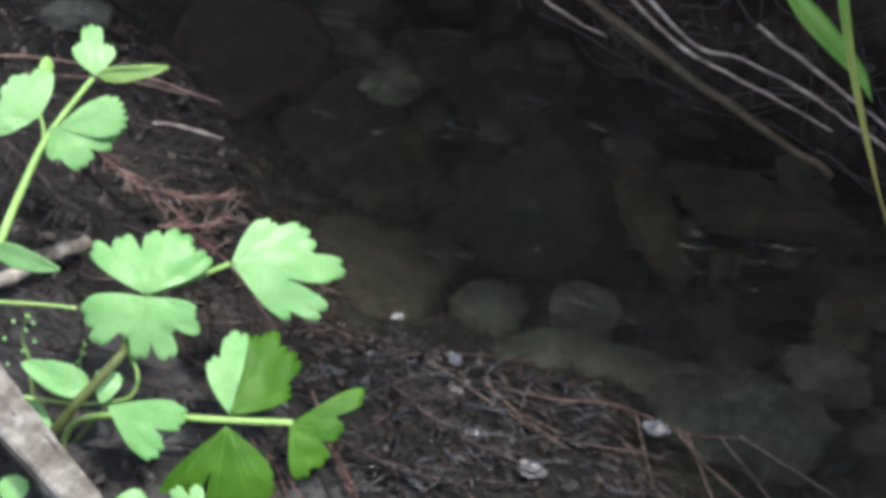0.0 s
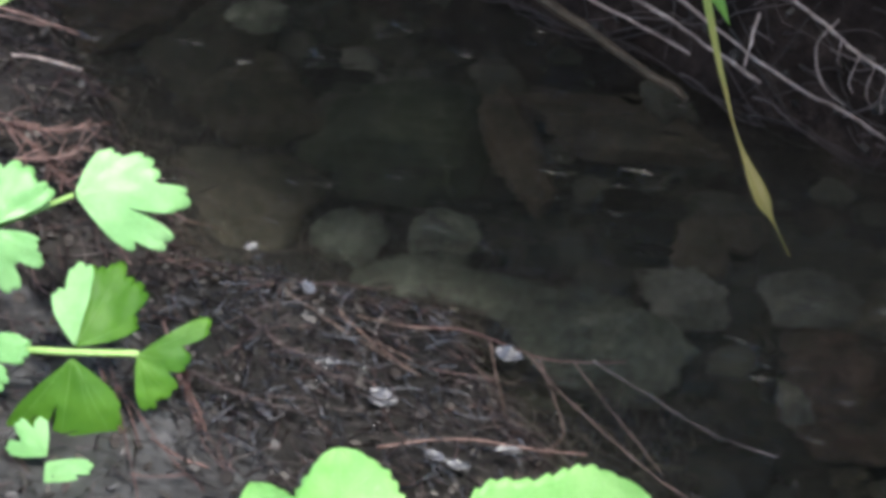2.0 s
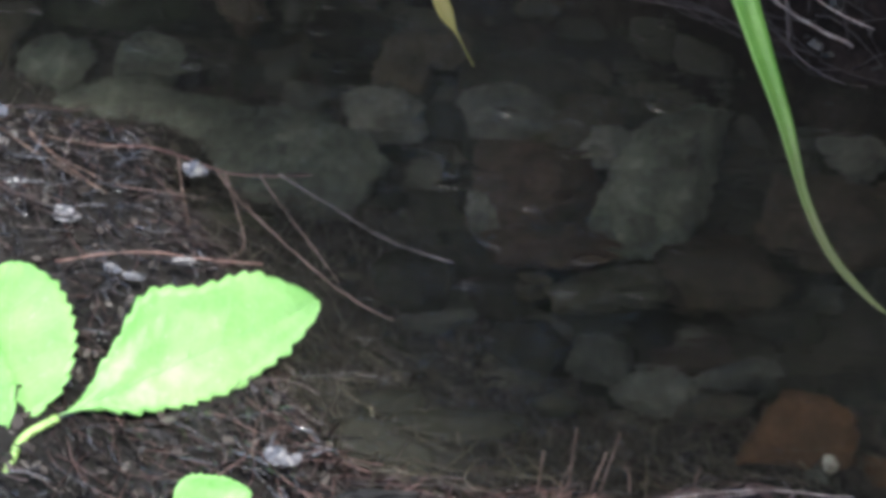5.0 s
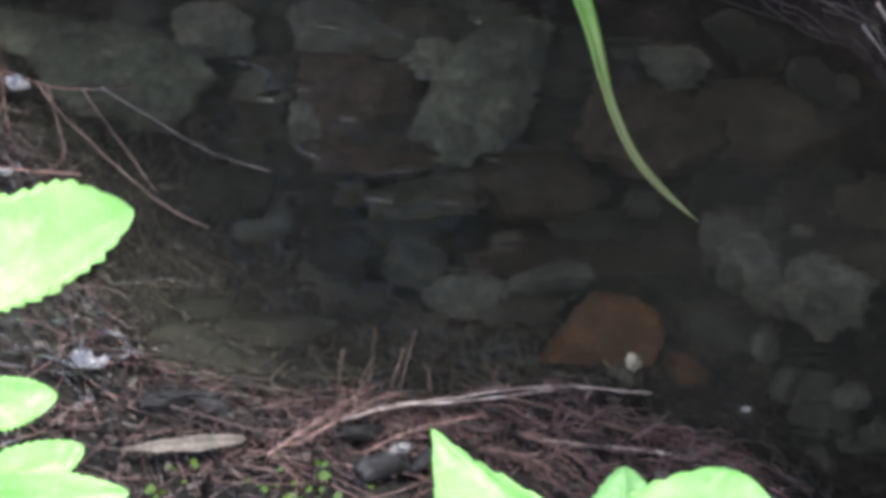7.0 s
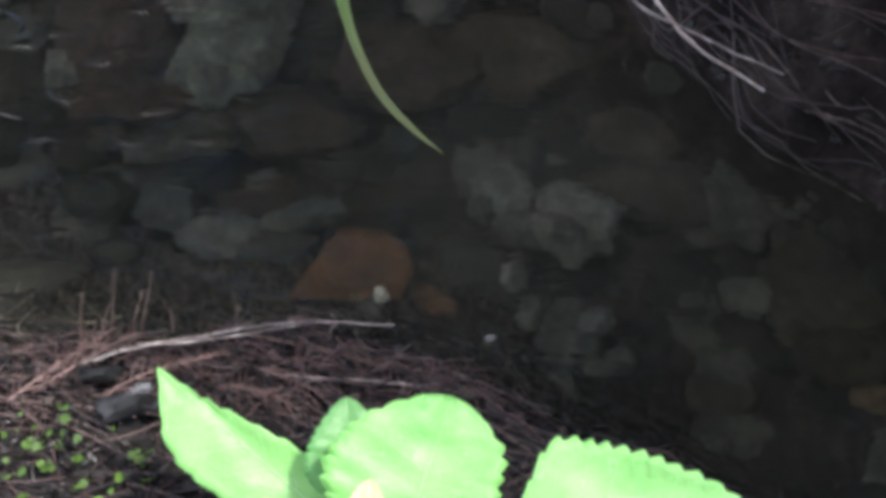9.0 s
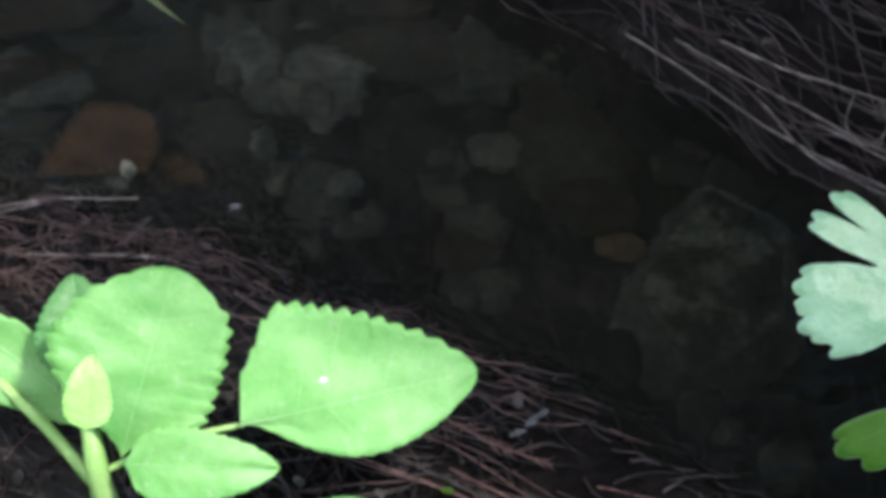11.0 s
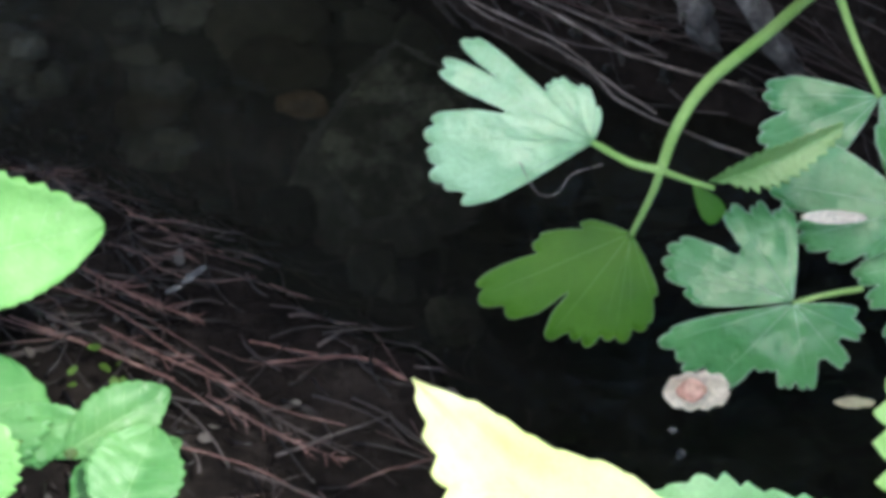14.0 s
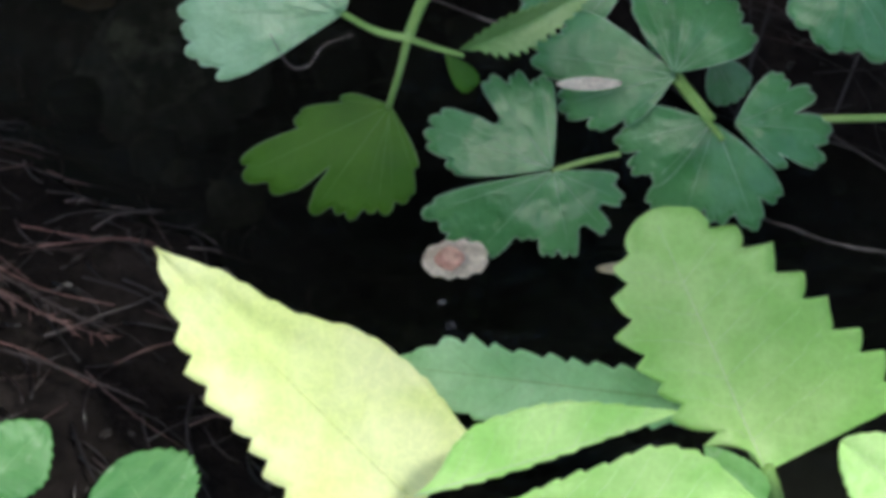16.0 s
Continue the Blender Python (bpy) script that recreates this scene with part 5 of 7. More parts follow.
stone("pebble", "small grey pebble under water", (0.0985, 0.7549, -0.0263), (0.0061, 0.0080, 0.0060), (0, 0, -3), STONE_GREY, 235)
stone("pebble", "small grey pebble under water", (0.1048, 0.7341, -0.0263), (0.0061, 0.0098, 0.0060), (0, 0, -4), STONE_GREY, 238)
stone("pebble", "small grey pebble under water", (0.0900, 0.7180, -0.0223), (0.0040, 0.0063, 0.0060), (0, 0, -3), STONE_GREY, 241)
stone("stone", "grey stone under water", (0.1779, 0.7027, -0.0243), (0.0144, 0.0124, 0.0060), (0, 0, -21), STONE_GREY, 244)
stone("pebble", "narrow grey stone under water", (0.1171, 0.6943, -0.0223), (0.0063, 0.0129, 0.0060), (0, 0, 5), STONE_GREY, 247)
stone("stone", "grey stone under water", (0.1811, 0.6755, -0.0223), (0.0101, 0.0065, 0.0060), (0, 0, -11), STONE_GREY, 250)
stone("stone", "dull brown stone under water", (0.1504, 0.8371, -0.0313), (0.0190, 0.0188, 0.0073), (0, 0, -7), STONE_MUD, 253)
stone("stone", "long grey stone under water", (0.0133, 0.7864, -0.0263), (0.0203, 0.0070, 0.0060), (0, 0, 18), STONE_GREY, 256)
stone("stone", "grey stone under water", (-0.0142, 0.7770, -0.0243), (0.0155, 0.0104, 0.0060), (0, 0, -4), STONE_GREY, 259)
stone("stone", "small grey stone in the shallows", (-0.0556, 0.7589, -0.0143), (0.0092, 0.0082, 0.0060), (0, 0, 9), STONE_SILTED, 262)
stone("pebble", "dark stone under water", (0.1575, 0.7441, -0.0343), (0.0052, 0.0197, 0.0060), (0, 0, -8), STONE_DARK, 265)
stone("boulder", "dark brown boulder under water", (0.0028, 0.8496, -0.0355), (0.0301, 0.0268, 0.0105), (0, 0, 4), STONE_DUSK, 268)
stone("stone", "grey stone under water", (0.1189, 0.7794, -0.0271), (0.0187, 0.0179, 0.0070), (0, 0, -21), STONE_GREY, 271)
stone("stone", "grey stone under water", (0.1895, 0.7900, -0.0263), (0.0116, 0.0183, 0.0060), (0, 0, -7), STONE_GREY, 274)
stone("stone", "grey stone under water", (0.1655, 0.7409, -0.0263), (0.0147, 0.0132, 0.0060), (0, 0, 15), STONE_GREY, 277)
stone("stone", "grey stone under water", (0.1869, 0.7461, -0.0283), (0.0112, 0.0106, 0.0060), (0, 0, -7), STONE_GREY, 280)
stone("stone", "grey stone under water", (0.1175, 0.7327, -0.0263), (0.0106, 0.0091, 0.0060), (0, 0, 19), STONE_GREY, 283)
stone("stone", "grey stone under water", (0.1349, 0.7078, -0.0263), (0.0099, 0.0063, 0.0060), (0, 0, 7), STONE_GREY, 286)
stone("stone", "grey-brown rounded stone under water", (0.1758, 0.6925, -0.0243), (0.0167, 0.0123, 0.0060), (0, 0, -11), STONE_BROWN, 289)
stone("stone", "large olive-brown stone under water", (0.2200, 0.7455, -0.0339), (0.0282, 0.0300, 0.0110), (0, 0, -10), STONE_OLIVE, 292)
stone("stone", "olive-brown stone under water", (0.2259, 0.7198, -0.0310), (0.0201, 0.0177, 0.0069), (0, 0, -11), STONE_MUD, 295)
stone("stone", "tan pebble against a dark rock", (0.2310, 0.6852, -0.0135), (0.0100, 0.0066, 0.0060), (0, 0, -12), STONE_TAN, 298)
stone("stone", "grey pebble under water", (0.1817, 0.6698, -0.0263), (0.0073, 0.0072, 0.0060), (0, 0, -8), STONE_GREY, 301)
stone("stone", "dull grey stone near the far bank under water", (0.1566, 0.8074, -0.0311), (0.0399, 0.0179, 0.0070), (0, 0, -9), STONE_MUD, 304)
stone("stone", "dull grey-brown stone under water", (0.0988, 0.7012, -0.0263), (0.0148, 0.0093, 0.0060), (0, 0, 0), STONE_SILTED, 307)
stone("stone", "dark stone under water", (0.1935, 0.6438, -0.0303), (0.0144, 0.0115, 0.0060), (0, 0, -9), STONE_DARK, 310)
stone("stone", "grey stone under water", (0.1188, 0.7236, -0.0283), (0.0121, 0.0129, 0.0060), (0, 0, 4), STONE_GREY, 313)
stone("stone", "grey-brown pebble under water", (0.1759, 0.6714, -0.0283), (0.0082, 0.0066, 0.0060), (0, 0, 9), STONE_MUD, 316)
stone("stone", "grey stone at the foot of a dark rock", (0.2517, 0.6092, -0.0183), (0.0095, 0.0126, 0.0060), (0, 0, 0), STONE_GREY, 319)
stone("stone", "small grey stone under water", (0.2590, 0.5999, -0.0183), (0.0069, 0.0071, 0.0060), (0, 0, -10), STONE_GREY, 322)
stone("stone", "dull grey stone under water", (0.2780, 0.5849, -0.0183), (0.0096, 0.0134, 0.0060), (0, 0, -13), STONE_GREY, 325)
stone("stone", "grey stone near the far bank under water", (0.1048, 0.7857, -0.0284), (0.0157, 0.0175, 0.0062), (0, 0, 24), STONE_GREY, 328)
stone("stone", "dull brown stone near the far bank under water", (0.2138, 0.7668, -0.0304), (0.0155, 0.0274, 0.0061), (0, 0, -4), STONE_MUD, 331)
stone("stone", "dark stone under water", (0.2215, 0.6390, -0.0243), (0.0141, 0.0145, 0.0060), (0, 0, 2), STONE_DARK, 334)
stone("stone", "dull grey stone under water", (0.1691, 0.6719, -0.0263), (0.0097, 0.0121, 0.0060), (0, 0, 7), STONE_GREY, 337)
stone("stone", "red-brown stone at the foot of the bank", (-0.4352, 1.1338, -0.0175), (0.0465, 0.0665, 0.0160), (0, 0, 13), STONE_RED, 340)
stone("stone", "dull brown stone under water", (-0.3811, 1.0859, -0.0299), (0.0351, 0.0463, 0.0137), (0, 0, 1), STONE_MUD, 343)
stone("stone", "small green-grey stone under water", (-0.3581, 1.1173, -0.0203), (0.0194, 0.0133, 0.0060), (0, 0, 9), STONE_GREEN, 346)
stone("stone", "tan-brown stone under water", (-0.1339, 0.9716, -0.0243), (0.0132, 0.0255, 0.0060), (0, 0, -4), STONE_BROWN, 349)
stone("pebble", "small white pebble beside an orange leaf", (0.0470, 0.7339, -0.0120), (0.0028, 0.0046, 0.0060), (0, 0, 4), STONE_PALE, 25)
stone("pebble", "small grey pebble beside an orange leaf", (0.0419, 0.7287, -0.0160), (0.0059, 0.0065, 0.0060), (0, 0, 4), STONE_GREY, 26)
stone("stone", "pale stone among the litter", (-0.5170, 1.1220, 0.0140), (0.0209, 0.0112, 0.0060), (0, 0, 8), STONE_GREY, 49)


def angular_rock(name, label, crown, foot, material, bare):
    """A broken block: a flat grained crown, and steep sides in a second, paler material."""
    bm = bmesh.new()
    mid = sum((Vector(p) for p in crown), Vector()) / len(crown)
    top = [Vector(p) for p in crown]
    low = [Vector(p) for p in foot]
    rows = 14
    grid = []
    n = 20 * len(top)
    for i in range(rows + 9):
        ring = []
        for j in range(n):
            k, e = divmod(j, 20)
            a, b = top[k], top[(k + 1) % len(top)]
            c, d = low[k], low[(k + 1) % len(top)]
            p, q = a.lerp(b, e / 20), c.lerp(d, e / 20)
            if i < rows:
                spot = mid.lerp(p, (i + 0.5) / rows)
                grain = noise.noise(Vector((spot.x * 70 + spot.y * 50, (spot.x - spot.y) * 320, 0)))
                spot = spot + Vector((0, 0, 0.0012 * max(0, grain) + 0.003 * noise.noise(spot * 45) - 0.0025 * ((i + 0.5) / rows) ** 6))
            else:
                spot = p.lerp(q, (i - rows) / 8)
                spot = spot + 0.0022 * noise.noise_vector(spot * 75)
            ring.append(bm.verts.new(spot + 0.0008 * noise.noise_vector(spot * 240)))
        grid.append(ring)
    for i in range(len(grid) - 1):
        for j in range(n):
            q = bm.faces.new((grid[i][j], grid[i + 1][j], grid[i + 1][(j + 1) % n], grid[i][(j + 1) % n]))
            q.material_index = 1 if i >= rows - 1 else 0
    bm.faces.new(grid[0])
    bm.faces.new(grid[-1][::-1])
    bmesh.ops.recalc_face_normals(bm, faces=bm.faces)
    ob = link(name, bm, material)
    # second, paler material, for all the sides
    ob.data.materials.append(bare)
    return tagged(ob, label, "rock", "stones in the brook")


angular_rock("rock", "dark angular rock under water with pale sides",
             [(0.2335, 0.6615, -0.013), (0.2495, 0.6925, -0.012), (0.2675, 0.7135, -0.013), (0.2935, 0.6895, -0.012), (0.2845, 0.6455, -0.011), (0.2645, 0.6295, -0.012), (0.2495, 0.6265, -0.014)],
             [(0.2185, 0.6525, -0.036), (0.2435, 0.6995, -0.036), (0.2635, 0.7255, -0.036), (0.3035, 0.6935, -0.036), (0.2935, 0.6385, -0.036), (0.2655, 0.6195, -0.036), (0.2295, 0.6205, -0.036)], STONE_ROCK, STONE_BLUE)

# ---- far bank roots and dead stems ----
RT = "roots on the far bank"
twig("root", "pale bent root above the water", "root", "roots on the far bank", [(-0.2880, 1.1030, 0.0600), (-0.2700, 1.0910, 0.0550), (-0.2500, 1.0820, 0.0500)], 0.00108, 0.00079, ROOT)
twig("dead_branch", "straight brown dead branch leaning over the water", "branch", "", [(-0.3400, 1.1600, 0.0780), (-0.2800, 1.1030, 0.0720), (-0.2158, 1.0420, 0.0640), (-0.1800, 1.0085, 0.0610), (-0.1449, 0.9770, 0.0580)], 0.0034, 0.0020, BRANCH)
twig("root", "long pale root above the water", "root", "roots on the far bank", [(-0.2510, 1.1020, 0.0700), (-0.2160, 1.0650, 0.0600), (-0.1920, 1.0520, 0.0550), (-0.1690, 1.0410, 0.0500), (-0.1450, 1.0280, 0.0450)], 0.00123, 0.00078, ROOT)
twig("root", "long pale root above the water", "root", "roots on the far bank", [(-0.2340, 1.0820, 0.0750), (-0.2080, 1.0580, 0.0650), (-0.1880, 1.0500, 0.0650), (-0.1590, 1.0360, 0.0600), (-0.1390, 1.0220, 0.0550), (-0.1140, 1.0030, 0.0500)], 0.00137, 0.00091, ROOT)
twig("root", "long pale root above the water", "root", "roots on the far bank", [(-0.1810, 1.0550, 0.0800), (-0.1520, 1.0350, 0.0700), (-0.1200, 1.0100, 0.0600), (-0.0950, 0.9920, 0.0550), (-0.0770, 0.9850, 0.0500), (-0.0590, 0.9740, 0.0450)], 0.00118, 0.00088, ROOT)
twig("root", "short pale root stub on the bank", "root", "roots on the far bank", [(-0.1170, 1.0130, 0.0800), (-0.1200, 1.0020, 0.0700), (-0.1220, 0.9930, 0.0650)], 0.00072, 0.00057, ROOT)
twig("root", "thin pale curling root", "root", "roots on the far bank", [(-0.0830, 1.0110, 0.0800), (-0.0920, 0.9980, 0.0750), (-0.0890, 0.9850, 0.0650), (-0.0790, 0.9770, 0.0600)], 0.00072, 0.00042, ROOT)
twig("root", "reddish root with fine fringe", "root", "roots on the far bank", [(-0.1050, 1.0200, 0.0850), (-0.0900, 1.0080, 0.0800), (-0.0750, 0.9950, 0.0750), (-0.0570, 0.9790, 0.0700), (-0.0590, 0.9740, 0.0600)], 0.00114, 0.00085, ROOT)
twig("root", "thin pale fringe rootlet", "root", "roots on the far bank", [(-0.0820, 0.9960, 0.0800), (-0.0830, 0.9880, 0.0750), (-0.0810, 0.9910, 0.0700)], 0.00041, 0.00028, ROOT)
twig("root", "thin pale fringe rootlet", "root", "roots on the far bank", [(-0.0740, 0.9890, 0.0780), (-0.0780, 0.9810, 0.0700), (-0.0760, 0.9770, 0.0660)], 0.00041, 0.00028, ROOT)
twig("root", "thin pale fringe rootlet", "root", "roots on the far bank", [(-0.0680, 0.9840, 0.0750), (-0.0710, 0.9740, 0.0700), (-0.0680, 0.9690, 0.0650)], 0.00041, 0.00028, ROOT)
twig("root", "thin pale fringe rootlet", "root", "roots on the far bank", [(-0.0620, 0.9780, 0.0750), (-0.0650, 0.9710, 0.0700), (-0.0640, 0.9670, 0.0640)], 0.00041, 0.00028, ROOT)
twig("root", "pale forked bare root", "root", "roots on the far bank", [(-0.0520, 0.9730, 0.0700), (-0.0400, 0.9700, 0.0600), (-0.0260, 0.9680, 0.0580), (-0.0070, 0.9640, 0.0550)], 0.00125, 0.00083, ROOT)
twig("root", "pale forked bare root", "root", "roots on the far bank", [(-0.0440, 0.9700, 0.0650), (-0.0390, 0.9750, 0.0680), (-0.0350, 0.9780, 0.0700)], 0.00083, 0.00055, ROOT)
twig("root", "pale root by the green blade", "root", "roots on the far bank", [(0.0080, 0.9300, 0.0700), (0.0200, 0.9240, 0.0650), (0.0320, 0.9170, 0.0600), (0.0550, 0.9050, 0.0550)], 0.00108, 0.00081, ROOT)
twig("root", "thin pale bare root", "root", "roots on the far bank", [(0.0060, 0.9250, 0.0900), (0.0250, 0.9180, 0.0800), (0.0460, 0.9090, 0.0700), (0.0610, 0.8980, 0.0700)], 0.00039, 0.00039, ROOT)
twig("root", "olive-brown bent bare root", "root", "roots on the far bank", [(0.1350, 0.8470, 0.0800), (0.1440, 0.8290, 0.0750), (0.1560, 0.8140, 0.0650), (0.1670, 0.8010, 0.0600), (0.1920, 0.7880, 0.0500)], 0.00116, 0.00089, ROOT)
twig("root", "pale pinkish bare root", "root", "roots on the far bank", [(0.1310, 0.8450, 0.0700), (0.1450, 0.8210, 0.0650), (0.1610, 0.8140, 0.0600), (0.1780, 0.8070, 0.0550), (0.1990, 0.7920, 0.0550)], 0.00089, 0.00065, ROOT)
twig("root", "long thin root beside dark rock", "root", "roots on the far bank", [(0.2340, 0.7370, 0.0500), (0.2560, 0.7200, 0.0450), (0.2790, 0.6920, 0.0450), (0.3010, 0.6720, 0.0450), (0.3200, 0.6570, 0.0450), (0.3330, 0.6390, 0.0450), (0.3490, 0.6210, 0.0450)], 0.00073, 0.00048, ROOT_DIM)
twig("root", "long thin pale root", "root", "roots on the far bank", [(0.2480, 0.7120, 0.0700), (0.2690, 0.6980, 0.0650), (0.2930, 0.6820, 0.0600), (0.3120, 0.6650, 0.0600), (0.3330, 0.6500, 0.0600), (0.3530, 0.6320, 0.0600)], 0.00081, 0.00059, ROOT_DIM)
twig("root", "long thin pale root", "root", "roots on the far bank", [(0.2620, 0.7000, 0.0800), (0.2820, 0.6870, 0.0780), (0.3010, 0.6800, 0.0750), (0.3240, 0.6720, 0.0700), (0.3340, 0.6630, 0.0660)], 0.00080, 0.00058, ROOT_DIM)
twig("root", "curled thin hanging root", "root", "roots on the far bank", [(0.3060, 0.6770, 0.0750), (0.3030, 0.6710, 0.0650), (0.3100, 0.6650, 0.0600), (0.3180, 0.6700, 0.0620)], 0.00046, 0.00033, ROOT_DIM)
twig("root", "curled thin hanging root", "root", "roots on the far bank", [(0.3140, 0.6740, 0.0750), (0.3160, 0.6670, 0.0700), (0.3140, 0.6640, 0.0600)], 0.00045, 0.00033, ROOT_DIM)
twig("root", "thin root over dark water", "root", "roots on the far bank", [(0.2770, 0.6880, 0.0600), (0.2910, 0.6660, 0.0550), (0.3130, 0.6530, 0.0500), (0.3280, 0.6440, 0.0450), (0.3380, 0.6270, 0.0450), (0.3600, 0.6100, 0.0450), (0.3780, 0.5940, 0.0500)], 0.00080, 0.00058, ROOT_DIM)
twig("root", "thin root over dark water", "root", "roots on the far bank", [(0.2910, 0.6680, 0.0700), (0.3160, 0.6520, 0.0650), (0.3380, 0.6370, 0.0600), (0.3570, 0.6260, 0.0600), (0.3840, 0.6140, 0.0600)], 0.00068, 0.00057, ROOT_DIM)


def dead_stem(label, points, r0, r1):
    """A gnarled dead stem: a fluted shaft with strips of loose bark."""
    seed = seed_next()
    line = smooth_line(points, 14)
    n = len(line)
    ob = thing("driftwood", points[-1], label, "stem", "dead stems")
    bm = bmesh.new()
    rings = []
    for i, c in enumerate(line):
        d = (line[min(i + 1, n - 1)] - line[max(i - 1, 0)]).normalized()
        a = d.cross(Vector((0.3, 0.9, 0.2))).normalized()
        b = d.cross(a)
        r = r0 + (r1 - r0) * i / (n - 1)
        ring = []
        for k in range(14):
            g = 2 * math.pi * k / 14
            w = 1 + 0.25 * math.sin(3 * g + i * 0.12 + seed) + 0.6 * noise.noise(Vector((math.cos(g), math.sin(g), i * 0.16 + seed)))
            ring.append(bm.verts.new(c + r * w * (a * math.cos(g) + b * math.sin(g))))
        rings.append(ring)
    for p, q in zip(rings, rings[1:]):
        for k in range(14):
            bm.faces.new((p[k], p[(k + 1) % 14], q[(k + 1) % 14], q[k]))
    bm.faces.new(rings[0][::-1])
    bm.faces.new(rings[-1])
    bmesh.ops.recalc_face_normals(bm, faces=bm.faces)
    link("shaft", bm, DEADWOOD, ob)
    rng = random.Random(seed)
    for k in range(4):
        bm = bmesh.new()
        i = rng.randrange(2, n - 12)
        off = Vector((rng.uniform(-0.9, 0.9), -0.8, rng.uniform(-0.2, 0.6))) * r0
        sweep(bm, [line[j] + off * (1 + 0.05 * (j - i)) for j in range(i, i + 11)], r0 * 0.14, r0 * 0.04, 5, 0.5, k + seed)
        link("bark_strip", bm, DEADWOOD, ob, "pale loose strip of bark")
    return ob


dead_stem("grey gnarled dead stem standing on the far bank", [(0.3540, 0.6460, 0.0960), (0.3600, 0.6400, 0.0820), (0.3640, 0.6400, 0.0700), (0.3720, 0.6460, 0.0500)], 0.0062, 0.0036)
dead_stem("grey-pink dead stem leaning on the far bank", [(0.3600, 0.6270, 0.1300), (0.3730, 0.6240, 0.1000), (0.3870, 0.6210, 0.0750), (0.4000, 0.6240, 0.0500)], 0.0044, 0.0030)
twig("root", "pale root trailing by dark water", "root", "roots on the far bank", [(0.4410, 0.5340, 0.0200), (0.4550, 0.5170, 0.0300), (0.4670, 0.5050, 0.0350), (0.4860, 0.4940, 0.0400)], 0.00065, 0.00055, ROOT_DIM)

rnd = random.Random(11)
for n in range(66):
    u0 = rnd.uniform(-0.44, -0.12) if n % 5 else rnd.uniform(-0.5, 0.1)
    length = rnd.uniform(0.07, 0.22)
    v0 = 0.002 + 0.06 * rnd.random() ** 1.5
    z0 = 0.016 + 1.25 * v0 + rnd.uniform(0.0, 0.012)
    bend = rnd.uniform(-0.006, 0.006)
    pts = []
    for k in range(6):
        s = k / 5
        u = u0 + length * s
        v = far_edge(u) + v0 + bend * math.sin(s * 3.0 + n) + rnd.uniform(-0.0035, 0.0035)
        pts.append(to_world(u, v, z0 + 0.008 * math.sin(s * 3.1 + n) + rnd.uniform(-0.002, 0.002)))
    twig("root", "tangled thin pale root on the far bank", "root", RT, pts, rnd.uniform(0.0003, 0.0008), rnd.uniform(0.0002, 0.0005), ROOT_RED if n % 4 == 2 else ROOT_FINE)



def rootlets(count, seed):
    """Fine roots matted over the far bank's face, most of them running along it."""
    rng = random.Random(seed)
    bm = bmesh.new()
    for n in range(count):
        u, v = rng.uniform(-1.0, 0.25), -0.004 + 0.13 * rng.random() ** 1.3
        heading, length = rng.gauss(-6, 16), rng.uniform(0.02, 0.10)
        if rng.random() < 0.03:
            heading = rng.uniform(-100, -50)
        step = Vector((math.cos(radians(heading)), math.sin(radians(heading)))) * length / 6
        lift, line = rng.uniform(0.0, 0.006), []
        for k in range(7):
            turn = 0.35 * noise.noise(Vector((n * 3.3, k * 0.5, 1)))
            step = Vector((step.x - turn * step.y, step.y + turn * step.x))
            u, v = u + step.x, max(-0.006, v + step.y)
            w = far_edge(u) + v
            line.append(to_world(u, w, max(0.001, ground_height(u, w)) + lift + 0.004 * math.sin(k * 0.8 + n)))
        r = rng.uniform(0.0002, 0.0007)
        sweep(bm, line, r, r * 0.6, 4)
    return tagged(link("rootlets", bm, ROOT_ISLE), "fine pale and brown rootlets matted over the far bank", "rootlets", kind="stuff")


def bank_crumbs():
    """Clods and bits of bark caught on the far bank."""
    rng = random.Random(77)
    bm = bmesh.new()
    for n in range(1500):
        u, v = rng.uniform(-1.0, 0.25), 0.16 * rng.random()
        w = far_edge(u) + v
        a = rng.uniform(0.0012, 0.005)
        c = a * rng.uniform(0.4, 0.9)
        m = Matrix.Translation(to_world(u, w, ground_height(u, w) + 0.3 * c)) @ pose(0, 0, 0, rng.uniform(-60, 60), rng.uniform(-60, 60), rng.uniform(0, 360))
        ring = [(a, 0.1 * c), (0.5 * a, c), (-0.6 * a, 0.8 * c), (-a, -0.2 * c), (-0.2 * a, -c), (0.7 * a, -0.7 * c)]
        top = [bm.verts.new(m @ Vector((0.7 * x, 0.7 * y, rng.uniform(0.2, 0.5) * c))) for x, y in ring]
        low = [bm.verts.new(m @ Vector((x, y, -0.4 * c))) for x, y in ring]
        bm.faces.new(top)
        bm.faces.new(low[::-1])
        for k in range(6):
            bm.faces.new((low[k], low[(k + 1) % 6], top[(k + 1) % 6], top[k]))
    return tagged(link("bank_crumbs", bm, CRUMB, smooth=False), "dark soil crumbs and bark bits on the far bank", "soil crumbs", kind="stuff")


rootlets(620, 61)
bank_crumbs()

# ---- the plants of the far bank's top right ----
grass_blade("wild_grass", "short green grass blade on the far bank", [(-0.1720, 1.0650, 0.1000), (-0.1610, 1.0460, 0.0950), (-0.1470, 1.0360, 0.0850), (-0.1360, 1.0310, 0.0750), (-0.1290, 1.0240, 0.0650)], 0.0112, BLADE)

# ---- twigs on the near bank ----
TW = "twigs on the near bank"
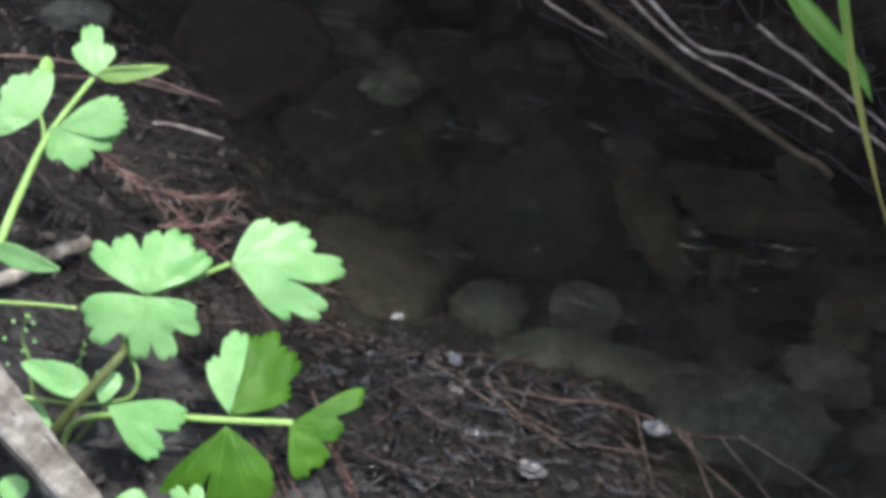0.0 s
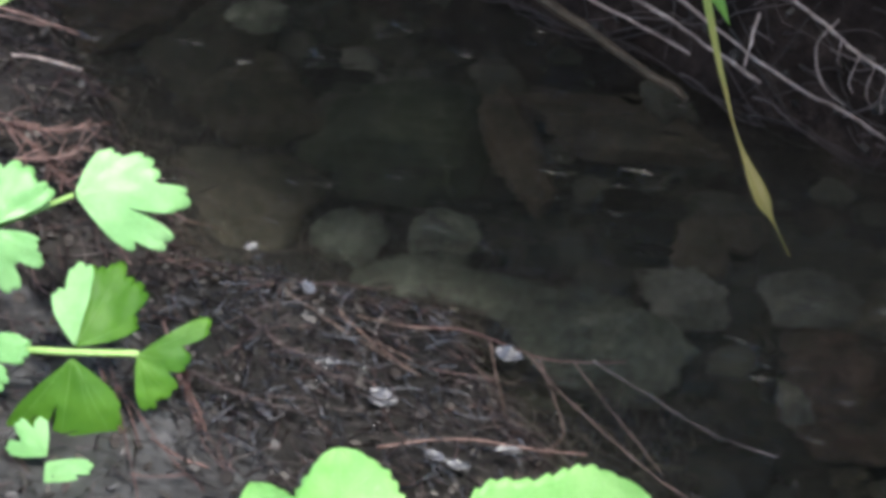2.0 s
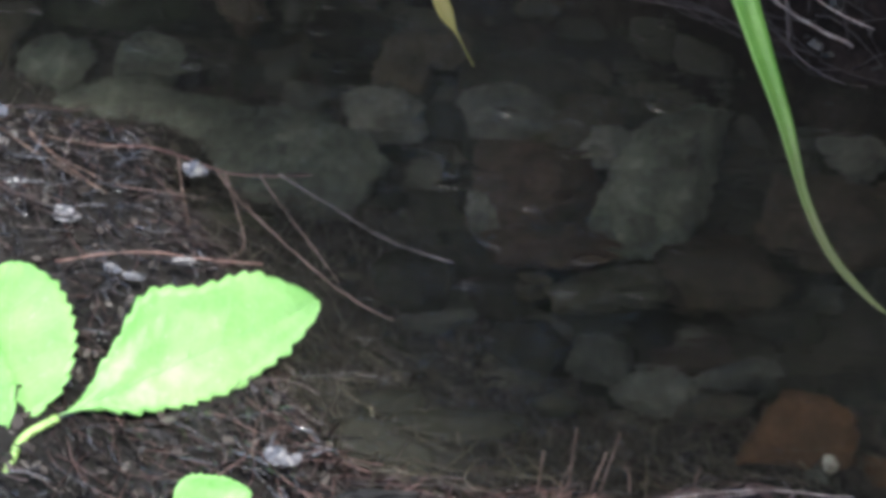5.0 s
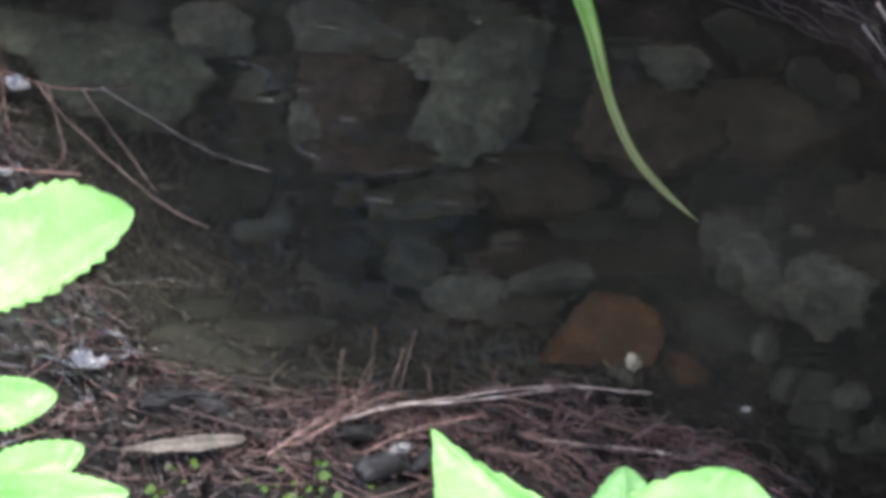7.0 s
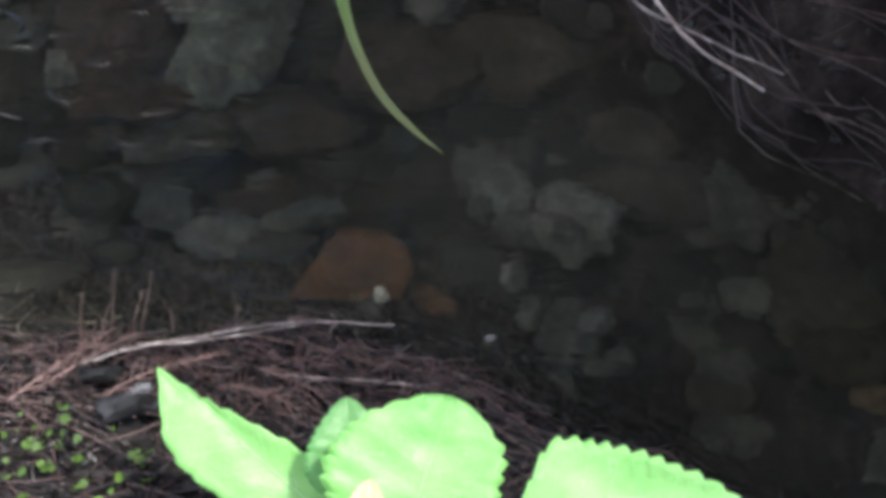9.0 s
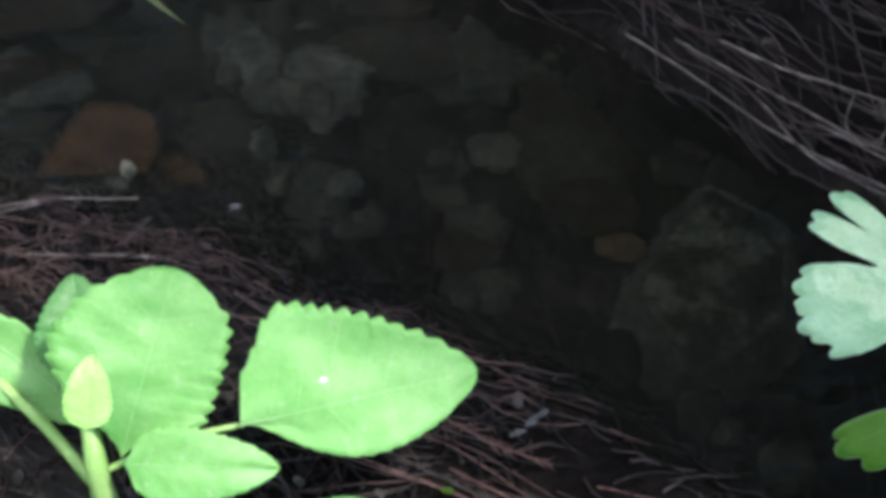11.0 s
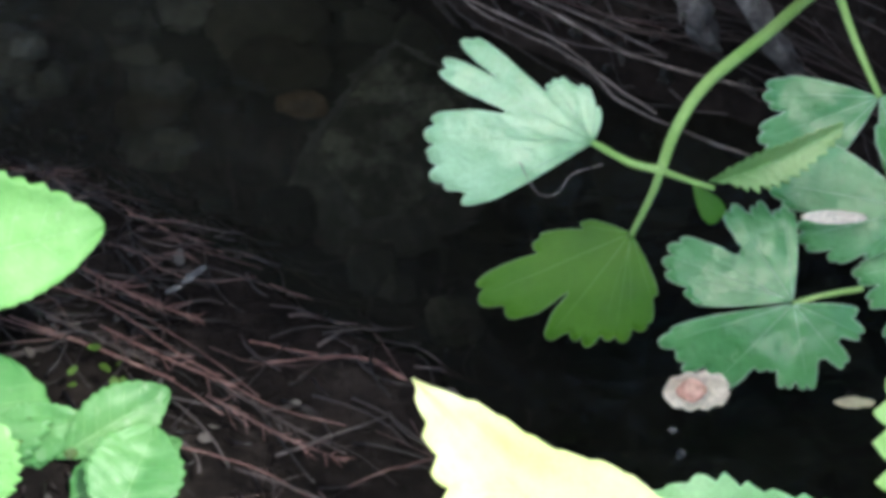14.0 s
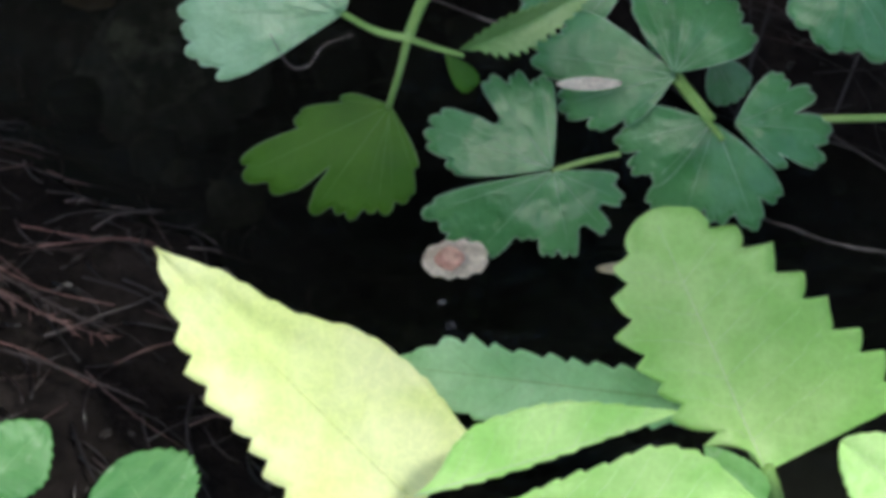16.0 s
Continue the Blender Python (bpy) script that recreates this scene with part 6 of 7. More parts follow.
twig("branched_twig", "red-brown branching twig lying over the water", "twig", "twigs on the near bank", [(-0.2550, 0.8700, 0.0130), (-0.2420, 0.8690, 0.0140), (-0.2290, 0.8700, 0.0130), (-0.2120, 0.8650, 0.0120), (-0.1950, 0.8610, 0.0090), (-0.1790, 0.8630, 0.0070), (-0.1620, 0.8670, 0.0050)], 0.00092, 0.00074, PINKISH)
twig("twig", "brown twig drooping into the water", "twig", "twigs on the near bank", [(-0.2020, 0.8630, 0.0100), (-0.1900, 0.8470, 0.0080), (-0.1760, 0.8330, 0.0060), (-0.1590, 0.8150, 0.0050), (-0.1360, 0.7950, 0.0040), (-0.1210, 0.7870, 0.0030)], 0.00092, 0.00055, TWIG)
twig("twig", "thin brown twig drooping into the water", "twig", "twigs on the near bank", [(-0.2180, 0.8690, 0.0100), (-0.2140, 0.8530, 0.0080), (-0.2080, 0.8320, 0.0050)], 0.00064, 0.00037, TWIG)
twig("twig", "thin brown twig drooping into the water", "twig", "twigs on the near bank", [(-0.1970, 0.8600, 0.0100), (-0.1890, 0.8390, 0.0080), (-0.1840, 0.8210, 0.0060), (-0.1920, 0.8100, 0.0060)], 0.00064, 0.00037, TWIG)
twig("twig", "thin brown twig drooping into the water", "twig", "twigs on the near bank", [(-0.1830, 0.8620, 0.0080), (-0.1700, 0.8430, 0.0060), (-0.1560, 0.8230, 0.0050), (-0.1440, 0.8050, 0.0040)], 0.00064, 0.00046, TWIG)
twig("twig", "thin pale twig reaching over the water", "twig", "twigs on the near bank", [(-0.1750, 0.8640, 0.0070), (-0.1500, 0.8460, 0.0060), (-0.1360, 0.8360, 0.0050), (-0.1210, 0.8280, 0.0040), (-0.1000, 0.8190, 0.0050)], 0.00085, 0.00050, ROOT_DIM)
twig("twig", "thin brown twig on litter", "twig", "twigs on the near bank", [(-0.3030, 0.8840, 0.0140), (-0.2740, 0.8620, 0.0130), (-0.2430, 0.8440, 0.0100)], 0.00065, 0.00047, TWIG)
twig("twig", "thin brown twig on litter", "twig", "twigs on the near bank", [(-0.2830, 0.8750, 0.0140), (-0.2670, 0.8620, 0.0130), (-0.2460, 0.8500, 0.0120)], 0.00065, 0.00046, TWIG)
twig("twig", "thin brown twig on litter", "twig", "twigs on the near bank", [(-0.2730, 0.8730, 0.0140), (-0.2560, 0.8690, 0.0140), (-0.2420, 0.8680, 0.0140)], 0.00055, 0.00046, TWIG)
twig("twig", "pinkish bare twig on the litter", "twig", "twigs on the near bank", [(-0.2540, 0.7960, 0.0160), (-0.2240, 0.8040, 0.0160), (-0.1980, 0.8040, 0.0140), (-0.1740, 0.8070, 0.0100)], 0.00076, 0.00054, NEEDLE)
twig("twig", "pinkish bare twig on the litter", "twig", "twigs on the near bank", [(-0.3420, 0.8320, 0.0200), (-0.3290, 0.8070, 0.0200), (-0.3120, 0.7810, 0.0200), (-0.3050, 0.7720, 0.0200)], 0.00090, 0.00067, NEEDLE)
twig("twig", "pinkish bare twig on the litter", "twig", "twigs on the near bank", [(-0.3600, 0.8170, 0.0200), (-0.3480, 0.7930, 0.0200), (-0.3360, 0.7570, 0.0200)], 0.00078, 0.00067, NEEDLE)
twig("twig", "pinkish bare twig on the litter", "twig", "twigs on the near bank", [(-0.3400, 0.7870, 0.0200), (-0.3270, 0.7780, 0.0200), (-0.3150, 0.7740, 0.0200)], 0.00076, 0.00065, NEEDLE)
twig("twig", "pinkish bare twig on the litter", "twig", "twigs on the near bank", [(-0.5410, 1.0580, 0.0300), (-0.4990, 1.0570, 0.0300), (-0.4610, 1.0550, 0.0250), (-0.4270, 1.0470, 0.0200)], 0.00134, 0.00107, NEEDLE)
twig("twig", "pinkish bare twig on the litter", "twig", "twigs on the near bank", [(-0.5200, 1.0450, 0.0300), (-0.4770, 1.0460, 0.0300), (-0.4440, 1.0500, 0.0220)], 0.00106, 0.00080, NEEDLE)
twig("twig", "grey bare twig on the litter", "twig", "twigs on the near bank", [(-0.4550, 1.0280, 0.0200), (-0.4390, 1.0260, 0.0200), (-0.4210, 1.0220, 0.0180)], 0.00105, 0.00079, ROOT)
twig("twig", "red-brown twig on the litter", "twig", "twigs on the near bank", [(-0.4780, 0.9960, 0.0300), (-0.4520, 0.9740, 0.0280), (-0.4310, 0.9600, 0.0250), (-0.4100, 0.9400, 0.0220), (-0.3870, 0.9150, 0.0200), (-0.3700, 0.8890, 0.0180)], 0.00153, 0.00102, NEEDLE)
twig("twig", "red-brown twig under leaves", "twig", "twigs on the near bank", [(-0.3490, 0.8540, 0.0200), (-0.3380, 0.8290, 0.0200), (-0.3250, 0.7980, 0.0200)], 0.00092, 0.00069, NEEDLE)
twig("twig", "red-brown twig under leaves", "twig", "twigs on the near bank", [(-0.3420, 0.8280, 0.0200), (-0.3310, 0.8160, 0.0200), (-0.3180, 0.7890, 0.0200)], 0.00090, 0.00067, NEEDLE)
twig("twig", "red-brown twig under leaves", "twig", "twigs on the near bank", [(-0.3700, 0.8270, 0.0200), (-0.3580, 0.8030, 0.0200), (-0.3510, 0.7850, 0.0200)], 0.00090, 0.00067, NEEDLE)
twig("twig", "thin red-brown twig on the litter", "twig", "twigs on the near bank", [(-0.2800, 0.8730, 0.0160), (-0.2640, 0.8590, 0.0120), (-0.2470, 0.8470, 0.0100)], 0.00069, 0.00058, TWIG)
twig("stick", "pale bare stick reaching over the water", "stick", "sticks on the litter", [(-0.0580, 0.6730, 0.0200), (-0.0390, 0.6810, 0.0200), (-0.0190, 0.6900, 0.0160), (0.0010, 0.6970, 0.0140), (0.0210, 0.7020, 0.0120), (0.0530, 0.7040, 0.0080)], 0.00080, 0.00060, ROOT)
twig("stick", "pale bare stick reaching over the water", "stick", "sticks on the litter", [(-0.0390, 0.6820, 0.0200), (-0.0190, 0.6860, 0.0180), (0.0010, 0.6940, 0.0140), (0.0240, 0.7020, 0.0120)], 0.00081, 0.00061, ROOT)
twig("stick", "pale bare stick reaching over the water", "stick", "sticks on the litter", [(0.0060, 0.6740, 0.0140), (0.0300, 0.6740, 0.0120), (0.0520, 0.6740, 0.0100), (0.0740, 0.6730, 0.0070)], 0.00090, 0.00070, ROOT)
twig("stick", "brown bare stick reaching over the water", "stick", "sticks on the litter", [(-0.0010, 0.6940, 0.0140), (0.0220, 0.6910, 0.0100), (0.0460, 0.6850, 0.0070), (0.0720, 0.6800, 0.0040)], 0.00071, 0.00051, TWIG)
twig("stick", "brown bare stick reaching over the water", "stick", "sticks on the litter", [(0.0070, 0.6910, 0.0140), (0.0340, 0.6870, 0.0100), (0.0590, 0.6830, 0.0070)], 0.00071, 0.00051, TWIG)
twig("sprig", "short upright brown sprig at the edge", "sprig", "upright sprigs", [(-0.0380, 0.6890, 0.0200), (-0.0350, 0.6890, 0.0350), (-0.0320, 0.6900, 0.0500)], 0.00081, 0.00061, TWIG)
twig("sprig", "short upright brown sprig at the edge", "sprig", "upright sprigs", [(-0.0410, 0.6890, 0.0200), (-0.0390, 0.6890, 0.0300), (-0.0360, 0.6900, 0.0400)], 0.00081, 0.00061, TWIG)
twig("sprig", "short upright brown sprig at the edge", "sprig", "upright sprigs", [(-0.0490, 0.6900, 0.0180), (-0.0480, 0.6960, 0.0300), (-0.0470, 0.6990, 0.0420)], 0.00061, 0.00041, TWIG)
twig("sprig", "short upright brown sprig at the edge", "sprig", "upright sprigs", [(-0.0600, 0.6880, 0.0180), (-0.0590, 0.6890, 0.0300), (-0.0580, 0.6920, 0.0360)], 0.00061, 0.00041, TWIG)
twig("sprig", "short upright brown sprig at the edge", "sprig", "upright sprigs", [(-0.0530, 0.6870, 0.0180), (-0.0510, 0.6890, 0.0260), (-0.0480, 0.6890, 0.0340)], 0.00061, 0.00041, TWIG)
twig("sprig", "short upright brown sprig at the edge", "sprig", "upright sprigs", [(-0.0270, 0.6930, 0.0160), (-0.0280, 0.6960, 0.0220), (-0.0300, 0.6960, 0.0280)], 0.00061, 0.00041, TWIG)
twig("sprig", "short upright brown sprig at the edge", "sprig", "upright sprigs", [(-0.0050, 0.6970, 0.0140), (-0.0040, 0.6980, 0.0200), (-0.0030, 0.6980, 0.0250)], 0.00061, 0.00041, TWIG)
twig("sprig", "short upright brown sprig at the edge", "sprig", "upright sprigs", [(-0.1620, 0.6950, 0.0200), (-0.1610, 0.6970, 0.0300), (-0.1600, 0.6980, 0.0380)], 0.00062, 0.00041, TWIG)
twig("sprig", "tiny white-tipped sprig on a stick", "sprig", "upright sprigs", [(0.0320, 0.7020, 0.0120), (0.0300, 0.7000, 0.0100), (0.0290, 0.6990, 0.0060)], 0.00062, 0.00041, ROOT)
twig("twig", "pinkish twig on the litter", "twig", "twigs on the near bank", [(0.1290, 0.5720, 0.0200), (0.1580, 0.5560, 0.0200), (0.1830, 0.5410, 0.0200)], 0.00065, 0.00056, PINKISH)
twig("twig", "pinkish twig on the litter", "twig", "twigs on the near bank", [(0.1490, 0.5820, 0.0200), (0.1660, 0.5730, 0.0200), (0.1910, 0.5520, 0.0200), (0.2100, 0.5320, 0.0200)], 0.00066, 0.00057, PINKISH)
twig("twig", "pinkish twig on the litter", "twig", "twigs on the near bank", [(0.1680, 0.6170, 0.0140), (0.1770, 0.6140, 0.0140), (0.1880, 0.6140, 0.0120)], 0.00068, 0.00058, PINKISH)
twig("twig", "pinkish twig at the water's edge", "twig", "twigs on the near bank", [(0.2130, 0.5470, 0.0180), (0.2310, 0.5490, 0.0160), (0.2450, 0.5500, 0.0120), (0.2570, 0.5420, 0.0100)], 0.00074, 0.00055, PINKISH)
twig("twig", "pinkish twig on the litter", "twig", "twigs on the near bank", [(0.1380, 0.5870, 0.0180), (0.1620, 0.5740, 0.0180), (0.1880, 0.5500, 0.0180), (0.2130, 0.5300, 0.0180), (0.2370, 0.5200, 0.0180)], 0.00075, 0.00057, PINKISH)
twig("twig", "pinkish twig on the litter", "twig", "twigs on the near bank", [(0.1220, 0.5730, 0.0200), (0.1510, 0.5590, 0.0200), (0.1800, 0.5420, 0.0200), (0.1980, 0.5260, 0.0200)], 0.00074, 0.00056, PINKISH)
twig("twig", "pinkish twig on the litter", "twig", "twigs on the near bank", [(0.2070, 0.5580, 0.0160), (0.2290, 0.5520, 0.0140), (0.2470, 0.5500, 0.0120), (0.2580, 0.5420, 0.0100)], 0.00074, 0.00056, PINKISH)
twig("twig", "pinkish twig on the litter", "twig", "twigs on the near bank", [(0.1830, 0.5150, 0.0200), (0.2080, 0.5040, 0.0200), (0.2300, 0.4870, 0.0200)], 0.00071, 0.00053, PINKISH)
twig("twig", "pinkish twig on the litter", "twig", "twigs on the near bank", [(0.2360, 0.4950, 0.0200), (0.2480, 0.5000, 0.0200), (0.2630, 0.5060, 0.0160)], 0.00070, 0.00053, PINKISH)
twig("twig", "long pinkish dead twig lying on grey mud", "twig", TW, [(-0.3706, 0.8406, 0.0195), (-0.3620, 0.8193, 0.0215), (-0.3522, 0.7919, 0.0243), (-0.3363, 0.7476, 0.0280)], 0.00055, 0.00040, PINKISH)
twig("twig", "short pinkish twig lying on grey mud", "twig", TW, [(-0.3418, 0.7598, 0.0275), (-0.3330, 0.7605, 0.0267), (-0.3213, 0.7638, 0.0254)], 0.00050, 0.00040, PINKISH)
twig("twig", "thin pinkish twig slanting over the mud", "twig", TW, [(-0.3535, 0.8061, 0.0227), (-0.3392, 0.7854, 0.0246), (-0.3275, 0.7706, 0.0254), (-0.3125, 0.7555, 0.0252)], 0.00050, 0.00030, PINKISH)
twig("twig", "thin pinkish twig by the water", "twig", TW, [(-0.2825, 0.8791, 0.0122), (-0.2682, 0.8631, 0.0133), (-0.2500, 0.8462, 0.0134)], 0.00050, 0.00030, PINKISH)
twig("twig", "straight pinkish twig lying on the litter", "twig", TW, [(-0.3358, 0.8317, 0.0192), (-0.3249, 0.7986, 0.0225), (-0.3184, 0.7826, 0.0237), (-0.3078, 0.7695, 0.0238)], 0.00060, 0.00040, PINKISH)
split_stick("weathered_stick", "split grey weathered stick lying across the bank", [(-0.4850, 0.8200, 0.0600), (-0.4610, 0.7930, 0.0580), (-0.4350, 0.7670, 0.0550), (-0.4020, 0.7350, 0.0500), (-0.3706, 0.7037, 0.0460)], 0.0216, 0.0094)
twig("weathered_stick", "grey weathered stick lying on the bank", "stick", "", [(-0.5040, 0.8790, 0.0300), (-0.4890, 0.8940, 0.0300), (-0.4740, 0.9120, 0.0300), (-0.4600, 0.9270, 0.0280)], 0.00424, 0.00354, WOOD)
twig("thread", "fine white thread hanging under a leaf", "thread", "", [(0.2940, 0.5570, 0.0980), (0.2990, 0.5510, 0.0900), (0.3050, 0.5500, 0.0900), (0.3100, 0.5530, 0.0950), (0.3190, 0.5520, 0.1000)], 0.00024, 0.00019, ROOT)


def conifer_spray(points, radius, reach, material):
    """A dead conifer spray: a twig with short scaly side shoots on both sides."""
    s = seed_next()
    rng = random.Random(s)
    line = smooth_line(points, 12)
    ob = thing("conifer_spray", points[0], "dead red-brown conifer spray lying in the litter", "twig", "conifer sprays")
    bm = bmesh.new()
    sweep(bm, line, radius, radius * 0.5, 6, 0.3, s)
    link("twig", bm, material, ob)
    n = len(line)
    for i in range(2, n - 1):
        d = (line[i + 1] - line[i - 1]).normalized()
        for side in (-1, 1):
            if rng.random() < 0.38:
                continue
            out = d.cross(Vector((0, 0, 1))).normalized() * side
            way = (d * rng.uniform(0.3, 1.4) + out * rng.uniform(0.2, 1.0) + Vector((0, 0, rng.uniform(-0.25, 0.6)))).normalized()
            length = reach * rng.uniform(0.25, 1.35) * (1 - 0.5 * i / n)
            sag = Vector((rng.uniform(-0.3, 0.3), rng.uniform(-0.3, 0.3), rng.uniform(-0.35, 0.1)))
            p = [line[i] + way * length * k / 4 + (d * 0.15 + sag) * length * (k / 4) ** 2 for k in range(5)]
            bm = bmesh.new()
            sweep(bm, p, radius * rng.uniform(0.4, 0.7), radius * 0.25, 4)
            link("shoot", bm, material, ob)
    return ob


conifer_spray([(-0.0820, 0.6550, 0.0200), (-0.0670, 0.6670, 0.0240), (-0.0510, 0.6810, 0.0260)], 0.00059, 0.0119, NEEDLE)
conifer_spray([(-0.0730, 0.6600, 0.0200), (-0.0560, 0.6690, 0.0260), (-0.0390, 0.6830, 0.0260)], 0.00060, 0.0119, NEEDLE)
conifer_spray([(-0.0490, 0.6580, 0.0200), (-0.0300, 0.6670, 0.0240), (-0.0060, 0.6790, 0.0200)], 0.00059, 0.0109, NEEDLE)
conifer_spray([(-0.0080, 0.6650, 0.0180), (0.0100, 0.6610, 0.0180), (0.0290, 0.6480, 0.0160)], 0.00060, 0.0119, NEEDLE)
conifer_spray([(0.0020, 0.6740, 0.0180), (0.0180, 0.6690, 0.0160), (0.0380, 0.6590, 0.0140)], 0.00060, 0.0100, NEEDLE)
conifer_spray([(-0.1190, 0.6760, 0.0200), (-0.1020, 0.6710, 0.0200), (-0.0810, 0.6640, 0.0200)], 0.00060, 0.0101, NEEDLE_DARK)
conifer_spray([(-0.4930, 1.0110, 0.0300), (-0.4580, 0.9770, 0.0300), (-0.4300, 0.9570, 0.0260), (-0.4050, 0.9310, 0.0240)], 0.00103, 0.0181, NEEDLE)
conifer_spray([(-0.4480, 0.9680, 0.0280), (-0.4230, 0.9610, 0.0300), (-0.4030, 0.9650, 0.0300)], 0.00100, 0.0150, NEEDLE)
conifer_spray([(-0.4330, 0.9440, 0.0260), (-0.4150, 0.9440, 0.0280), (-0.4010, 0.9510, 0.0300)], 0.00098, 0.0135, NEEDLE)
conifer_spray([(-0.5140, 0.9910, 0.0300), (-0.4880, 0.9640, 0.0300), (-0.4690, 0.9380, 0.0300)], 0.00102, 0.0153, NEEDLE_DARK)
conifer_spray([(0.1590, 0.5650, 0.0200), (0.1810, 0.5480, 0.0220), (0.2020, 0.5350, 0.0220)], 0.00056, 0.0083, PINKISH)
conifer_spray([(0.1310, 0.5790, 0.0200), (0.1570, 0.5590, 0.0220), (0.1770, 0.5460, 0.0220)], 0.00056, 0.0084, NEEDLE_DARK)
conifer_spray([(0.1950, 0.5400, 0.0200), (0.2160, 0.5210, 0.0220), (0.2360, 0.5060, 0.0220)], 0.00055, 0.0082, NEEDLE_DARK)
conifer_spray([(0.1930, 0.5340, 0.0200), (0.2160, 0.5150, 0.0220), (0.2360, 0.5030, 0.0220)], 0.00054, 0.0072, PINKISH)
conifer_spray([(0.2010, 0.5050, 0.0200), (0.2220, 0.4930, 0.0220), (0.2450, 0.4780, 0.0220)], 0.00053, 0.0080, NEEDLE_DARK)
conifer_spray([(0.1530, 0.5900, 0.0200), (0.1740, 0.5730, 0.0220), (0.1930, 0.5640, 0.0200)], 0.00057, 0.0076, PINKISH)
conifer_spray([(-0.3420, 0.8330, 0.0180), (-0.3110, 0.8150, 0.0200), (-0.2790, 0.8060, 0.0200)], 0.00090, 0.0101, NEEDLE_DARK)
conifer_spray([(-0.3180, 0.8660, 0.0160), (-0.2880, 0.8390, 0.0180), (-0.2640, 0.8260, 0.0180)], 0.00092, 0.0104, NEEDLE_DARK)


# ---- leaf litter pieces ----
def flat_piece(name, label, category, at, turn, length, width, material, curl=0.25, group="", ragged=0.25, peak=0.0):
    """A dead leaf or flake: a thin curled pointed sheet lying on the bank."""
    s = seed_next()
    rows = []
    for i in range(15):
        u = i / 14
        w = 0.5 * width * max(0.05, math.sin(math.pi * (0.04 + 0.92 * u)) ** 0.7) * (1 + ragged * noise.noise(Vector((u * 5, s, 0))))
        if peak:
            w = 0.5 * width * max(0.06, (u / peak) ** 0.8 if u < peak else ((1 - u) / (1 - peak)) ** 0.5) * (1 + ragged * noise.noise(Vector((u * 5, s, 0))))
        rows.append([(length * (u - 0.5), w * v, curl * width * v * v * 0.5 + 0.15 * width * noise.noise(Vector((u * 3, v, s)))) for v in (-1, -0.6, -0.2, 0.2, 0.6, 1)])
    return tagged(sheet(rows, 0.0004, name, material, None, pose(*at, *turn)), label, category, group)


flat_piece("dry_leaf", "narrow curled pale brown dead leaf on the litter", "leaf", (-0.1120, 0.6560, 0.0220), (25, 0, 10), 0.0462, 0.0064, DRY_LEAF, 0.5, "", 0.4, 0.62)
flat_piece("sunken_leaf", "orange-brown dead leaf lying under water", "leaf", (0.0343, 0.7481, -0.0150), (10, 0, 32), 0.0520, 0.0420, ORANGE_LEAF, 0.1, "", 0.2, 0.66)
flat_piece("sunken_leaf", "dull orange piece of dead leaf under water", "leaf", (0.0660, 0.7400, -0.0260), (12, 0, -30), 0.0240, 0.0120, ORANGE_LEAF, 0.1)
bloom = flat_piece("petal", "withered cream petal with a pink middle on a leaf", "petal", (0.3450, 0.5050, 0.0450), (40, 0, 0), 0.0204, 0.0131, PETAL, 0.35, "petals", 0.5)
heart = flat_piece("heart", "", "", (0.3430, 0.5030, 0.0480), (40, 0, 0), 0.0095, 0.0073, PINK, 0.3)
heart.parent = bloom
heart.matrix_parent_inverse = bloom.matrix_basis.inverted()
flat_piece("petal", "narrow cream petal resting on a leaf", "petal", (0.3920, 0.5460, 0.0750), (40, 0, -6), 0.0205, 0.0045, PETAL, 0.2, "petals")
flat_piece("petal", "narrow withered petal by the yellow leaf", "petal", (0.3970, 0.5070, 0.0300), (40, 0, -6), 0.0130, 0.0037, OLD_PETAL, 0.2, "petals")
FL = "wet flakes in the litter"


def flakes(rows):
    for place, turn, a, b in rows:
        flat_piece("flake", "small pale flake standing in for a wet glint", "flake", place, (20, 0, turn), a, b, GLINT_FLAKE, 0.2, FL, 0.6)


flakes((((-0.2090, 0.8590, 0.0120), -20, 0.012, 0.007), ((-0.2560, 0.8270, 0.0120), 0, 0.012, 0.006), ((-0.3220, 0.9070, 0.0180), 30, 0.006, 0.004), ((-0.2950, 0.8870, 0.0150), -50, 0.009, 0.005),
        ((-0.2810, 0.8460, 0.0120), 10, 0.010, 0.005), ((-0.2800, 0.8430, 0.0140), 10, 0.008, 0.005), ((-0.1530, 0.6970, 0.0200), -30, 0.013, 0.007), ((-0.1470, 0.6960, 0.0200), 60, 0.007, 0.004),
        ((0.1900, 0.5890, 0.0140), 38, 0.011, 0.0025), ((0.1830, 0.5830, 0.0140), 20, 0.006, 0.002)))
# the last two stand in for drops below the petal
flakes((((-0.2040, 0.8000, 0.0160), 5, 0.010, 0.004), ((-0.2310, 0.7940, 0.0160), -25, 0.009, 0.004), ((-0.2220, 0.7900, 0.0160), -10, 0.010, 0.004), ((-0.2570, 0.8280, 0.0140), -15, 0.010, 0.005),
        ((-0.2800, 0.8440, 0.0140), 20, 0.006, 0.004), ((-0.3010, 0.8120, 0.0160), -50, 0.012, 0.004), ((-0.0370, 0.6590, 0.0200), 40, 0.013, 0.006), ((0.0880, 0.7050, 0.0000), 0, 0.004, 0.003),
        ((0.3420, 0.5150, 0.0100), 0, 0.003, 0.002), ((0.3440, 0.5090, 0.0050), 60, 0.004, 0.003)))


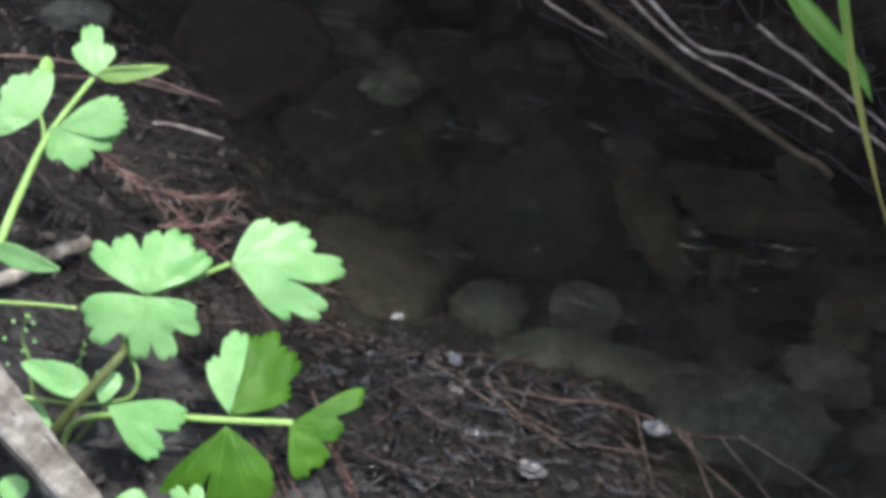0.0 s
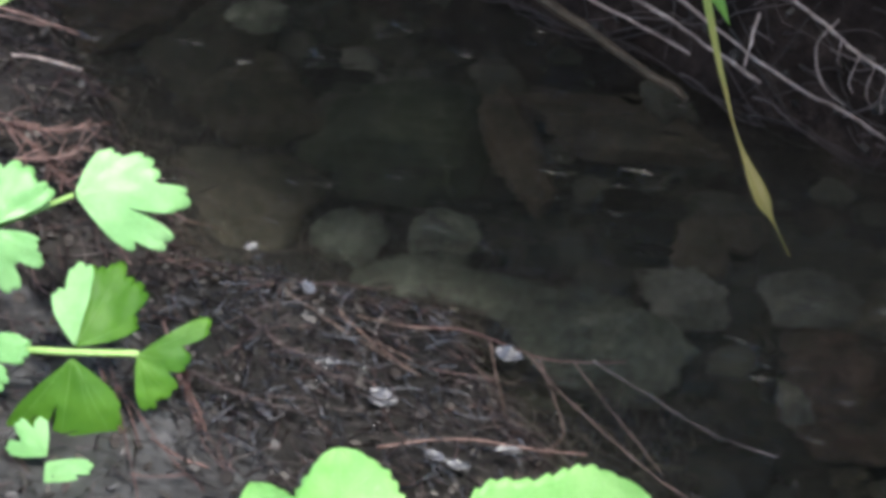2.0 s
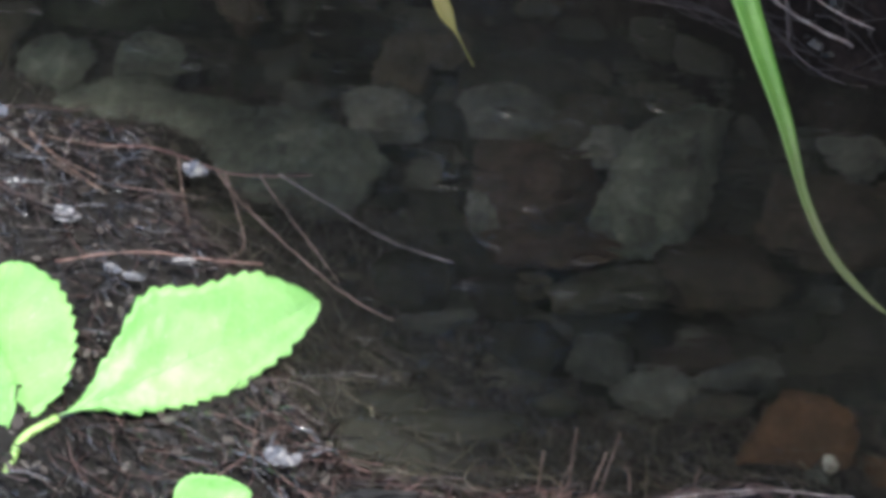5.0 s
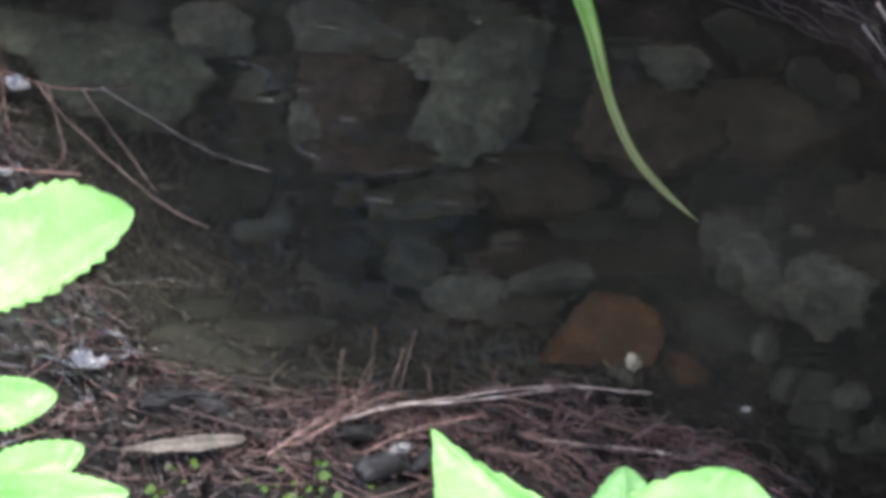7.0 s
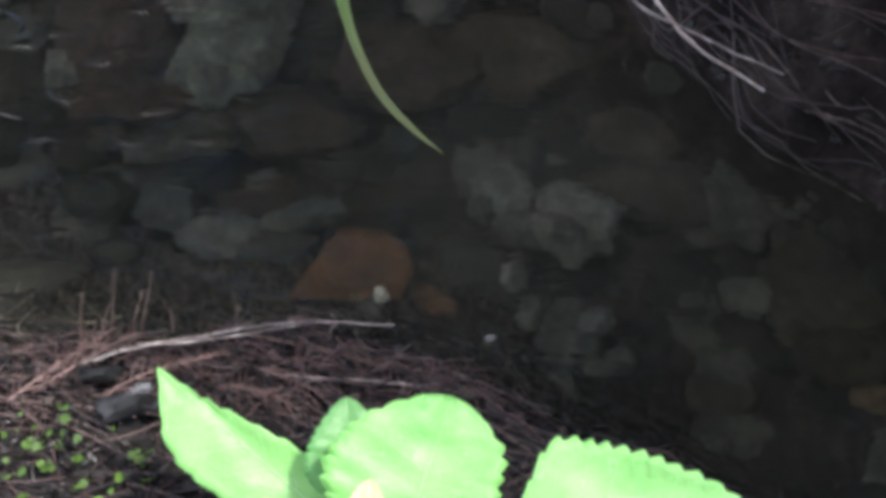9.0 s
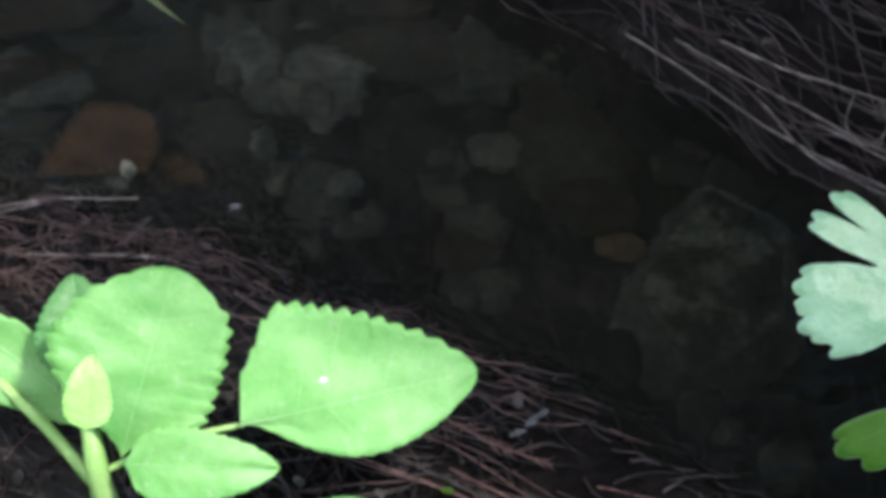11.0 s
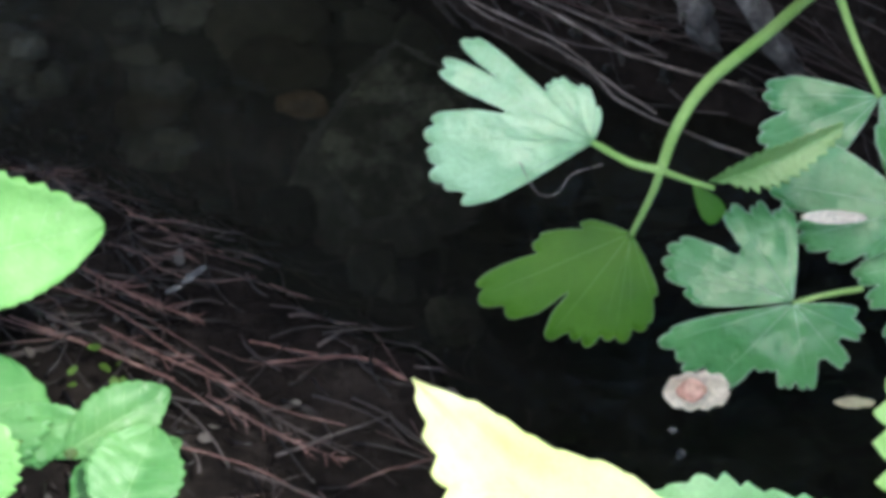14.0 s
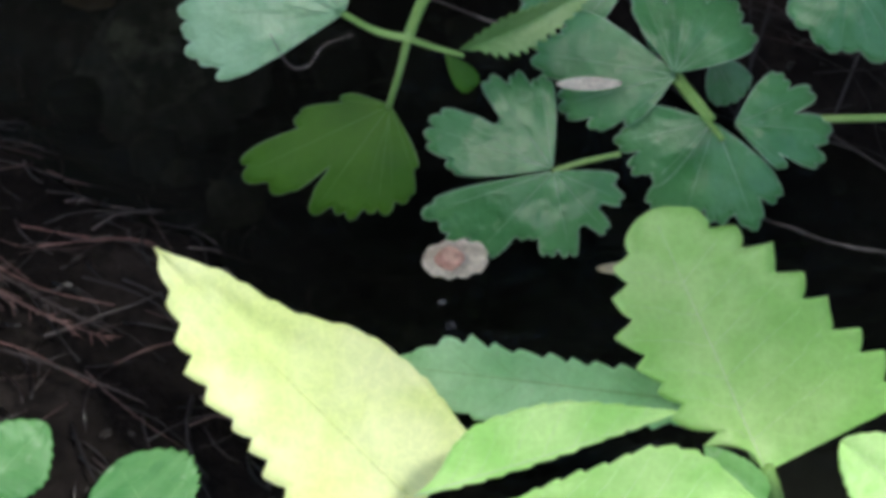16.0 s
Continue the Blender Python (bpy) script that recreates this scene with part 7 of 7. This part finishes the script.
for k, (place, turn, a, b) in enumerate((((-0.0410, 0.6520, 0.0210), 25, 0.0110, 0.0050), ((-0.0250, 0.6570, 0.0210), 40, 0.0095, 0.0036), ((-0.0520, 0.6690, 0.0190), 10, 0.0075, 0.0030), ((-0.1200, 0.6840, 0.0160), 8, 0.0150, 0.0040), ((-0.1050, 0.6800, 0.0170), -15, 0.0100, 0.0034))):
    stone("bark_piece", "dark wet broken piece of bark in the litter", place, (a, b, 0.0036), (12, 0, turn), BARK, 400 + k, "bark in the litter", "bark", 0.7, 9)


# ---- needle litter, gravel and small weeds ----
def litter(name, label, count, seed, material, v_lo, v_hi, lengths, radii, lift, start=-1.3, bare=0.0, end=0.22):
    rng = random.Random(seed)
    bm = bmesh.new()
    for n in range(count):
        u = rng.uniform(start, end)
        a = near_edge(u)
        v = a - v_lo - (v_hi - v_lo) * rng.random() ** 1.3
        if bare and (u < -0.66 or u > -0.25) and v < a - 0.01 - 0.04 * noise.noise(Vector((u * 14, v * 14, 2))) and rng.random() < (bare if u < -0.5 else min(1, bare * 1.2)):
            continue
        if bare and rng.random() < max(0.62 * min(1, max(0, (u + 0.3) / 0.12)), 0.6 * min(1, max(0, (-0.56 - u) / 0.06))):
            continue
        if rng.random() < 0.72 * min(1, max(0, (u + 0.3) / 0.15)):
            continue
        combed = u > -0.34
        heading = rng.gauss(-36, 33) if combed else rng.gauss(-44, 34)
        if rng.random() < (0.2 if combed else 0.18):
            heading = rng.uniform(0, 360)
        length = rng.uniform(*lengths) * (1.05 if combed else 1)
        c = to_world(u, v, 0)
        d = Vector((math.cos(radians(heading)), math.sin(radians(heading)), 0))
        side = Vector((-d.y, d.x, 0)) * rng.uniform(-0.18, 0.18) * length
        tip, base = rng.uniform(-0.004, 0.008), rng.uniform(0, lift)
        line = []
        for k in range(5):
            s = k / 4 - 0.5
            p = c + d * length * s + side * (1 - 4 * s * s)
            g = ground_height(p.dot(ALONG), p.dot(ACROSS))
            line.append(Vector((p.x, p.y, min(g + base + tip * (s + 0.5), under_leaves(p)))))
        r = rng.uniform(*radii) * (1 if u > -0.58 else 0.72)
        sweep(bm, line, r, r * 0.6, 4)
    ob = link(name, bm, material)
    return tagged(ob, label, "litter", kind="stuff")


litter("needle_litter", "red-brown dead conifer needles matted on the bank", 4200, 4, NEEDLE_ISLE, -0.012, 0.26, (0.012, 0.045), (0.0002, 0.00045), 0.007, bare=0.7)
litter("sunken_litter", "dark rotten needles lying under water", 3000, 6, DARK_ISLE, -0.11, 0.0, (0.01, 0.04), (0.0003, 0.0008), 0.004)
# dark pieces added downstream, standing in for shade on the bank
litter("shade_litter", "dark needles added for the shade on the downstream bank", 650, 12, ROOT_ISLE, -0.02, 0.2, (0.01, 0.04), (0.0003, 0.0008), 0.008, -0.34)
litter("soaked_litter", "dark soaked needles glinting on the wet bank", 2200, 15, DARK_ISLE, -0.01, 0.16, (0.008, 0.03), (0.0003, 0.0008), 0.009, end=-0.28)
litter("glint_needles", "wet needles with grey-blue sky glints put into their colour", 700, 16, GLINTING, 0.0, 0.12, (0.005, 0.018), (0.0003, 0.0008), 0.010, -0.84, end=-0.55)
litter("red_needles", "broken red-brown needles heaped by the sticks", 380, 23, NEEDLE_ISLE, -0.004, 0.06, (0.008, 0.026), (0.0002, 0.0004), 0.009, -0.5, end=-0.37)
litter("sunken_straws", "thin pale straws and needles lying in the shallows", 800, 19, STRAWS, -0.10, 0.0, (0.012, 0.04), (0.0002, 0.0005), 0.008, -0.74, end=-0.42)
litter("rotten_litter", "dark wet rotten needles matted on the bank", 5200, 5, DARK_ISLE, -0.085, 0.28, (0.008, 0.03), (0.0003, 0.0008), 0.003)


def chips():
    """Bits of bark, bud scales and grit matted into the bank."""
    rng = random.Random(31)
    bm = bmesh.new()
    for n in range(5200):
        u = rng.uniform(-1.3, 0.22)
        v = near_edge(u) + 0.02 - 0.30 * rng.random() ** 1.2
        if rng.random() < 0.94 * min(1, max(0, (u + 0.32) / 0.12)):
            continue
        a = rng.uniform(0.0008, 0.0034)
        c = a * rng.uniform(0.3, 0.8)
        m = Matrix.Translation(to_world(u, v, max(ground_height(u, v), -0.012) + rng.uniform(0.0, 0.004))) @ pose(0, 0, 0, rng.uniform(-50, 50), rng.uniform(-50, 50), rng.gauss(-40, 60))
        h = 0.2 * c
        ring = [(a, 0.1 * c), (0.5 * a, c), (-0.6 * a, 0.8 * c), (-a, -0.2 * c), (-0.2 * a, -c), (0.7 * a, -0.7 * c)]
        top = [bm.verts.new(m @ Vector((x, y, h + rng.uniform(-h, h)))) for x, y in ring]
        low = [bm.verts.new(m @ Vector((x, y, -h))) for x, y in ring]
        bm.faces.new(top)
        bm.faces.new(low[::-1])
        for k in range(6):
            bm.faces.new((low[k], low[(k + 1) % 6], top[(k + 1) % 6], top[k]))
    return tagged(link("bark_litter", bm, CHIP, smooth=False), "grey and brown bark crumbs matted on the bank", "litter", kind="stuff")


chips()


def gravel():
    """Pebbles and cobbles half sunk in the bed."""
    rng = random.Random(21)
    balls = []
    for level in (1, 2):
        bm = bmesh.new()
        bmesh.ops.create_icosphere(bm, subdivisions=level, radius=1)
        bm.verts.ensure_lookup_table()
        balls.append(([v.co.copy() for v in bm.verts], [[v.index for v in q.verts] for q in bm.faces]))
        bm.free()
    verts, faces = [], []
    for n in range(1500):
        u = rng.uniform(-1.2, 0.15)
        v = rng.uniform(near_edge(u) + (0.06 if n % 3 else 0.085), far_edge(u) - 0.008)
        r = rng.uniform(0.0015, 0.005) if n % 3 else rng.uniform(0.006, 0.015)
        z = ground_height(u, v)
        points, tris = balls[1 if r > 0.005 else 0]
        m = Matrix.Translation(to_world(u, v, z + 0.2 * r)) @ pose(0, 0, 0, rng.uniform(0, 40), 0, rng.uniform(0, 360)) @ Matrix.Diagonal((r * rng.uniform(0.8, 1.5), r, r * 0.5, 1))
        k = len(verts)
        verts += [m @ (q * (1 + 0.3 * noise.noise(q * 1.6 + Vector((n, 0, 0))))) for q in points]
        faces += [[k + e for e in q] for q in tris]
    me = bpy.data.meshes.new("gravel")
    me.from_pydata(verts, [], faces)
    me.materials.append(GRAVEL)
    me.polygons.foreach_set("use_smooth", [True] * len(me.polygons))
    return tagged(new("gravel", me), "dull pebbles and cobbles on the brook's bed", "gravel", kind="stuff")


gravel()


def tiny_weed(name, count, seed, centre, radius):
    """A mat of tiny round leaves."""
    rng = random.Random(seed)
    bm = bmesh.new()
    for n in range(count):
        a, r = rng.uniform(0, 6.28), radius * math.sqrt(rng.random())
        p = Vector(centre) + Vector((math.cos(a) * r, math.sin(a) * r * 0.6, 0))
        p.z = ground_height(p.dot(ALONG), p.dot(ACROSS)) + rng.uniform(0.004, 0.012)
        size = rng.uniform(0.0008, 0.0024)
        m = Matrix.Translation(p) @ pose(0, 0, 0, rng.uniform(-10, 50), rng.uniform(-30, 30), rng.uniform(0, 360))
        ring = [bm.verts.new(m @ Vector((size * math.cos(k * 0.785), size * 0.8 * math.sin(k * 0.785), 0.15 * size * (k % 2)))) for k in range(8)]
        low = bm.verts.new(m @ Vector((0, 0, -0.3 * size)))
        top = bm.verts.new(m @ Vector((0, 0, 0.05 * size)))
        for k in range(8):
            bm.faces.new((ring[k], ring[(k + 1) % 8], top))
            bm.faces.new((ring[(k + 1) % 8], ring[k], low))
    return tagged(link(name, bm, MOSS, smooth=False), "mat of tiny round bright green weed leaves", "weed", kind="stuff")


tiny_weed("tiny_weed", 46, 3, (-0.0630, 0.6260, 0.0200), 0.036)
tiny_weed("tiny_weed", 8, 4, (-0.1100, 0.6400, 0.0200), 0.016)
tiny_weed("tiny_weed", 30, 5, (0.1460, 0.5340, 0.0200), 0.04)
tiny_weed("tiny_weed", 8, 7, (-0.0710, 0.6410, 0.0200), 0.03)


# ---- unseen, added light blockers: shrub over the far bank, hedge beyond it, trees behind ----
def leaf_mass(parent, count, seed, spot, sizes):
    rng = random.Random(seed)
    verts, faces = [], []
    while len(faces) < count:
        p = spot(rng)
        if p is None:
            continue
        size = rng.uniform(*sizes)
        m = Matrix.Translation(to_world(*p)) @ pose(0, 0, 0, rng.uniform(-50, 50), rng.uniform(-50, 50), rng.uniform(0, 360))
        k = len(verts)
        verts += [m @ Vector(c) for c in ((-size, 0, 0), (0, -0.5 * size, 0.12 * size), (size, 0, 0), (0, 0.5 * size, 0.12 * size))]
        faces.append((k, k + 1, k + 2, k + 3))
    me = bpy.data.meshes.new("crown")
    me.from_pydata(verts, [], faces)
    me.materials.append(SCREEN_LEAF)
    ob = new("crown", me)
    ob.parent = parent
    ob.matrix_parent_inverse = parent.matrix_basis.inverted()


# out of view; added to keep sun and sky off the brook
def shrub():
    ob = thing("shade_shrub", to_world(-0.5, 1.15, 0.5), "unseen dense shrub added to shade the brook and far bank", "shrub")
    for k in range(7):
        u = -1.6 + 0.42 * k
        pts = [to_world(-0.6 + 0.3 * (u + 0.5), 1.25, 0.55), to_world(u * 0.8 - 0.1, 1.15, 0.85), to_world(u, 0.9, 1.05), to_world(u + 0.1, 0.7, 1.08)]
        stem(ob, "limb", pts, 0.02, 0.006, TWIG)

    def spot(rng):
        u = rng.uniform(-2.6, 1.8)
        # front edge follows the shadow line wanted on the brook
        edge = 0.555 - 0.022 / (1 + math.exp((u + 0.3) * 25)) + 0.12 / (1 + math.exp(-(u - 0.48) * 40)) - 0.05 * math.exp(-((u + 0.06) / 0.16) ** 4) + 0.02 * noise.noise(Vector((u * 9, 0, 1)))
        deep = 0.75 + 0.5 * noise.noise(Vector((u * 2, 3, 1)))
        v = edge + deep * rng.random() ** 1.1
        top = 1.15 + 0.35 * noise.noise(Vector((u * 2.3, v * 3, 7))) - 0.25 * abs(u) ** 2 / 3
        return u, v, max(0.8, top - 0.4 * rng.random())

    leaf_mass(ob, 12500, 8, spot, (0.022, 0.05))


# out of view; added as something dark for the water to reflect
def hedge():
    ob = thing("hedge", to_world(-0.3, 2.6, 0.9), "unseen leafy hedge added to darken the water reflections", "hedge")
    for k in range(9):
        u = -3.6 + 0.8 * k
        stem(ob, "limb", [to_world(u, 2.5, 0.9), to_world(u + 0.1, 2.5, 1.6), to_world(u - 0.1, 2.4, 2.5)], 0.03, 0.01, TWIG)

    def spot(rng):
        u, z = rng.uniform(-4.5, 3.5), 0.9 + 2.6 * rng.random()
        if noise.noise(Vector((u * 1.6, z * 2.2, 4))) > 0.02:
            return None
        return u, rng.uniform(2.0, 2.9), z

    leaf_mass(ob, 6000, 9, spot, (0.03, 0.07))


# out of view; added to keep low sky light off the far bank
def screen_trees():
    for k, u in enumerate((-3.2, -1.5, 0.2, 1.9)):
        base = to_world(u, -2.4 - 0.3 * (k % 2), 0.2)
        ob = thing("tree", base, "unseen leafy tree added to block low sky light", "tree", "trees behind the brook")
        stem(ob, "trunk", [base, base + Vector((0.05, 0, 0.9)), base + Vector((-0.05, 0.1, 1.8)), base + Vector((0, 0, 3.0))], 0.09, 0.03, TWIG)
        for n in range(6):
            turn = n * 2.4 + k
            foot = base + Vector((0, 0.05, 1.0 + 0.28 * n))
            out = Vector((math.cos(turn), math.sin(turn), 0.55)) * (0.75 - 0.06 * n)
            stem(ob, "limb", [foot, foot + out * 0.5 + Vector((0, 0, 0.05)), foot + out], 0.03, 0.008, TWIG)

        def spot(rng, u=u):
            a, c, e = rng.gauss(0, 0.5), rng.gauss(0, 0.4), rng.gauss(0, 0.75)
            return u + a, -2.4 + c, max(0.35, 1.7 + e)

        leaf_mass(ob, 2600, 40 + k, spot, (0.04, 0.09))


shrub()
hedge()
screen_trees()
